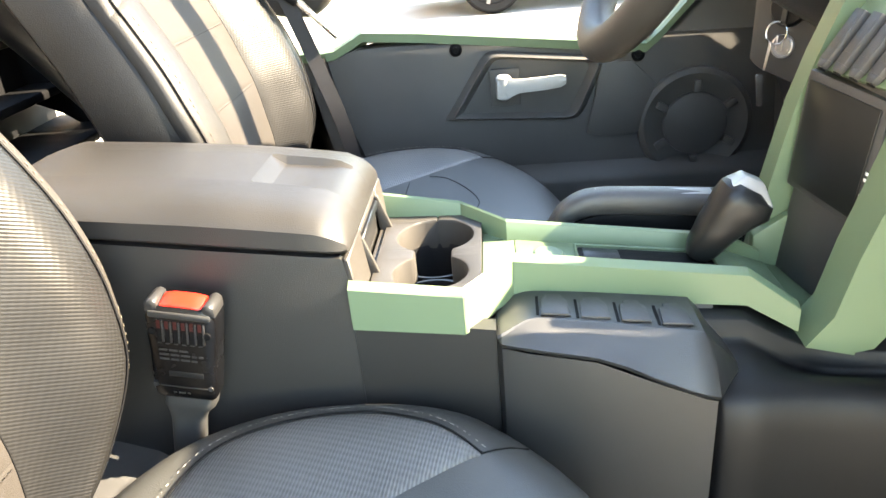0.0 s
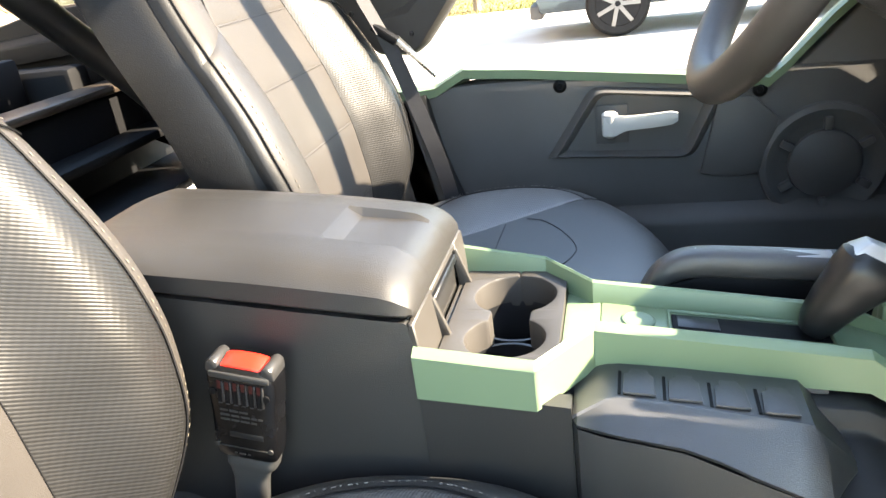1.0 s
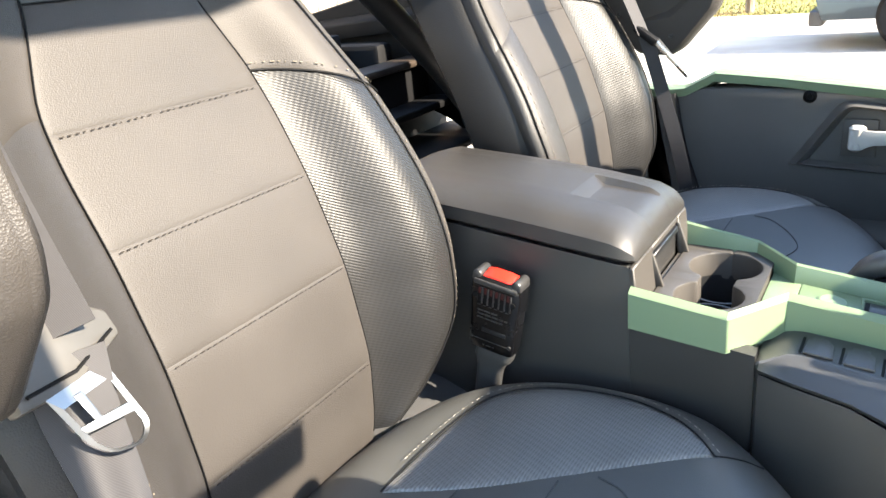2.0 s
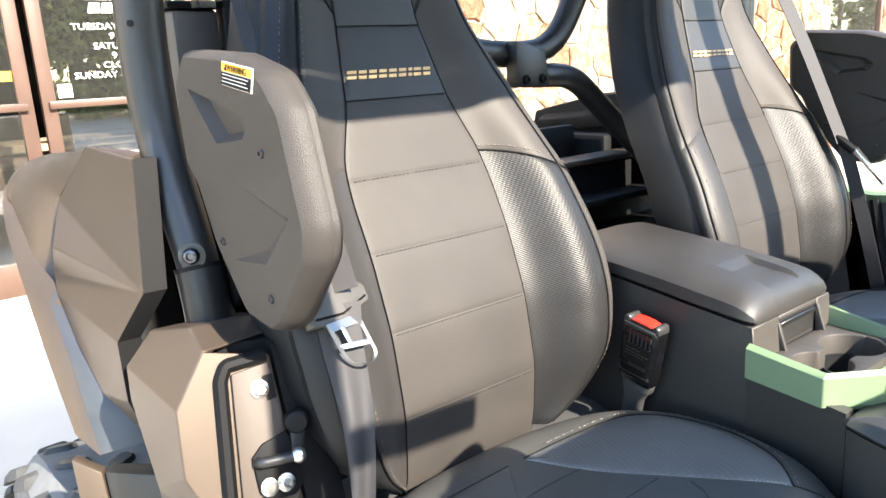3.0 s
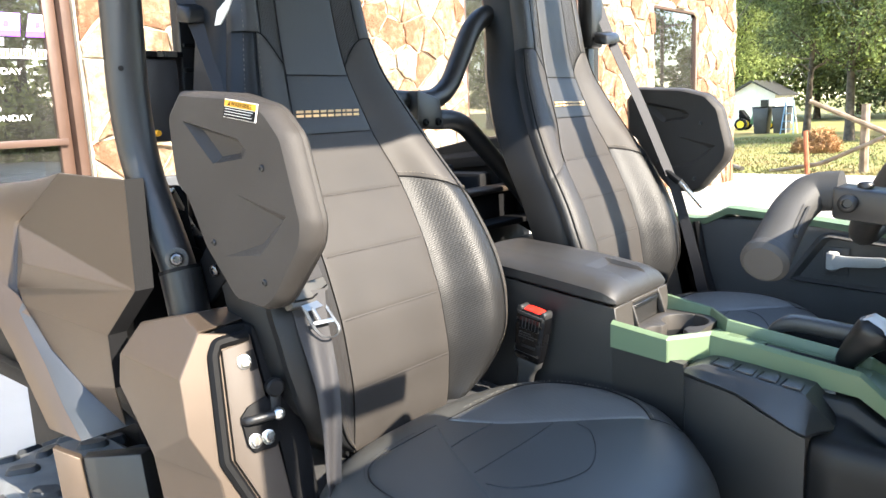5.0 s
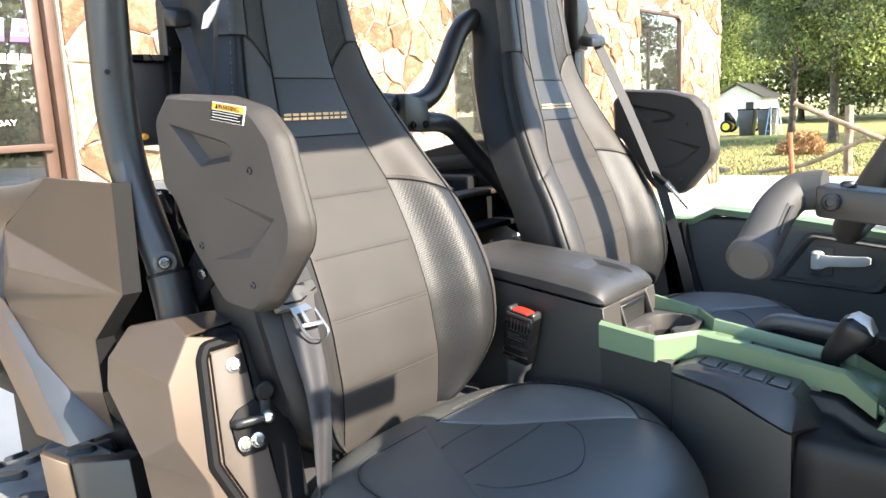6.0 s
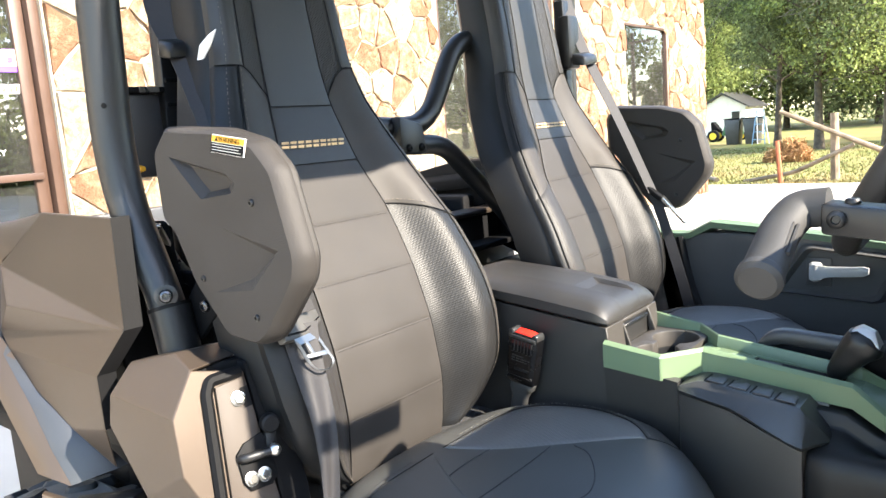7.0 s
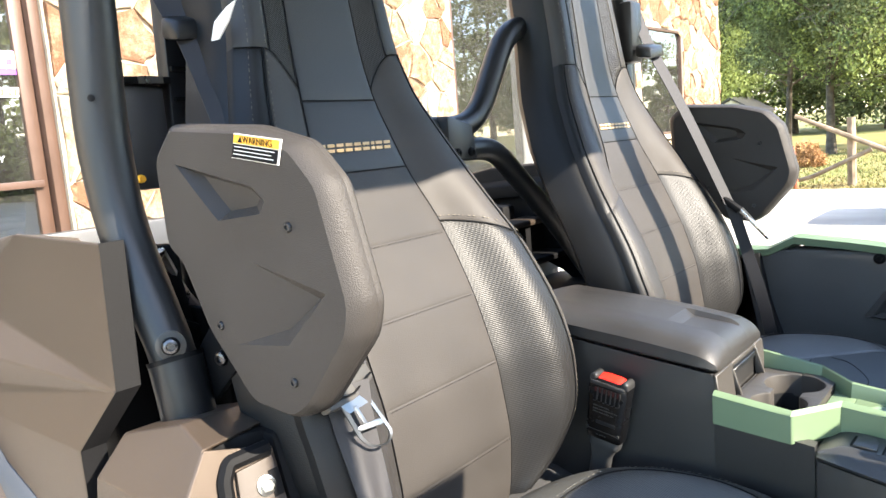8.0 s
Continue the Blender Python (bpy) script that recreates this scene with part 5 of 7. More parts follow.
# ---- seat belt buckles ----
def buckle(x, y, z, sgn, label):
    """Buckle on its stalk; x, y, z: middle of its top; sgn 1: it faces -y."""
    b = thing("belt_buckle", (x - 0.02, y, z - 0.13), label, "buckle", "seat belt buckles")
    U, W, N = V(0.984, 0, -0.18), V(0.18, -sgn * 0.03, 0.983), V(0, -sgn, 0)
    at = lambda u, n, w: V(x, y, z) + U * u + N * n + W * w
    block = lambda u0, u1, n0, n1, w0, w1, bev=0.0: hull([at(u, n, w) for u in (u0, u1) for n in (n0, n1) for w in (w0, w1)], bev)
    rings = []
    for w, k, d in ((0.0, 0.90, 0.80), (-0.003, 0.97, 0.93), (-0.010, 1.03, 1.0), (-0.022, 1.03, 1.0), (-0.040, 0.98, 1.0), (-0.060, 0.96, 1.0), (-0.074, 0.955, 0.98), (-0.081, 0.93, 0.90), (-0.084, 0.88, 0.75)):
        rings.append([at(0.0265 * k * math.copysign(abs(math.cos(t)) ** 0.3, math.cos(t)), 0.0135 * d * math.copysign(abs(math.sin(t)) ** 0.4, math.sin(t)), w) for t in [2 * math.pi * (i + 0.5) / 32 for i in range(32)]])
    case = part("case", loft(rings), M_BUCKLE, b, "glossy black buckle case")
    part("button", hull([at(u, n, w) for u, e in ((-0.0160, 0), (-0.008, 0.0014), (0.008, 0.0014), (0.0160, 0)) for n, w in ((0.0098, -0.004), (0.0098, 0.0002 + e), (-0.004, 0.004 + e), (-0.009, 0.002 + e), (-0.009, -0.004))], 0.0012), M_RED, b, "red release button")
    for su in (-1, 1):
        part("button_frame", hull([at(su * u, n, w) for u, w in ((0.0166, -0.006), (0.0166, 0.0034), (0.0215, 0.0060), (0.0262, 0.003), (0.0272, -0.006)) for n in (-0.011, 0.0118)], 0.0022), M_FRAME_GREY, case, "dark grey rounded buckle shoulder")
        part("rivet", lathe([(0, 0.0030), (0.0010, 0.0030), (0.0012, 0.0018)], at(su * 0.0208, 0.0133, -0.0205), N, 12), M_BLACK, case)
        part("clip_mark", lathe([(0, 0.0022), (0.0010, 0.0020)], at(su * 0.0215, 0.0128, -0.0705), N, 10), M_FRAME_GREY, case)
    part("front_bar", block(-0.0235, 0.0235, 0.0110, 0.0142, -0.0085, -0.003, 0.0014), M_FRAME_GREY, case, "satin grey bar under the button")
    for i in range(6):
        u = -0.0155 + i * 0.0062
        part("slot", block(u - 0.0017, u + 0.0017, 0.0128, 0.0138, -0.0300, -0.0100, 0.0004), M_BLACK, case)
        part("slot_glow", block(u - 0.0014, u + 0.0014, 0.01382, 0.01400, -0.0175, -0.0105), M_DARK_RED, case, "dark red plastic seen in the slot")
        part("slot_rib", block(u + 0.0022, u + 0.0038, 0.0130, 0.0146, -0.0295, -0.0105, 0.0005), M_FRAME_GREY, case)
        part("slot_sill", block(u - 0.0016, u + 0.0016, 0.0130, 0.0140, -0.0310, -0.0302), M_FRAME_GREY, case)
    r = random.Random(5)
    for i, n in enumerate((3, 5, 4)):
        u = -0.0165
        for k in range(n):
            wd = r.uniform(0.004, 0.0075)
            part("moulded_bar", block(u, min(0.017, u + wd), 0.0130, 0.01385, -0.0375 - i * 0.0042, -0.0358 - i * 0.0042), M_FRAME_GREY, case)
            u += wd + 0.0012
            if u > 0.015:
                break
    part("moulded_plate", block(-0.0105, 0.0165, 0.0130, 0.0139, -0.0610, -0.0560, 0.0004), M_PLASTIC_SMOOTH, case)
    part("split_line", block(-0.0190, 0.0190, 0.0128, 0.0139, -0.0712, -0.0704), M_FRAME_GREY, case)
    for u0, u1 in ((-0.008, -0.006), (-0.004, 0.001), (0.003, 0.005)):
        part("moulded_bar", block(u0, u1, 0.0126, 0.0137, -0.0772, -0.0760), M_FRAME_GREY, case)
    rings = []
    for w, a, d, du in ((-0.082, 0.0185, 0.0085, 0.001), (-0.086, 0.0210, 0.0105, 0.001), (-0.096, 0.0205, 0.0105, 0.000), (-0.102, 0.0165, 0.0085, -0.002), (-0.112, 0.0140, 0.0075, -0.003), (-0.150, 0.0135, 0.0070, -0.004)):
        rings.append([at(du + a * math.copysign(abs(math.cos(t)) ** 0.5, math.cos(t)), -0.002 + d * math.copysign(abs(math.sin(t)) ** 0.5, math.sin(t)), w) for t in [2 * math.pi * (i + 0.5) / 20 for i in range(20)]])
    part("stalk", loft(rings), M_STALK, b, "grey buckle stalk cover")


M_BUCKLE = material("buckle_plastic", (0.0025, 0.0025, 0.003), 0.26, 0, 0.5, 0.1, 30, 0.1, 900)
M_FRAME_GREY = material("buckle_grey_plastic", (0.025, 0.0245, 0.0245), 0.32, 0, 0.6, 0.1, 30, 0.1, 900)
M_DARK_RED = material("dark_red_plastic", (0.035, 0.002, 0.002), 0.4, 0, 0.5, 0.1, 30)
M_STALK = material("stalk_plastic", (0.034, 0.034, 0.034), 0.5, 0, 0.4, 0.1, 20, 0.2, 900)
buckle(-0.2265, 0.4985, 1.0155, 1, "black seat belt buckle with a red button")
buckle(-0.2265, 0.7465, 1.012, -1, "black seat belt buckle beside the driver's seat")


# ---- shoulder bolsters ----
def bolster(y, sgn, label):
    """Padded side guard; sgn: the way from its outer face towards the seat."""
    b = thing("shoulder_bolster", (-0.29, y, 1.12), label, "side guard", "shoulder side guards")
    outline = [(-0.408, 1.369), (-0.297, 1.360), (-0.237, 1.344), (-0.207, 1.314), (-0.182, 1.222), (-0.188, 1.197), (-0.243, 1.133), (-0.266, 1.119), (-0.322, 1.124), (-0.380, 1.184), (-0.413, 1.246), (-0.436, 1.262), (-0.440, 1.342)]
    core = fillet([V(x, y, z) for x, z in outline + outline[:1]], 0.009, 3)[:-1]
    cen = sum((p for p in core), V(0, 0, 0)) / len(core)
    rings = []
    for d, kx, kz in ((0.0, 0.90, 0.95), (0.0022, 0.925, 0.968), (0.008, 0.968, 0.988), (0.014, 0.992, 0.998), (0.020, 1.0, 1.0), (0.0225, 0.996, 0.997), (0.024, 1.002, 1.002), (0.0275, 1.002, 1.002), (0.032, 0.97, 0.98)):
        rings.append([V(cen.x + (p.x - cen.x) * kx, p.y + sgn * d, cen.z + (p.z - cen.z) * kz) for p in core])
    outer = [(-0.396, 1.334), (-0.290, 1.312), (-0.276, 1.300), (-0.284, 1.290), (-0.341, 1.284), (-0.365, 1.305)]
    c2 = sum((V(a, 0, d) for a, d in outer), V(0, 0, 0)) / 6
    bm = loft(rings, caps=False)
    bm.verts.ensure_lookup_table()
    n = len(core)
    rim = [bm.verts[i] for i in range(n)]
    bm.faces.new([bm.verts[i] for i in range(len(bm.verts) - n, len(bm.verts))])
    lips = []
    for k, d in ((1.0, 0.0), (0.94, 0.002), (0.62, 0.010)):
        lips.append([bm.verts.new((c2.x + (a - c2.x) * k, y + sgn * d, c2.z + (z - c2.z) * k)) for a, z in outer])
    for p, q in zip(lips, lips[1:]):
        for i in range(6):
            bm.faces.new((p[i], p[(i + 1) % 6], q[(i + 1) % 6], q[i]))
    bm.faces.new(lips[-1])
    wedge = [bm.verts.new((a, y, z)) for a, z in ((-0.307, 1.252), (-0.215, 1.230), (-0.266, 1.184), (-0.335, 1.177))]
    deep = [bm.verts.new((a, y + sgn * 0.0075, z)) for a, z in ((-0.229, 1.2235), (-0.270, 1.196))]
    bm.faces.new((wedge[0], wedge[1], deep[0]))
    bm.faces.new((wedge[1], wedge[2], deep[1], deep[0]))
    bm.faces.new((wedge[2], wedge[3], deep[1]))
    bm.faces.new((wedge[0], deep[0], deep[1], wedge[3]))
    loops = [bm.edges.get((r[i], r[(i + 1) % len(r)])) or bm.edges.new((r[i], r[(i + 1) % len(r)])) for r in (rim, lips[0], wedge) for i in range(len(r))]
    bmesh.ops.triangle_fill(bm, use_beauty=True, edges=loops)
    body = part("pad", bm, M_LEATHER_PAD, b, "grained black moulded pad with a hollow arrow", 30)
    face = y - sgn * 0.0006
    for x, z in ((-0.25, 1.28), (-0.263, 1.154), (-0.355, 1.192)):
        part("screw", socket_bolt((x, face + sgn * 0.001, z), (0, -sgn, 0), 0.0040, 0.0028), M_STEEL_BLACK, body)
    arm = part("mount", hull([V(x, y + sgn * d, z) for d in (0.030, 0.040) for x, z in ((-0.40, 1.20), (-0.36, 1.16), (-0.43, 1.10), (-0.47, 1.13))], 0.004), M_BLACK, b, "black steel mounting arm")
    part("bolt", socket_bolt((-0.405, y + sgn * 0.030, 1.148), (0.3, -sgn, 0), 0.0075, 0.006), M_SATIN_BLACK, arm)
    return b


M_LEATHER_PAD = leather("grained_pad", (0.037, 0.033, 0.030), 0.5, 1000, 0.35, spec=0.2)
guard = bolster(0.022, 1, "grained black side guard with an orange warning label")
lab = part("warning_label", prism([V(-0.302, 0.0212, 1.355), V(-0.245, 0.0212, 1.3465), V(-0.252, 0.0212, 1.3275), V(-0.309, 0.0212, 1.336)], (0, -0.0012, 0)), M_LABEL_WHITE, guard, "orange and white warning label")


def on_label(u, v):
    a, b, c, d = V(-0.302, 0, 1.355), V(-0.245, 0, 1.3465), V(-0.309, 0, 1.336), V(-0.252, 0, 1.3275)
    p = (a * (1 - u) + b * u) * (1 - v) + (c * (1 - u) + d * u) * v
    return V(p.x, 0.0196, p.z)


part("warning_band", prism([on_label(0.02, 0.04), on_label(0.98, 0.04), on_label(0.98, 0.38), on_label(0.02, 0.38)], (0, -0.0005, 0)), M_LABEL_ORANGE, lab)
part("text_block", prism([on_label(0.02, 0.42), on_label(0.98, 0.42), on_label(0.98, 0.97), on_label(0.02, 0.97)], (0, -0.0005, 0)), M_INK, lab)
for k in range(3):
    v = 0.50 + 0.15 * k
    part("text_bar", prism([on_label(0.06, v), on_label(0.92 - 0.06 * (k % 2), v), on_label(0.92 - 0.06 * (k % 2), v + 0.032), on_label(0.06, v + 0.032)], (0, -0.0009, 0)), M_LABEL_WHITE, lab)
wm = Matrix.Translation(on_label(0.55, 0.33) + V(0, -0.0007, 0)) @ Matrix(((0.988, 0, 0.0, 0), (0, 0, 1, 0), (-0.15, 1, 0, 0), (0, 0, 0, 1)))
part("warning_word", lettering("WARNING", 0.0075, wm, 0.0004), M_INK, lab)
part("warning_mark", prism([on_label(0.12, 0.33), on_label(0.22, 0.33), on_label(0.17, 0.08)], (0, -0.0008, 0)), M_INK, lab)
bolster(1.2225, 1, "black side guard beside the driver's seat")


# ---- roll cage ----
cage = thing("roll_cage", (-0.46, 0.03, 1.08), "black powder-coated tubular steel roll cage", "roll cage")
for yy, sg in ((0.03, 1), (1.215, -1)):
    line = fillet([V(-0.440, yy, 1.10), V(-0.456, yy, 1.155), V(-0.520, yy, 1.275), V(-0.533, yy, 1.36), V(-0.528, yy + sg * 0.004, 1.55), V(-0.50, yy + sg * 0.02, 1.86)], 0.05)
    post = part("rear_post", tube(line, [0.0222 + 0.0033 * min(1, max(0, (p.z - 1.15) / 0.2)) for p in line], seg=24), M_STEEL_BLACK, cage)
    sock = part("socket", tube([V(-0.434, yy, 1.062), V(-0.444, yy, 1.115), V(-0.452, yy, 1.148)], 0.0262, 0.0, 20), M_PLASTIC_SMOOTH, cage)
    part("joint_ring", tube([V(-0.4512, yy, 1.1455), V(-0.4525, yy, 1.150)], 0.0268, 0.0, 20), M_BLACK, sock)
    if sg == 1:
        part("bolt", socket_bolt((-0.4330, yy - 0.0135, 1.166), (0.82, -0.55, 0.1), 0.0085, 0.007), M_SATIN_BLACK, post)
        part("washer", lathe([(0, 0.014), (0.002, 0.014), (0.0025, 0.011)], (-0.4350, yy - 0.0120, 1.166), (0.82, -0.55, 0.1), 20), M_STEEL_BLACK, post)
        part("hole", lathe([(0, 0.0035), (0.0012, 0.0035)], (-0.512, yy - 0.0155, 1.402), (0.82, -0.55, 0), 12), M_BLACK, post)
    if sg == 1:
        part("front_post", tube([V(1.05, yy, 1.0), V(0.76, yy + 0.05, 1.45), V(0.385, yy + 0.12, 1.86)], 0.0255, 0.1, 14), M_STEEL_BLACK, cage)
        part("roof_rail", tube([V(0.385, yy + 0.12, 1.86), V(-0.50, yy + 0.02, 1.86)], 0.0255, seg=12), M_STEEL_BLACK, cage)
    else:
        # unseen post and rail, routed to cast the dark stripe down the driver's seat
        part("front_post", tube([V(1.15, 1.12, 1.0), V(0.95, 1.062, 1.56), V(0.45, 1.030, 1.885)], 0.026, 0.1, 14), M_STEEL_BLACK, cage)
        part("roof_rail", tube([V(0.45, 1.030, 1.885), V(-0.18, 0.990, 1.885), V(-0.50, 1.195, 1.86)], 0.030, seg=12), M_STEEL_BLACK, cage)
part("cross_tube", tube([V(-0.585, 0.27, 1.415), V(-0.585, 0.36, 1.405), V(-0.575, 0.56, 1.353), V(-0.565, 0.70, 1.353), V(-0.555, 0.80, 1.525), V(-0.555, 0.96, 1.53), V(-0.555, 1.19, 1.53)], 0.0205, 0.06, 16), M_STEEL_BLACK, cage)
part("brace_tube", tube([V(-0.556, 0.645, 1.318), V(-0.556, 0.735, 1.315), V(-0.566, 0.95, 1.155), V(-0.60, 1.16, 1.0)], 0.0195, 0.06, 16), M_STEEL_BLACK, cage)
brk = part("bracket", hull([V(x, y, z) for x in (-0.562, -0.535) for y, z in ((0.588, 1.374), (0.654, 1.358), (0.664, 1.298), (0.588, 1.302))], 0.006), M_STEEL_BLACK, cage, "folded steel bracket with two bolts")
for y in (0.607, 0.643):
    part("bolt", socket_bolt((-0.5355, y, 1.313), (1, 0, 0), 0.0075, 0.006), M_BLACK, brk)
# unseen stub, added only to cast the shadow low on the passenger's backrest
part("shadow_stub", tube([V(0.69, 0.095, 1.635), V(0.66, 0.345, 1.601)], 0.017, seg=14), M_STEEL_BLACK, cage)
# unseen header and roof; edges and notch are set to lay shade on the seats
part("roof_header", tube([V(0.385, 0.15, 1.86), V(0.41, 0.92, 1.87)], 0.0255, seg=12), M_STEEL_BLACK, cage)
solo("roof", prism([V(-0.62, 0.06, 1.89), V(0.385, 0.06, 1.89), V(0.405, 0.91, 1.89), V(-0.18, 0.94, 1.89), V(-0.18, 1.19, 1.89), V(-0.62, 1.19, 1.89)], (0, 0, 0.025), 0.008), M_PLASTIC, "black plastic roof panel, unseen, outlined to shade the seats", "roof", base=(0, MID, 1.875))

# unseen panel and sill, added to keep light off the ground out of the footwell
solo("cowl_blocker", hull([V(x, yy, z) for yy in (-0.02, 0.03) for x, z in ((0.52, 1.02), (0.62, 1.19), (0.95, 1.19), (0.95, 0.45), (0.52, 0.45))], 0.006), M_PLASTIC, "black plastic cowl side, unseen, added to block bounced light", "cowl panel", base=(0.7, 0, 0.45))
solo("sill_blocker", hull([V(x, yy, z) for x in (-0.36, 0.515) for yy, z in ((-0.04, 0.40), (-0.04, 0.52), (-0.02, 0.56), (0.03, 0.56), (0.05, 0.505), (0.05, 0.40))], 0.008), M_PLASTIC, "black plastic sill, unseen, added to block bounced light", "door sill", base=(0, 0, 0.40))

# belt hardware behind the passenger seat
pillar = thing("belt_pillar", (-0.60, 0.12, 0.95), "black belt pillar with retractor and height guide", "belt pillar")
part("upright", hull([V(x, y, z) for x in (-0.628, -0.603) for y, z in ((0.142, 0.95), (0.176, 0.95), (0.198, 1.62), (0.160, 1.62))], 0.004), M_PLASTIC_SMOOTH, pillar)
part("retractor", box((-0.66, 0.092, 1.306), (-0.606, 0.150, 1.425), 0.006), M_PLASTIC, pillar, "black retractor housing")
part("retractor_lid", box((-0.665, 0.086, 1.4255), (-0.60, 0.156, 1.434), 0.002), M_BLACK, pillar)
part("metal_clip", box((-0.601, 0.115, 1.426), (-0.598, 0.145, 1.434)), M_ZINC, pillar)
for k in range(5):
    part("rib", box((-0.604, 0.158, 1.30 + 0.035 * k), (-0.599, 0.178, 1.306 + 0.035 * k), 0.001), M_BLACK, pillar)
part("lower_box", box((-0.64, 0.085, 1.02), (-0.60, 0.14, 1.2345), 0.006), M_BLACK, pillar)
part("yellow_plug", lathe([(0, 0.005), (0.006, 0.004)], (-0.606, 0.105, 1.319), (1, 0, 0), 12), M_LABEL_ORANGE, pillar)


M_GRIP = material("warm_grey_plastic", (0.058, 0.055, 0.051), 0.5, 0, 0.4, 0.08, 20)


def belt(points, side, wide, narrow, label, guide):
    b = thing("seat_belt", points[-1], label, "seat belt", "seat belts")
    path = smooth_path(points, 8)
    part("webbing", ribbon(path, side, wide, 0.0016, (1.0, narrow / wide)), M_WEB, b, "dark woven webbing")
    g = Vector(guide)
    part("guide", hull([g + V(*d) for d in ((-0.02, -0.034, -0.012), (-0.02, 0.034, -0.004), (0.014, -0.034, -0.018), (0.014, 0.034, -0.010), (-0.02, -0.032, 0.014), (-0.02, 0.032, 0.020), (0.012, -0.030, 0.004), (0.012, 0.032, 0.012))], 0.006), M_PLASTIC_SMOOTH, b, "black belt height guide")
    return b, points[-1], b


pb, q, tp = belt([V(-0.592, 0.158, 1.66), V(-0.575, 0.152, 1.54), V(-0.532, 0.154, 1.468), V(-0.480, 0.142, 1.398), V(-0.426, 0.128, 1.325), V(-0.34, 0.107, 1.21), V(-0.292, 0.10, 1.135)],
           (0.6, 0.75, -0.1), 0.046, 0.046, "dark blue-grey seat belt with a steel tongue, hanging down", (-0.543, 0.160, 1.481))
low = smooth_path([V(-0.288, 0.099, 1.125), V(-0.276, 0.094, 1.09), V(-0.262, 0.092, 1.05), V(-0.249, 0.088, 1.015), V(-0.240, 0.082, 0.968), V(-0.237, 0.076, 0.911), V(-0.238, 0.076, 0.84)], 6)
rings = []
for i, p in enumerate(low):
    f = i / (len(low) - 1)
    w = 0.048 + (0.018 - 0.048) * min(1, f * 1.1)
    r = []
    for k in range(9):
        a = k / 8 - 0.5
        fold = math.sin(k * 0.75 + f * 2.5 - 1.2) * 0.004 * min(1, f * 2.2)
        r.append(p + V(0.28, 0.92, 0) * (a * w) + V(0.92, -0.28, 0.25) * fold)
    rings.append(r + [q - V(0.9, -0.3, 0.25) * 0.0016 for q in r[::-1]])
part("webbing", loft(rings), M_WEB, pb, "folded pale-lit lower webbing", 60)
gr = [V(-0.273, 0.058, 1.113), V(-0.285, 0.098, 1.107), V(-0.299, 0.137, 1.117), V(-0.309, 0.137, 1.131), V(-0.313, 0.115, 1.146), V(-0.305, 0.085, 1.148), V(-0.288, 0.062, 1.132)]
tp = part("latch_stop", prism([p + V(0.007, 0.002, 0.003) for p in gr], (-0.011, -0.003, -0.006), 0.003), M_GRIP, pb, "grey plastic belt tongue grip")
part("grip_line", tube([p + V(0.0085, 0.0025, 0.007) for p in (gr[0] + V(-0.005, 0.006, 0.002), gr[1] + V(-0.004, 0, 0.003), gr[2] + V(0.001, -0.008, 0.002))], 0.0012, seg=6), M_BLACK, tp)
tongue = [V(-0.279, 0.076, 1.114), V(-0.270, 0.086, 1.082), V(-0.266, 0.096, 1.071), V(-0.259, 0.112, 1.070), V(-0.260, 0.119, 1.080), V(-0.291, 0.119, 1.112)]
tf = fillet([p + V(0.006, 0, 0) for p in tongue], 0.006, 3)
tc = sum((p for p in tf), V(0, 0, 0)) / len(tf)
nrm = V(0.92, -0.28, 0.25)
inner = [tc + (p - tc) * 0.78 + V(0.001, 0, -0.0005) for p in tf]
part("tongue", loft([[p + nrm * 0.0012 for p in tf], [p + nrm * 0.0016 for p in inner], [p - nrm * 0.0012 for p in inner], [p - nrm * 0.0012 for p in tf], [p + nrm * 0.0012 for p in tf]], caps=False), M_TONGUE, tp, "bright steel belt tongue")
cut = lambda f, g: inner[0].lerp(inner[3], f).lerp(inner[-1].lerp(inner[-4], f), g)
part("tongue_bar", prism([cut(0.50, -0.05), cut(0.50, 1.05), cut(0.68, 1.05), cut(0.68, -0.05)], nrm * 0.002, 0.0004), M_TONGUE, tp)
part("tongue_bar", prism([cut(-0.1, 0.28), cut(-0.1, 0.45), cut(0.52, 0.45), cut(0.52, 0.28)], nrm * 0.002, 0.0004), M_TONGUE, tp)
part("white_tag", prism([V(-0.435, 0.135, 1.490), V(-0.450, 0.135, 1.486), V(-0.473, 0.135, 1.475), V(-0.482, 0.135, 1.457), V(-0.469, 0.135, 1.457), V(-0.450, 0.135, 1.472)], (0.0, 0.002, 0)), M_LABEL_WHITE, pb, "white plastic tag on the belt guide")
db, q, tp = belt([V(-0.508, 1.17, 1.66), V(-0.465, 1.15, 1.55), V(-0.43, 1.142, 1.475), V(-0.362, 1.142, 1.338), V(-0.286, 1.142, 1.169)],
           (0.35, 0.92, 0.12), 0.032, 0.026, "pale-lit seat belt across the driver's seat edge", (-0.425, 1.12, 1.478))
part("webbing", ribbon(smooth_path([V(-0.282, 1.142, 1.165), V(-0.255, 1.142, 1.08), V(-0.225, 1.14, 0.98), V(-0.215, 1.17, 0.88), V(-0.22, 1.18, 0.82)], 6), (0.9, 0.2, 0.2), 0.022), M_WEB, db, "dark woven webbing")
tp = part("latch_stop", hull([q + V(*d) for d in ((-0.016, -0.01, 0.006), (0.018, -0.01, -0.02), (-0.008, -0.01, 0.014), (0.026, -0.01, -0.010), (-0.016, 0.008, 0.006), (0.018, 0.008, -0.02), (-0.008, 0.008, 0.014), (0.026, 0.008, -0.010))], 0.003), M_BLACK, db, "black belt tongue grip")
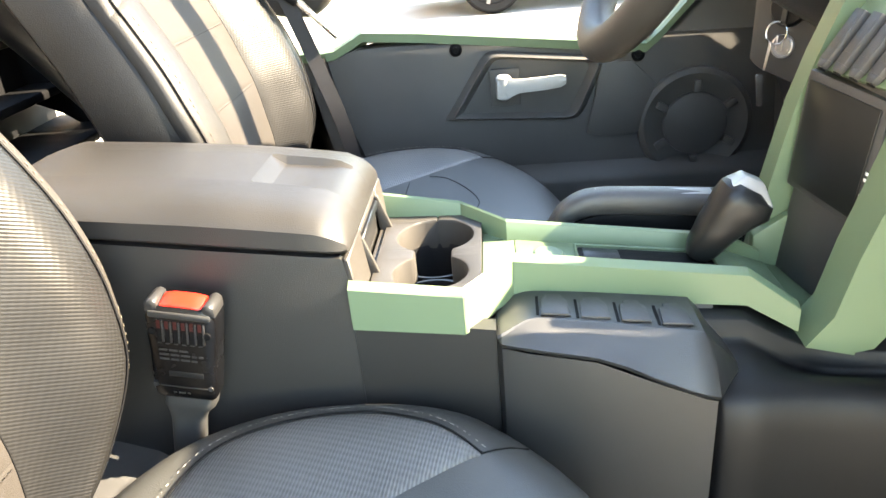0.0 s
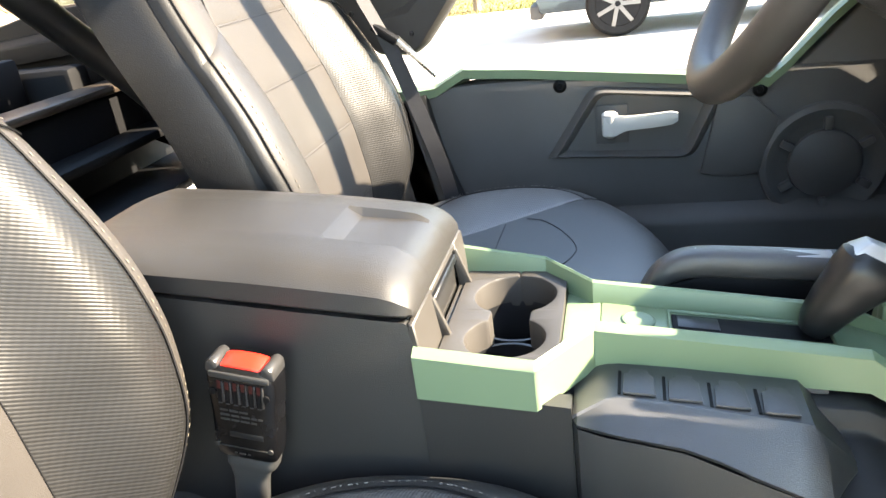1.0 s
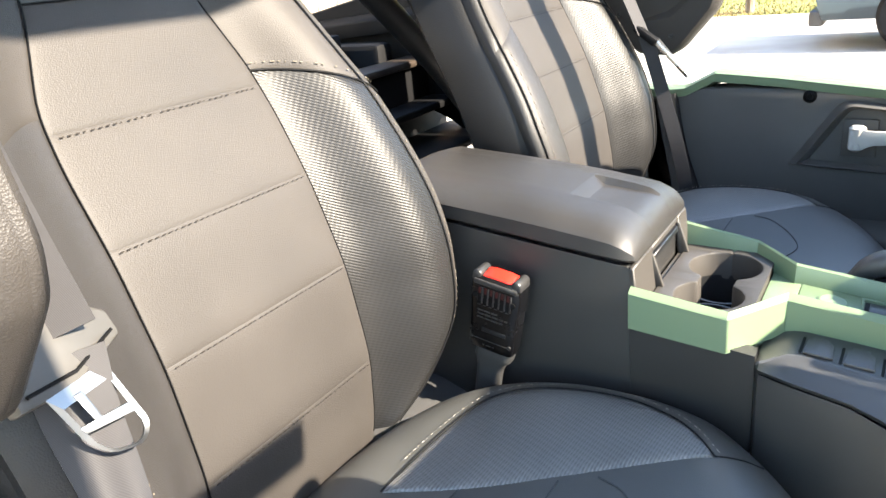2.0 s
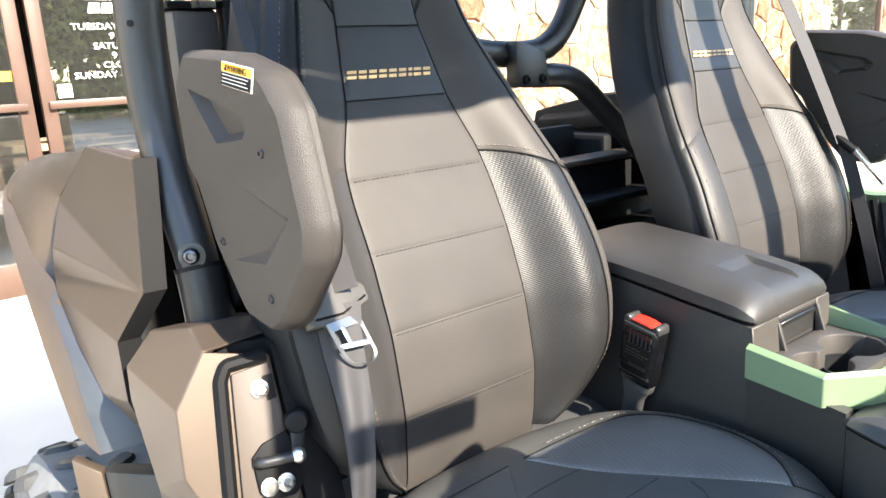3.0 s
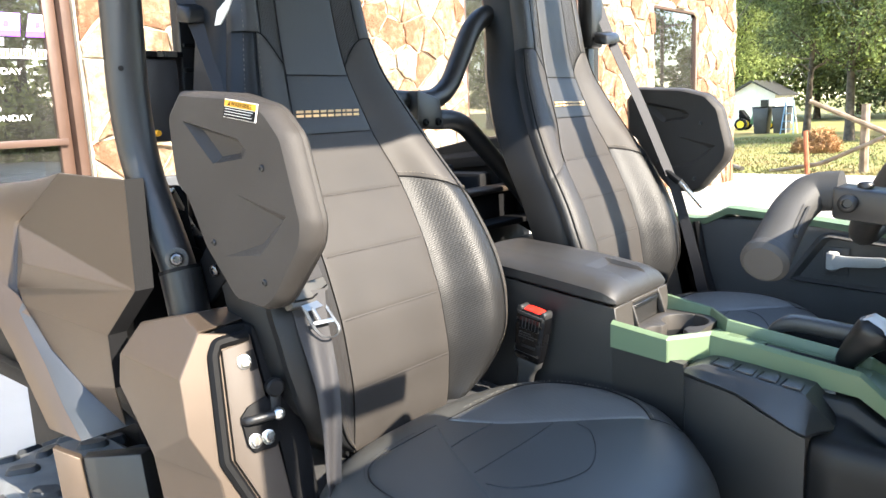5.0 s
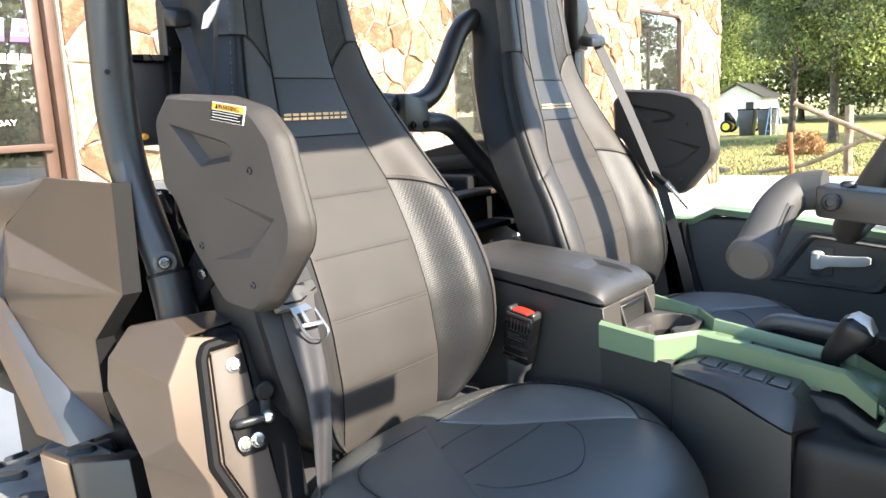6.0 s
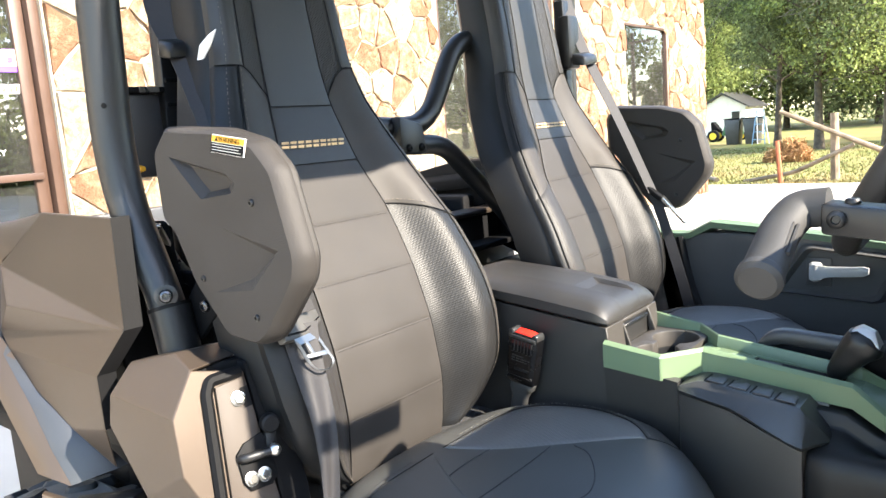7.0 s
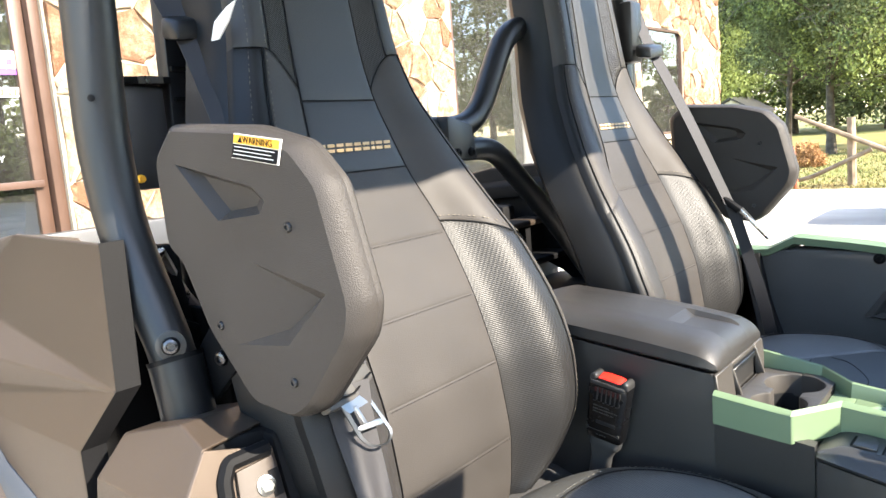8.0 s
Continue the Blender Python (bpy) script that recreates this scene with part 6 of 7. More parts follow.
part("tongue", hull([q + V(*d) for d in ((0.015, -0.004, -0.012), (0.022, -0.004, -0.008), (0.070, 0.0, -0.072), (0.074, 0.0, -0.068), (0.015, 0.012, -0.012), (0.022, 0.012, -0.008), (0.070, 0.010, -0.072), (0.074, 0.010, -0.068))], 0.001), M_ZINC, tp, "steel belt tongue")
dp = thing("belt_pillar", (-0.5, 1.16, 1.3), "black belt pillar behind the driver's seat", "belt pillar")
part("upright", hull([V(x, y, z) for x in (-0.51, -0.485) for y, z in ((1.15, 0.95), (1.18, 0.95), (1.16, 1.62), (1.13, 1.62))], 0.004), M_PLASTIC_SMOOTH, dp)
part("slider", box((-0.485, 1.10, 1.46), (-0.455, 1.15, 1.58), 0.006), M_PLASTIC_SMOOTH, dp)

# ---- rear quarter, cargo bed, wheel ----
def facets(verts, faces, thick, bevel=0.0):
    """A moulded panel of flat facets with thickness towards the inside."""
    bm = bmesh.new()
    vs = [bm.verts.new(v) for v in verts]
    for f in faces:
        bm.faces.new([vs[i] for i in f])
    bmesh.ops.recalc_face_normals(bm, faces=bm.faces[:])
    r = bmesh.ops.extrude_face_region(bm, geom=bm.faces[:])
    bmesh.ops.translate(bm, vec=Vector(thick), verts=[g for g in r["geom"] if isinstance(g, bmesh.types.BMVert)])
    bmesh.ops.recalc_face_normals(bm, faces=bm.faces[:])
    return round_edges(bm, bevel, 2, 12)


M_FLARE = material("satin_flare_plastic", (0.030, 0.033, 0.038), 0.45, 0, 0.5, 0.1, 6, 0.15, 1400)
quarter = thing("rear_fender", (-0.75, -0.03, 0.9), "faceted bronze rear fender with a dark satin inner flare", "fender")
fA, fB, fC, fC2, fD = V(-0.485, -0.012, 1.266), V(-0.676, -0.010, 1.271), V(-0.797, -0.029, 1.194), V(-0.712, -0.0605, 1.1485), V(-0.456, -0.030, 1.132)
fX, fE, fF, fG, fP = V(-0.760, -0.0562, 1.1065), V(-0.489, -0.055, 1.077), V(-0.490, -0.054, 1.008), V(-0.720, -0.064, 1.086), V(-0.752, -0.0675, 1.096)
fQ1, fQ2, fQ3 = V(-0.650, -0.064, 1.036), V(-0.560, -0.064, 1.000), V(-0.539, -0.024, 0.934)
fH, fT, fK0, fK1, fK2 = V(-0.90, -0.012, 1.246), V(-0.965, -0.012, 1.239), V(-0.990, -0.058, 1.188), V(-0.875, -0.066, 1.150), V(-0.762, -0.071, 1.103)
fS1, fS2, fS3, fR1 = V(-0.71, -0.0765, 1.080), V(-0.641, -0.078, 1.017), V(-0.600, -0.078, 0.965), V(-0.553, -0.080, 0.930)
fO0, fO1, fO2, fO3, fR3, fR2 = V(-1.001, -0.060, 1.202), V(-0.972, -0.072, 1.177), V(-0.918, -0.081, 1.147), V(-0.802, -0.090, 1.099), V(-0.701, -0.094, 1.032), V(-0.624, -0.089, 0.933)
part("panel", facets([fA, fB, fC, fC2, fD, fX, fG, fE, fF, fQ1, fQ2, fQ3], [(0, 1, 2, 4), (2, 3, 4), (3, 5, 4), (2, 5, 3), (5, 6, 7, 4), (6, 9, 10, 8, 7), (10, 11, 8)], (-0.010, 0.005, 0), 0.0018), M_BRONZE, quarter, "bronze metallic side panel", 7)
rows = [[fB, fB.lerp(fC, 0.35), fB.lerp(fC, 0.7), fC, fC.lerp(fX, 0.5), fX, fP],
        [V(-0.80, 0.003, 1.257), V(-0.825, -0.013, 1.250), V(-0.843, -0.026, 1.230), V(-0.852, -0.037, 1.204), V(-0.838, -0.052, 1.172), V(-0.824, -0.062, 1.142), V(-0.815, -0.0685, 1.124)],
        [V(-0.88, 0.002, 1.252), V(-0.902, -0.015, 1.244), V(-0.910, -0.031, 1.225), V(-0.910, -0.043, 1.204), V(-0.902, -0.055, 1.184), V(-0.890, -0.062, 1.167), V(-0.875, -0.066, 1.150)],
        [V(-0.95, 0.002, 1.246), V(-0.966, -0.018, 1.240), V(-0.974, -0.035, 1.226), V(-0.976, -0.046, 1.212), V(-0.974, -0.053, 1.200), V(-0.966, -0.058, 1.188), V(-0.953, -0.061, 1.176)],
        [V(-1.000, 0.010, 1.234), V(-1.006, -0.020, 1.230), V(-1.009, -0.036, 1.221), V(-1.009, -0.046, 1.211), V(-1.006, -0.052, 1.203), V(-1.001, -0.056, 1.196), V(-0.990, -0.058, 1.188)],
        [V(-1.012, 0.050, 1.215), V(-1.020, 0.030, 1.212), V(-1.024, 0.018, 1.205), V(-1.024, 0.010, 1.197), V(-1.020, 0.006, 1.190), V(-1.014, 0.004, 1.184), V(-1.000, 0.002, 1.176)]]
rows = [smooth_path(r, 3) for r in rows]
cols = [smooth_path([r[k] for r in rows], 4) for k in range(len(rows[0]))]
bm = loft([[c[k] for c in cols] for k in range(len(cols[0]))], caps=False, closed=False)
shell = bmesh.ops.extrude_face_region(bm, geom=bm.faces[:])
bmesh.ops.translate(bm, vec=V(0.004, 0.02, -0.006), verts=[g for g in shell["geom"] if isinstance(g, bmesh.types.BMVert)])
part("shoulder", bm, M_BRONZE, quarter, "rounded bronze shoulder of the fender", 70)
part("flare", facets([fK0, fK1, fK2, fS1, fS2, fS3, fR1, fO0, fO1, fO2, fO3, fR3, fR2], [(0, 7, 8), (0, 8, 9, 1), (1, 9, 10, 2), (2, 10, 3), (3, 10, 11, 4), (4, 11, 12, 5), (5, 12, 6)], (0.002, 0.012, 0), 0.0), M_BRONZE, quarter, "bronze flare strip over the wheel", 80)
part("inner_flare", facets([p + V(0.001, 0.0015, 0) for p in (fP, fS1, fS2, fS3, fR1, fQ3, fQ2, fQ1, fG)], [(0, 1, 7, 8), (1, 2, 7), (2, 3, 6, 7), (3, 4, 5, 6)], (-0.002, 0.014, 0), 0.0), M_FLARE, quarter, "dark satin inner flare", 80)
inn = V(0.001, 0.024, 0.0)
part("front_return", facets([fA, fD, fE, fF, fA + inn, fD + inn, fE + inn, fF + inn], [(0, 1, 5, 4), (1, 2, 6, 5), (2, 3, 7, 6)], (-0.006, 0.002, 0), 0.0), M_BLACK, quarter, "black return edge of the panel", 5)
part("inner_liner", hull([V(x, y, z) for x, y, z in ((-0.66, 0.012, 1.24), (-0.57, 0.02, 1.245), (-0.66, 0.115, 1.24), (-0.57, 0.115, 1.245), (-0.66, 0.012, 0.93), (-0.52, 0.0, 0.95), (-0.66, 0.115, 0.93), (-0.52, 0.115, 0.95), (-0.53, 0.0, 1.10), (-0.53, 0.115, 1.10))], 0.006), M_BLACK, quarter, "matt black liner behind the panel")
part("top_ledge", hull([fB + V(0, 0.012, -0.002), fH + V(0, 0.012, -0.002), fT + V(0, 0.012, -0.002), V(-1.30, 0.03, 1.185), V(-0.53, -0.004, 1.262), V(-0.66, 0.05, 1.258), V(-1.35, 0.10, 1.175), V(-0.66, 0.05, 1.23), V(-1.35, 0.10, 1.15), V(-1.30, 0.03, 1.15), V(-0.70, 0.01, 1.20)], 0.004), M_BRONZE, quarter, "bronze top of the fender")
for k in range(4):
    x0, zz = -0.80 - 0.065 * k, 1.248 - 0.0078 * k
    part("vent_slot", prism([V(x0, 0.0, zz), V(x0 - 0.035, 0.0, zz - 0.004), V(x0 - 0.045, 0.05, zz - 0.005), V(x0 - 0.01, 0.05, zz - 0.001)], (0, 0, 0.003)), M_BLACK, quarter)
part("mud_guard", hull([V(-0.561, -0.077, 0.903), V(-0.495, -0.03, 0.908), V(-0.53, -0.07, 0.66), V(-0.46, -0.03, 0.66), V(-0.585, -0.06, 0.90), V(-0.51, 0.0, 0.905), V(-0.55, -0.05, 0.66), V(-0.48, 0.0, 0.66)], 0.003), M_STEEL_BLACK, quarter, "dark mud guard")
part("mud_guard_edge", hull([V(-0.578, -0.106, 0.924), V(-0.562, -0.079, 0.903), V(-0.545, -0.104, 0.66), V(-0.531, -0.072, 0.66), V(-0.592, -0.096, 0.922), V(-0.578, -0.07, 0.902), V(-0.56, -0.096, 0.66), V(-0.548, -0.066, 0.66)], 0.002), M_BRONZE, quarter, "bronze mud guard edge")
part("inner_wall", box((-1.3, 0.118, 0.60), (-0.50, 0.128, 1.17), 0.003), M_BLACK, quarter)
part("frame_strut", tube([V(-0.50, 0.0, 0.955), V(-0.42, -0.012, 0.88), V(-0.40, 0.02, 0.70)], 0.014, 0.02, 10), M_STEEL_BLACK, quarter)

pil = thing("door_pillar", (-0.36, 0.0, 0.6), "faceted bronze door pillar cover with latch plate", "door pillar")


def front_at(y, z, proud=0.0):
    """A point on the slanting front face of the pillar."""
    return V((0.1535 * y - 0.2756 * z - 0.0255) / 0.949, y, z) + NX * proud


NX = V(0.949, -0.154, 0.276).normalized()
pa, pb_, pb2, pc, pl = front_at(-0.016, 1.093), front_at(-0.050, 1.047), front_at(-0.056, 0.987), front_at(-0.034, 0.929), front_at(-0.034, 0.62)
pL, pLL, pT1, pT2 = V(-0.458, -0.058, 1.060), V(-0.478, -0.054, 1.017), V(-0.452, -0.030, 1.094), V(-0.385, -0.012, 1.108)
pg, pg2 = V(-0.40, -0.060, 0.945), V(-0.36, -0.045, 0.62)
part("side_cover", facets([pa, pb_, pb2, pc, pl, pL, pLL, pT1, pT2, pg, pg2, V(-0.36, 0.07, 1.092), V(-0.40, 0.075, 1.098), V(-0.47, 0.06, 1.085)],
                          [(8, 0, 1), (8, 1, 5, 7), (5, 1, 9, 6), (1, 2, 9), (2, 3, 9), (9, 3, 4, 10), (0, 8, 12, 11), (8, 7, 13, 12)], (-0.006, 0.012, -0.004), 0.002), M_BRONZE, pil, "faceted bronze cover", 8)
part("front_cover", facets([pa, pb_, pb2, pc, pl, front_at(0.044, 1.078), front_at(0.044, 0.93), front_at(0.044, 0.62)], [(0, 1, 2, 3, 6, 5), (3, 4, 7, 6)], NX * -0.010, 0.0015), M_BRONZE, pil, "bronze front face of the cover", 8)
part("gasket", tube([front_at(0.039, 1.0785, 0.0005), front_at(0.001, 1.0765, 0.0005), front_at(-0.0065, 1.064, 0.0005), front_at(-0.0235, 0.948, 0.0005), front_at(-0.0055, 0.898, 0.0005), front_at(-0.0055, 0.62, 0.0005)], 0.0074, 0.004, 8), M_BLACK, pil, "black rubber door seal")
plate = part("latch_plate", prism([front_at(y, z) for y, z in ((0.004, 1.068), (0.039, 1.0715), (0.041, 1.05), (0.041, 0.66), (0.004, 0.66), (0.004, 0.90), (-0.013, 0.946))], NX * 0.005, 0.0012), M_PLATE, pil, "bronze latch plate")
part("bolt", bolt(front_at(0.026, 1.049, 0.005), NX, 0.0062, 0.006), M_ZINC, plate, "bright zinc bolt")
part("bolt_notch", prism([front_at(y, z, 0.005) for y, z in ((0.031, 1.060), (0.0405, 1.061), (0.0405, 1.038), (0.031, 1.037))], NX * 0.0008), M_BLACK, plate)
part("striker_plate", prism([front_at(y, z, 0.005) for y, z in ((0.004, 0.99), (0.016, 1.0), (0.040, 1.006), (0.046, 0.99), (0.046, 0.955), (0.036, 0.947), (0.010, 0.948), (0.004, 0.958))], NX * 0.004, 0.001), M_BLACK, plate, "black striker plate")
for y in (0.0135, 0.0295):
    part("bolt", bolt(front_at(y, 0.9605, 0.009), NX, 0.0060, 0.006), M_ZINC, plate, "bright zinc bolt")
part("striker", tube([front_at(0.008, 0.985, 0.006), front_at(0.010, 0.985, 0.016), front_at(0.042, 0.984, 0.022)], 0.0052, 0.006, 10), M_STEEL_BLACK, plate, "black striker pin")
part("striker_tip", lathe([(-0.004, 0.005), (0, 0.0076), (0.004, 0.0076), (0.008, 0.004)], front_at(0.042, 0.984, 0.022), V(0.2, 1, 0), 16), M_ZINC, plate, "bright striker ball")
part("stop_arm", hull([front_at(y, z, p) for y, z in ((0.040, 0.982), (0.052, 0.982), (0.046, 1.020), (0.062, 1.020)) for p in (0.004, 0.012)], 0.002), M_STEEL_BLACK, plate)
part("rubber_stop", lathe([(-0.006, 0.008), (0.0, 0.0115), (0.009, 0.0112), (0.011, 0.009)], front_at(0.052, 1.014, 0.008), V(0.95, -0.3, 0.05), 18), M_RUBBER, plate, "round black rubber stop")
part("inner_jamb", hull([V(x, y, z) for y in (0.046, 0.09) for x, z in ((-0.38, 1.09), (-0.335, 1.088), (-0.29, 0.93), (-0.245, 0.60), (-0.36, 0.60))], 0.006), M_BLACK, pil, "black inner jamb")
part("top_cap", hull([V(-0.47, 0.02, 1.085), V(-0.365, 0.0, 1.092), V(-0.47, 0.085, 1.08), V(-0.34, 0.07, 1.088), V(-0.47, 0.02, 1.06), V(-0.36, 0.0, 1.07), V(-0.47, 0.085, 1.05), V(-0.34, 0.07, 1.06)], 0.004), M_BLACK, pil)

# cargo bed behind the seats
bed = thing("cargo_bed", (-1.1, MID, 0.8), "black cargo bed with a bronze-lit rim behind the seats", "cargo bed")
part("front_wall", box((-0.80, 0.135, 0.50), (-0.77, 1.30, 1.115), 0.008), M_BLACK, bed)
part("front_rim", box((-0.82, 0.135, 1.1152), (-0.755, 1.30, 1.13), 0.006), M_BRONZE, bed, "bronze rim on the bed wall")
part("headboard", box((-0.935, 0.17, 1.10), (-0.91, 1.14, 1.188), 0.006), M_BLACK, bed, "black headboard of the bed")
for k in range(5):
    part("headboard_rib", box((-0.910, 0.26 + 0.18 * k, 1.115), (-0.898, 0.30 + 0.18 * k, 1.176), 0.004), M_PLASTIC_SMOOTH, bed)
part("shelf", box((-0.768, 0.14, 1.035), (-0.70, 1.30, 1.05), 0.004), M_BLACK, bed)
part("shelf", box((-0.768, 0.14, 0.965), (-0.63, 1.30, 0.98), 0.004), M_BLACK, bed)
part("engine_cover", box((-0.765, 0.135, 0.50), (-0.45, 1.14, 0.80), 0.02), M_BLACK, bed)
for y in (0.32, 0.62, 0.92):
    part("divider", box((-0.766, y, 0.82), (-0.64, y + 0.012, 0.964), 0.003), M_PLASTIC, bed)
for y0, y1 in ((0.135, 0.165), (1.145, 1.20)):
    part("side_wall", box((-1.9, y0, 0.80), (-0.825, y1, 1.165), 0.012), M_BLACK, bed)
    yr = y0 - 0.006 if y0 > 1 else y1 - 0.004
    for k in range(6):
        part("side_rib", box((-0.95 - 0.14 * k, yr, 0.88), (-0.92 - 0.14 * k, yr + 0.010, 1.12), 0.003), M_BLACK, bed)
part("tailgate", box((-1.93, 0.14, 0.80), (-1.9, 1.20, 1.165), 0.01), M_PLASTIC, bed)
part("bed_floor", box((-1.9, 0.115, 0.78), (-0.80, 1.145, 0.82), 0.01), M_BLACK, bed)
part("hose", tube(smooth_path([V(-0.56, 0.09, 1.24), V(-0.57, 0.13, 1.17), V(-0.55, 0.18, 1.12), V(-0.56, 0.2, 1.05)], 5), 0.006, seg=8), M_ZINC, bed)
part("linkage", tube([V(-0.55, 0.07, 1.17), V(-0.55, 0.14, 1.13), V(-0.57, 0.20, 1.10)], 0.009, 0.01, 8), M_BLACK, bed)
part("round_cap", lathe([(0, 0.014), (0.004, 0.016), (0.012, 0.014), (0.014, 0.008)], (-0.50, 0.06, 1.095), (1, -0.4, 0), 18), M_BLACK, bed)


far_quarter = thing("rear_fender", (-0.75, 1.29, 0.9), "bronze rear fender on the driver's side with a black liner", "fender")
outline = [(-0.50, 0.93), (-0.485, 1.10), (-0.50, 1.262), (-0.69, 1.264), (-0.92, 1.255), (-1.13, 1.215), (-1.16, 1.13), (-0.90, 1.08), (-0.72, 1.0), (-0.62, 0.93)]
part("panel", prism([V(x, 1.252, z) for x, z in outline], (0, 0.016, 0), 0.004), M_BRONZE, far_quarter, "bronze metallic side panel")
part("liner", prism([V(x, 1.232, z - 0.004) for x, z in outline], (0, 0.018, 0), 0.003), M_BLACK, far_quarter, "matt black liner behind the panel")
part("top", hull([V(x, y, z) for x, y, z in ((-0.52, 1.205, 1.235), (-0.52, 1.25, 1.258), (-1.10, 1.205, 1.19), (-1.10, 1.25, 1.213), (-0.52, 1.205, 1.20), (-1.10, 1.205, 1.16))], 0.004), M_BLACK, far_quarter)


def wheel(cx, y0, y1, cz, r, label):
    w = thing("wheel", (cx, (y0 + y1) / 2, cz - r), label, "wheel", "vehicle wheels")
    m, h = (y0 + y1) / 2, (y1 - y0) / 2
    tyre = part("tyre", lathe([(-h * 0.8, r * 0.55), (-h, r * 0.72), (-h * 0.96, r * 0.88), (-h * 0.7, r * 0.955), (h * 0.7, r * 0.955), (h * 0.96, r * 0.88), (h, r * 0.72), (h * 0.8, r * 0.55)], (cx, m, cz), (0, 1, 0), 56), M_TYRE, w, "dusty knobbly off-road tyre")
    part("rim", lathe([(-h * 0.78, r * 0.1), (-h * 0.7, r * 0.5), (-h * 0.82, r * 0.56), (h * 0.8, r * 0.56), (h * 0.5, r * 0.1)], (cx, m, cz), (0, 1, 0), 40), M_BLACK, w)
    for k in range(26):
        for row, (yo, half, tilt, ln) in enumerate(((-0.88, 0.021, 0.25, 0.012), (-0.46, 0.023, -0.6, 0.0115), (0.0, 0.022, 0.6, 0.0115), (0.46, 0.023, -0.6, 0.0115), (0.88, 0.021, -0.25, 0.012))):
            t = 2 * math.pi * (k + 0.5 * (row % 2)) / 26
            rad, tan = V(math.cos(t), 0, math.sin(t)), V(-math.sin(t), 0, math.cos(t))
            ctr = V(cx, m + yo * h, cz) + rad * (r * (0.9 if row in (0, 4) else 0.95))
            ax = (V(0, 1, 0) + tan * tilt).normalized()
            bx_ = ax.cross(rad).normalized()
            part("tread_lug", hull([ctr + ax * a * half * kk + bx_ * b * ln * kk + rad * hh for a, b in ((1, 0.45), (0.7, 1), (-0.7, 1), (-1, 0.45), (-1, -0.45), (-0.7, -1), (0.7, -1), (1, -0.45)) for hh, kk in ((-0.006, 1.2), (0.006, 1.0), (0.0095, 0.82))]), M_LUG, tyre)
    return w


wheel(-0.81, -0.135, 0.105, 0.455, 0.37, "dusty black off-road wheel under the rear fender")
wheel(-0.81, 1.15, 1.40, 0.455, 0.37, "dusty black off-road wheel under the far fender")


# ---- driver's door ----
def driver_door():
    y = 1.262
    d = thing("driver_door", (0.08, y, 0.62), "black moulded driver's door with sage green top trim", "door")
    part("panel", hull([V(x, yy, z) for yy in (y, y + 0.05) for x, z in ((-0.40, 1.05), (-0.26, 1.052), (-0.16, 1.062), (0.27, 1.022), (0.47, 1.05), (0.50, 0.62), (-0.36, 0.62))], 0.008), M_DOOR, d)
    top = [(-0.42, 1.068), (-0.27, 1.062), (-0.246, 1.064), (-0.196, 1.090), (-0.10, 1.082), (0.262, 1.040), (0.285, 1.06), (0.345, 1.125), (0.43, 1.20)]
    rings = []
    for x, z in top:
        deep = 0.05 if x < 0.27 else 0.024
        rings.append([V(x, y - 0.006, z - 0.018), V(x, y - 0.007, z - 0.004), V(x, y + 0.002, z), V(x, y + deep, z - 0.004), V(x, y + deep + 0.006, z - 0.012), V(x, y + deep, z - 0.03)])
    part("top_trim", loft(rings), M_GREEN, d, "sage green door sill trim", 20)
    part("front_quarter", hull([V(x, yy, z) for yy in (y + 0.002, y + 0.05) for x, z in ((0.27, 1.018), (0.44, 1.19), (0.95, 1.19), (0.95, 0.45), (0.30, 0.45))], 0.006), M_DOOR, d)
    # handle recess
    rec = [(-0.052, 0.937), (0.145, 0.926), (0.186, 1.015), (0.012, 1.034)]
    r0 = [V(a, y - 0.009, z) for a, z in rec]
    cen = sum(r0, V(0, 0, 0)) / 4
    rings = []
    for k, dy in ((1.16, 0.0095), (1.06, -0.004), (1.03, -0.006), (1.00, -0.004), (0.94, 0.004), (0.90, 0.0085)):
        rings.append([cen + (p - cen) * k + V(0, dy, 0) for p in fillet([*r0, r0[0]], 0.016, 4)[:-1]])
    part("recess_rim", loft(rings, caps=False), M_DOOR, d)
    part("recess_back", prism([cen + (p - cen) * 0.95 + V(0, 0.0085, 0) for p in r0], (0, 0.002, 0)), M_DOOR, d)
    h = part("handle", loft([[V(x, y - 0.026 + dy, z + c0 + dz) for dy, dz in ((-0.006, -w), (-0.009, 0), (-0.006, w), (0.004, w * 0.9), (0.004, -w * 0.9))] for x, c0, w, z in ((0.020, 0.0, 0.014, 0.983), (0.026, 0.0, 0.016, 0.984), (0.040, 0.0, 0.015, 0.985), (0.055, 0.002, 0.011, 0.985), (0.10, 0.004, 0.0105, 0.985), (0.122, 0.006, 0.010, 0.985), (0.131, 0.007, 0.006, 0.985))]), M_HANDLE, d, "pale grey inside door handle")
    part("pivot", lathe([(-0.021, 0.006), (-0.0165, 0.0125), (0.0165, 0.0125), (0.020, 0.008)], (0.030, y - 0.022, 0.985), (0, 0, 1), 16), M_HANDLE, h)
    part("handle_plate", box((0.008, y - 0.007, 0.950), (0.058, y - 0.003, 1.012), 0.002), M_DOOR, d)
    part("map_panel", prism([V(a, y - 0.001, z) for a, z in ((0.192, 1.013), (0.24, 1.010), (0.279, 0.973), (0.262, 0.92), (0.252, 0.888), (0.205, 0.884), (0.166, 0.893))], (0, -0.0065, 0), 0.0025), M_DOOR, d, "plain black speaker surround panel")
    sp = part("speaker_pod", lathe([(0, 0.095), (0.006, 0.093), (0.010, 0.085), (0.006, 0.072), (0.002, 0.066)], (0.346, y, 0.898), (0, -1, 0), 40), M_DOOR, d, "round black speaker pod with six clips")
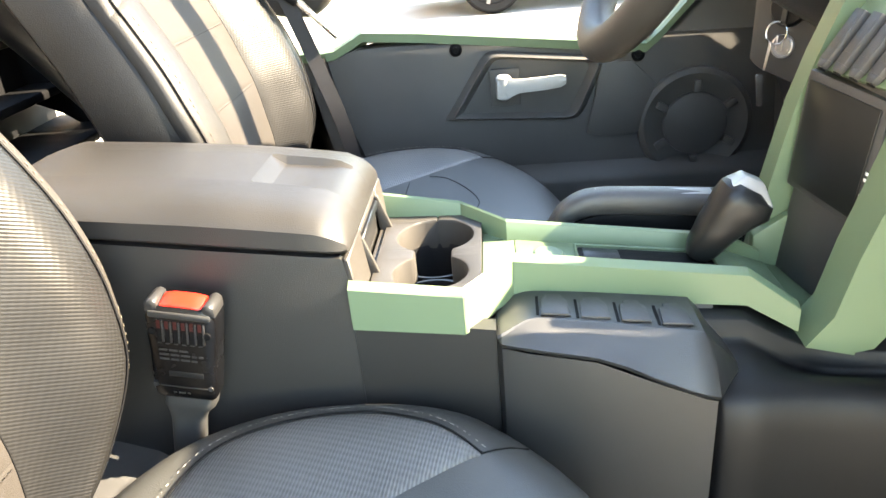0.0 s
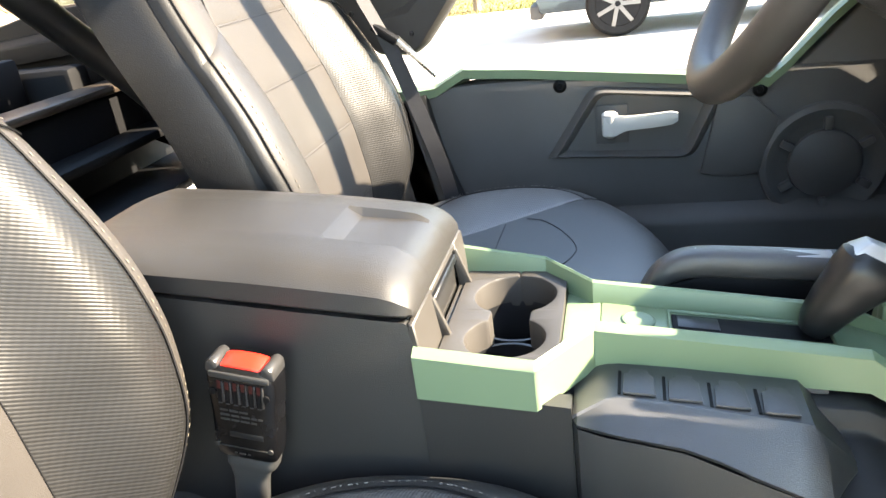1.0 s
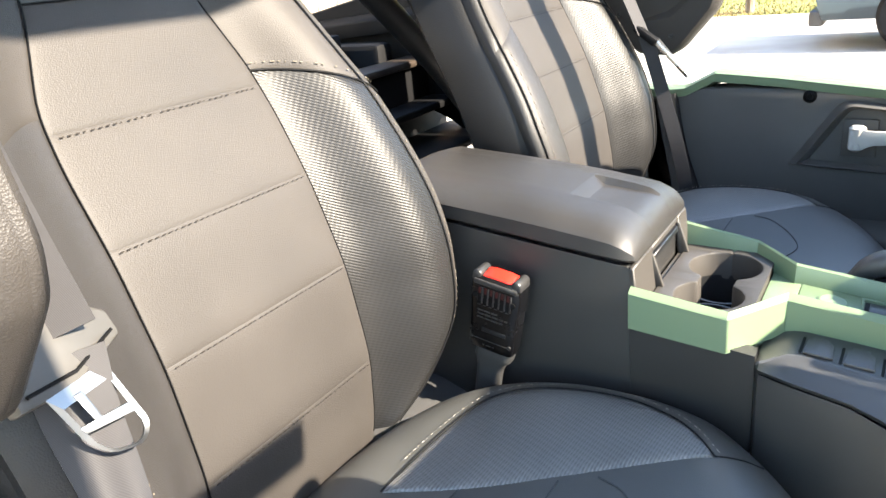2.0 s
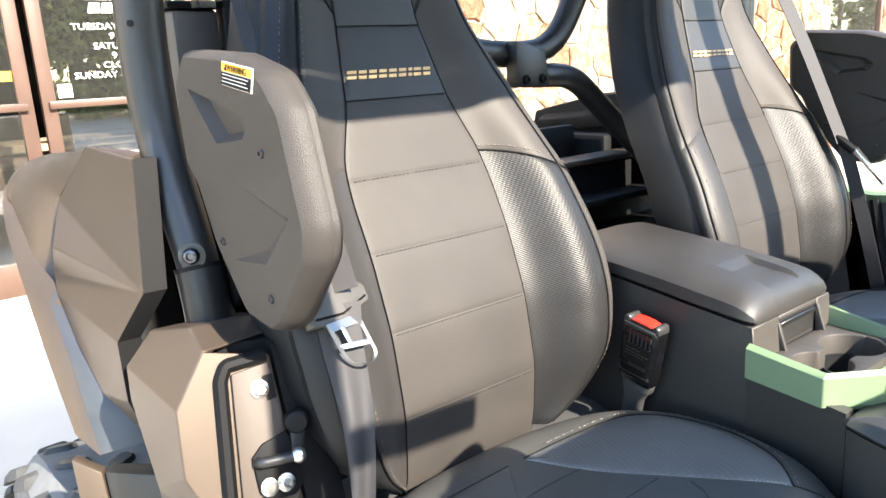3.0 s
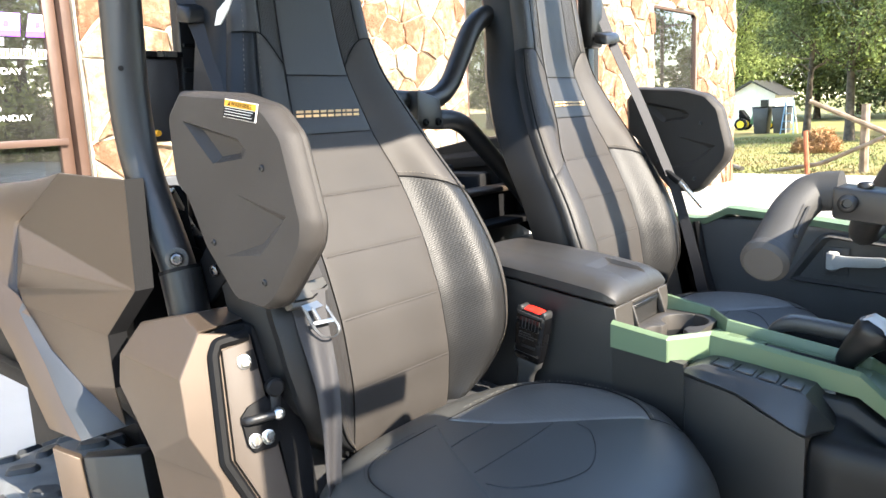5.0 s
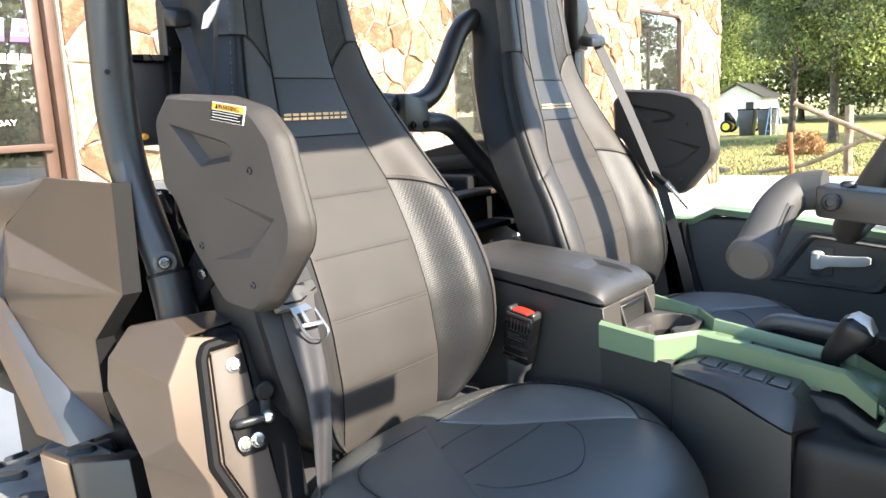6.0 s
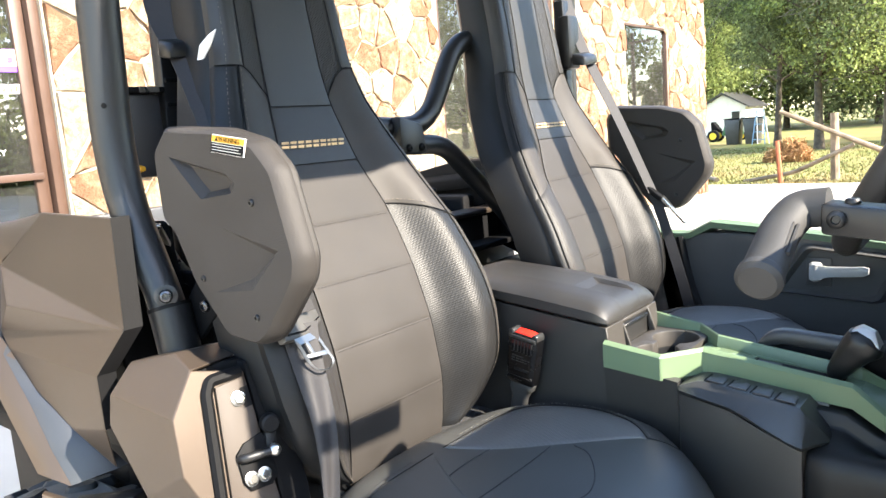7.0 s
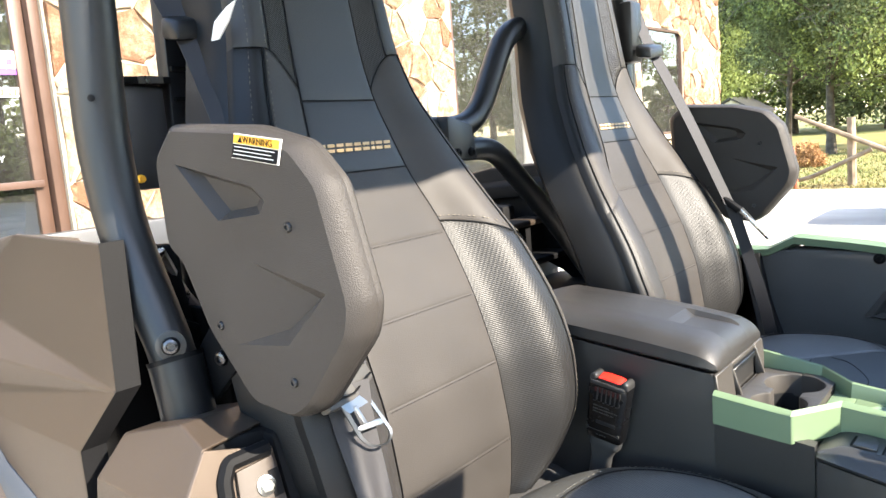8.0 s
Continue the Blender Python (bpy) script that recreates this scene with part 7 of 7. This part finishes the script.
    part("speaker_dome", lathe([(0, 0.054), (0.008, 0.052), (0.011, 0.045), (0.014, 0.0)], (0.346, y, 0.898), (0, -1, 0), 32), M_DOOR, sp)
    for k in range(6):
        t = math.pi / 3 * k + 0.52
        cc = V(0.346 + 0.064 * math.cos(t), y - 0.008, 0.898 + 0.064 * math.sin(t))
        part("speaker_clip", box((-0.006, -0.006, -0.010), (0.006, 0.006, 0.010), 0.002, m=Matrix.Translation(cc) @ Matrix.Rotation(-t + math.pi / 2, 4, "Y")), M_DOOR, sp)
    for x, z in ((-0.045, 1.047), (0.25, 1.018)):
        part("screw", socket_bolt((x, y, z), (0, -1, 0), 0.0105, 0.007), M_BLACK, d)
    part("lower_step", hull([V(x, yy, z) for x in (-0.3, 0.5) for yy, z in ((y, 0.845), (y - 0.028, 0.82), (y - 0.03, 0.62), (y, 0.62))], 0.008), M_DOOR, d)
    part("door_seal", tube([V(-0.27, y - 0.004, 1.05), V(-0.25, y - 0.006, 0.95), V(-0.20, y - 0.006, 0.80), V(-0.16, y - 0.006, 0.68)], 0.010, 0.03, 8), M_RUBBER, d)
    part("screen_edge", hull([V(x, yy, z) for yy in (y, y + 0.02) for x, z in ((-0.345, 1.045), (-0.295, 1.045), (-0.235, 0.75), (-0.29, 0.75))], 0.006), M_BLACK, d)


driver_door()


# ---- dashboard and steering ----
def dashboard():
    d = thing("dashboard", (0.45, MID, 0.6), "black dashboard with sage green centre posts and screen", "dashboard")
    part("main_body", hull([V(x, y, z) for y in (0.05, 1.25) for x, z in ((0.60, 0.60), (0.46, 0.98), (0.44, 1.12), (0.50, 1.20), (0.9, 1.20), (0.9, 0.6))], 0.02), M_PLASTIC, d)
    part("firewall", box((0.60, 0.0, 0.44), (0.64, 1.29, 1.16), 0.01), M_BLACK, d)
    # unseen tops, raised until they shade the cushions; the centre stays low for sun
    for y0, y1 in ((0.05, 0.545), (0.73, 1.25)):
        part("dash_top", hull([V(x, y, z) for y in (y0, y1) for x, z in ((0.40, 1.175), (0.365, 1.23), (0.372, 1.318), (0.41, 1.342), (0.95, 1.35), (0.95, 1.175))], 0.02), M_PLASTIC, d)
    part("dash_centre", hull([V(x, y, z) for y in (0.5455, 0.7295) for x, z in ((0.40, 1.15), (0.36, 1.17), (0.37, 1.185), (0.42, 1.20), (0.95, 1.24), (0.95, 1.15))], 0.01), M_PLASTIC, d)
    # centre stack, turned a little to the driver
    part("stack_housing", hull([V(x, y, z) for y, o in ((0.600, 0.020), (0.690, 0.0)) for x, z in ((0.275 + o, 0.90), (0.292 + o, 1.0), (0.300 + o, 1.105), (0.345, 1.165), (0.5, 1.165), (0.5, 0.6), (0.33, 0.6))], 0.004), M_PLASTIC, d)
    for y0, y1, rows in ((0.556, 0.598, ((0.260, 0.912), (0.280, 0.940), (0.292, 0.99), (0.306, 1.035), (0.316, 1.075), (0.332, 1.15), (0.352, 1.20))), (0.695, 0.722, ((0.256, 0.912), (0.262, 0.945), (0.268, 1.0), (0.284, 1.076), (0.298, 1.122), (0.318, 1.175), (0.345, 1.23)))):
        rings = [[V(x, y0, z), V(x, y1, z), V(x + 0.05, y1, z - 0.006), V(x + 0.05, y0, z - 0.012)] for x, z in rows]
        part("stack_post", round_edges(loft(rings), 0.003, 2, 30), M_GREEN, d, "sage green stack post", 25)
    a, b, c0, e0 = V(0.282, 0.692, 1.005), V(0.291, 0.692, 1.112), V(0.317, 0.596, 1.103), V(0.304, 0.596, 0.998)
    bez = part("screen_bezel", prism([a, b, c0, e0], (0.012, 0.004, 0), 0.003), M_PLASTIC, d)
    mid = (a + b + c0 + e0) / 4
    part("screen", prism([mid + (p - mid) * 0.86 + V(-0.0005, 0, 0) for p in (a, b, c0, e0)], (-0.0015, 0, 0), 0.0005), M_SCREEN, bez, "dark glossy display")
    for f in (0.22, 0.27, 0.40, 0.45):
        p = e0.lerp(c0, f).lerp(a.lerp(b, f), 0.035)
        part("mark", box((p.x - 0.0016, p.y - 0.0016, p.z - 0.0012), (p.x - 0.0005, p.y + 0.0016, p.z + 0.0012)), M_LABEL_WHITE, bez)
    part("switch_panel", hull([V(x, y, z) for y, o in ((0.598, 0.016), (0.690, 0.0)) for x, z in ((0.294 + o, 1.114), (0.333 + o, 1.172), (0.348 + o, 1.16), (0.312 + o, 1.105))], 0.002), M_GREEN, d)
    up = V(0.55, 0, 0.83).normalized()
    out = V(-0.83, 0, 0.55).normalized()
    for k in range(4):
        y = 0.675 - 0.0215 * k
        c = V(0.2965 + 0.016 * (0.690 - y) / 0.092, y, 1.116) + out * 0.0035
        plate = lambda u0, u1, h0, h1, w0, w1: hull([c + up * u + out * o + V(0, sd * w, 0) for sd in (-1, 1) for u, o, w in ((u0, h0, w0), (u1, h0, w1), (u0, h1, w0 * 0.92), (u1, h1 + 0.001, w1 * 0.92))], 0.0008)
        sw = part("rocker_switch", plate(0.004, 0.050, -0.002, 0.0042, 0.0086, 0.0086), M_SWITCH, d, "grey rocker switch blank")
        part("tongue", plate(-0.003, 0.0042, -0.002, 0.0034, 0.0052, 0.0086), M_SWITCH, sw)
        part("label_field", plate(0.014, 0.044, 0.0040, 0.00475, 0.0060, 0.0060), M_SWITCH, sw)
        part("foot_gap", plate(-0.0048, -0.0032, -0.002, 0.0012, 0.0052, 0.0052), M_BLACK, sw)
    # tray in front of the lever
    part("tray_floor", hull([V(x, y, z) for y in (0.592, 0.69) for x, z in ((0.262, 0.925), (0.30, 0.918), (0.30, 0.90), (0.262, 0.90))], 0.002), M_GREEN, d)
    part("tray_side", hull([V(x, y, z) for y in (0.686, 0.700) for x, z in ((0.255, 0.955), (0.30, 0.985), (0.30, 0.90), (0.255, 0.90))], 0.002), M_GREEN, d)
    # foot box beside the passenger
    rings = []
    for x, ys, zs, yc, zc in ((0.1775, 0.512, 0.901, 0.563, 0.918), (0.182, 0.511, 0.9045, 0.563, 0.9175), (0.212, 0.514, 0.9065, 0.563, 0.9155), (0.230, 0.516, 0.9055, 0.5615, 0.905), (0.247, 0.517, 0.904, 0.560, 0.8955), (0.265, 0.517, 0.903, 0.560, 0.8875), (0.283, 0.516, 0.902, 0.559, 0.8835), (0.33, 0.511, 0.898, 0.551, 0.885), (0.45, 0.500, 0.890, 0.540, 0.880), (0.62, 0.480, 0.890, 0.520, 0.880)):
        inset = 0.004 if x < 0.18 else 0.0
        rings.append([V(x, ys - 0.016 + inset, 0.50), V(x, ys - 0.0145 + inset, zs - 0.075), V(x, ys - 0.014 + inset, zs - 0.038), V(x, ys - 0.0125 + inset, zs - 0.024), V(x, ys - 0.0085 + inset, zs - 0.011), V(x, ys - 0.002, zs - 0.0035), V(x, ys + 0.010, zs), V(x, yc - 0.006, zc + 0.0006), V(x, yc - 0.002, zc + 0.002), V(x, yc, zc + 0.006), V(x, yc, zc + 0.0205), V(x, yc + 0.0022, zc + 0.0228), V(x, 0.60, zc + 0.0228), V(x, 0.60, 0.50)])
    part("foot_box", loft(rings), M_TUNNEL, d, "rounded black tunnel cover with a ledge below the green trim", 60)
    part("glove_face", hull([V(x, y, z) for y in (0.06, 0.55) for x, z in ((0.47, 0.95), (0.45, 1.14), (0.52, 1.14), (0.55, 0.95))], 0.012), M_PLASTIC, d)
    part("driver_panel", hull([V(x, y, z) for y in (0.72, 1.22) for x, z in ((0.43, 1.02), (0.415, 1.12), (0.44, 1.19), (0.5, 1.19), (0.5, 1.0))], 0.012), M_DOOR, d)
    n = V(-0.72, -0.66, 0.16).normalized()
    u = V(0.675, -0.738, 0.0).normalized()
    w = n.cross(u) * -1 if n.cross(u).z < 0 else n.cross(u)
    c = V(0.378, 0.992, 1.070)
    face = [c + u * a + w * b for a, b in ((-0.045, -0.020), (-0.030, -0.030), (0.055, -0.055), (0.085, 0.0), (0.085, 0.075), (0.020, 0.095), (-0.050, 0.075))]
    part("ignition_mount", prism([p - n * 0.002 for p in face], n * -0.05, 0.006), M_DOOR, d, "faceted black ignition panel")
    key = part("ignition", lathe([(-0.004, 0.0145), (0.003, 0.0145), (0.004, 0.012), (0.002, 0.010), (0.002, 0.0)], c, n, 28), M_SATIN, d, "silver ignition switch")
    kc = c + n * 0.012
    part("key", hull([kc + u * a + w * b + n * k for a, b in ((-0.0015, -0.005), (0.0015, -0.005), (-0.0015, 0.014), (0.0015, 0.014)) for k in (-0.009, 0.006)], 0.0006), M_ZINC, key, "bare metal key")
    rc = kc + n * 0.006 + w * 0.016 - u * 0.002
    part("key_ring", tube([rc + (u * math.cos(t) + w * math.sin(t)) * 0.0135 for t in np.linspace(0, 2 * math.pi, 29)], 0.0011, seg=6, caps=False), M_ZINC, key, "thin steel key ring")
    part("hanging_key", hull([rc + w * b + u * (a - 0.005) + n * k for a, b in ((-0.002, -0.012), (0.002, -0.012), (-0.004, -0.046), (-0.001, -0.046)) for k in (0.0, 0.0016)], 0.0004), M_ZINC, key, "bare metal key")
    kn = part("knob", lathe([(0, 0.024), (0.003, 0.024), (0.006, 0.021), (0.006, 0.0)], c + w * 0.047, n, 28), M_PLASTIC_SMOOTH, d, "round black rotary switch")
    part("knob_grip", hull([c + w * (0.047 + b) + u * a + n * k for a in (-0.0035, 0.0035) for b, k in ((-0.022, 0.005), (0.020, 0.005), (-0.020, 0.012), (0.018, 0.010))], 0.001), M_PLASTIC, kn)


dashboard()


def steering():
    c = V(0.230, 0.965, 1.247)
    ax = V(-0.86, 0, 0.50).normalized()
    u, w = V(0, 1, 0), ax.cross(V(0, 1, 0))
    s = thing("steering_wheel", tuple(c), "black leather-rimmed steering wheel", "steering wheel")
    ring = [c + (u * math.cos(t) + w * math.sin(t)) * 0.172 for t in np.linspace(0, 2 * math.pi, 61)]
    part("rim", tube(ring, 0.0222, seg=20, caps=False), M_RIM, s, "thick padded rim")
    part("hub", lathe([(-0.03, 0.04), (0.0, 0.055), (0.015, 0.05), (0.02, 0.03)], c - ax * 0.03, ax, 28), M_PLASTIC_SMOOTH, s)
    for t in (0.15, math.pi - 0.15, -math.pi / 2):
        e = c + (u * math.cos(t) + w * math.sin(t)) * 0.165
        part("spoke", hull([p + v for p, q in ((c - ax * 0.03, 0.022), (e, 0.012)) for v in (ax * 0.006, -ax * 0.006)] + [p + (u * -math.sin(t) + w * math.cos(t)) * k for p, q in ((c - ax * 0.03, 0.02), (e, 0.012)) for k in (-q, q)], 0.002), M_PLASTIC_SMOOTH, s)
    part("column", tube([c - ax * 0.04, c - ax * 0.12, c - ax * 0.30], [0.03, 0.04, 0.045], seg=18), M_PLASTIC, s, "black steering column shroud")
    part("stalk", hull([V(0.340, 0.955, 1.005), V(0.349, 0.955, 1.005), V(0.342, 0.963, 1.005), V(0.335, 0.955, 1.045), V(0.347, 0.955, 1.045), V(0.339, 0.966, 1.045)], 0.003), M_PLASTIC, s, "dark tilt lever")


steering()


def grab_handle():
    g = thing("grab_handle", (0.40, 0.33, 1.2), "black rubber passenger grab handle on a steel arm", "grab handle")
    part("grip", tube([V(0.207, 0.214, 1.190), V(0.207, 0.22, 1.192), V(0.205, 0.29, 1.222), V(0.215, 0.318, 1.238), V(0.242, 0.318, 1.240)], 0.0190, 0.03, 22), M_GRIP_RUBBER, g, "soft ribbed rubber grip")
    part("grip_end", lathe([(0, 0.0190), (0.003, 0.0208), (0.010, 0.0208), (0.014, 0.0165)], V(0.207, 0.218, 1.192), V(0, -0.92, -0.38), 24), M_GRIP_RUBBER, g)
    for k in range(3):
        part("grip_rib", tube([V(0.2145 + 0.005 * k, 0.235, 1.2122 - 0.002 * k), V(0.2135 + 0.005 * k, 0.278, 1.2317 - 0.002 * k)], 0.0022, seg=6), M_GRIP_RUBBER, g)
    part("arm", hull([V(x, y, z) for x in (0.238, 0.50) for y in (0.296, 0.336) for z in (1.216 - (x - 0.238) * 0.1, 1.246 - (x - 0.238) * 0.1)], 0.004), M_STEEL_BLACK, g, "square black steel arm")
    part("bolt", socket_bolt((0.252, 0.2955, 1.231), (0, -1, 0), 0.0085, 0.005), M_STEEL_BLACK, g)
    part("top_bolt", socket_bolt((0.262, 0.315, 1.244), (0, 0, 1), 0.007, 0.005), M_STEEL_BLACK, g)


grab_handle()

# ---- flagstones of the shop front, each its own piece ----
def clip(poly, n, c):
    out = []
    for i in range(len(poly)):
        p, q = poly[i], poly[(i + 1) % len(poly)]
        dp, dq = p[0] * n[0] + p[1] * n[1] - c, q[0] * n[0] + q[1] * n[1] - c
        if dp <= 0:
            out.append(p)
        if (dp < 0) != (dq < 0) and abs(dp - dq) > 1e-9:
            t = dp / (dp - dq)
            out.append((p[0] + (q[0] - p[0]) * t, p[1] + (q[1] - p[1]) * t))
    return out


rs = random.Random(12)
seeds = []
STEP = 0.25
for j in range(13):
    for i in range(43):
        y = 1.56 + (i + 0.5 + 0.25 * (j % 2)) * STEP + rs.uniform(-0.14, 0.14)
        z = 0.2 + (j + 0.5) * STEP + rs.uniform(-0.13, 0.13)
        seeds.append((y, z))
for (py, pz) in seeds:
    if not (1.6 < py < 12.15 and 0.2 < pz < 3.3) or any(a - 0.02 < py < b + 0.02 and lo - 0.02 < pz < hi + 0.02 for a, b, lo, hi in OPENINGS):
        continue
    poly = [(py - 0.45, pz - 0.45), (py + 0.45, pz - 0.45), (py + 0.45, pz + 0.45), (py - 0.45, pz + 0.45)]
    for (qy, qz) in seeds:
        if 0 < abs(qy - py) + abs(qz - pz) < 1.2:
            n = (qy - py, qz - pz)
            c = (qy * qy + qz * qz - py * py - pz * pz) / 2
            gap = 0.006 * math.hypot(*n)
            poly = clip(poly, n, c - gap)
    for n, c in (((-1, 0), -1.57), ((1, 0), 12.13), ((0, -1), 0.0)):
        poly = clip(poly, n, c)
    for a, b, lo, hi in OPENINGS:
        if lo < pz < hi:
            poly = clip(poly, (1, 0), a - 0.012) if py < a else clip(poly, (-1, 0), -(b + 0.012)) if py > b else poly
        elif a < py < b:
            poly = clip(poly, (0, 1), lo - 0.07) if pz < lo else clip(poly, (0, -1), -(hi + 0.012)) if pz > hi else poly
    if len(poly) < 3:
        continue
    cy, cz = sum(p[0] for p in poly) / len(poly), sum(p[1] for p in poly) / len(poly)
    ragged = []
    for p, q in zip(poly, poly[1:] + poly[:1]):
        ragged.append(p)
        for f in (0.33, 0.67):
            m = (p[0] + (q[0] - p[0]) * f, p[1] + (q[1] - p[1]) * f)
            k = 1 - rs.uniform(0.0, 0.10)
            ragged.append((cy + (m[0] - cy) * k, cz + (m[1] - cz) * k))
    poly = ragged
    d = rs.uniform(0.004, 0.024)
    tilt = (rs.uniform(-0.06, 0.06), rs.uniform(-0.06, 0.06))
    rings = []
    for k, h in ((1.0, -0.035), (1.0, d * 0.6), (0.90, d)):
        rings.append([V(WX + h * (1 if h > 0 else 0.6) + (tilt[0] * (y - cy) + tilt[1] * (z - cz) + rs.uniform(-0.010, 0.010)) * (h > 0), cy + (y - cy) * k + rs.uniform(-0.01, 0.01) * (k < 1), cz + (z - cz) * k + rs.uniform(-0.01, 0.01) * (k < 1)) for y, z in poly])
    part("stone", loft(rings), M_STONE_RED if pz > 2.72 or rs.random() < 0.07 else M_STONE, wall_front)
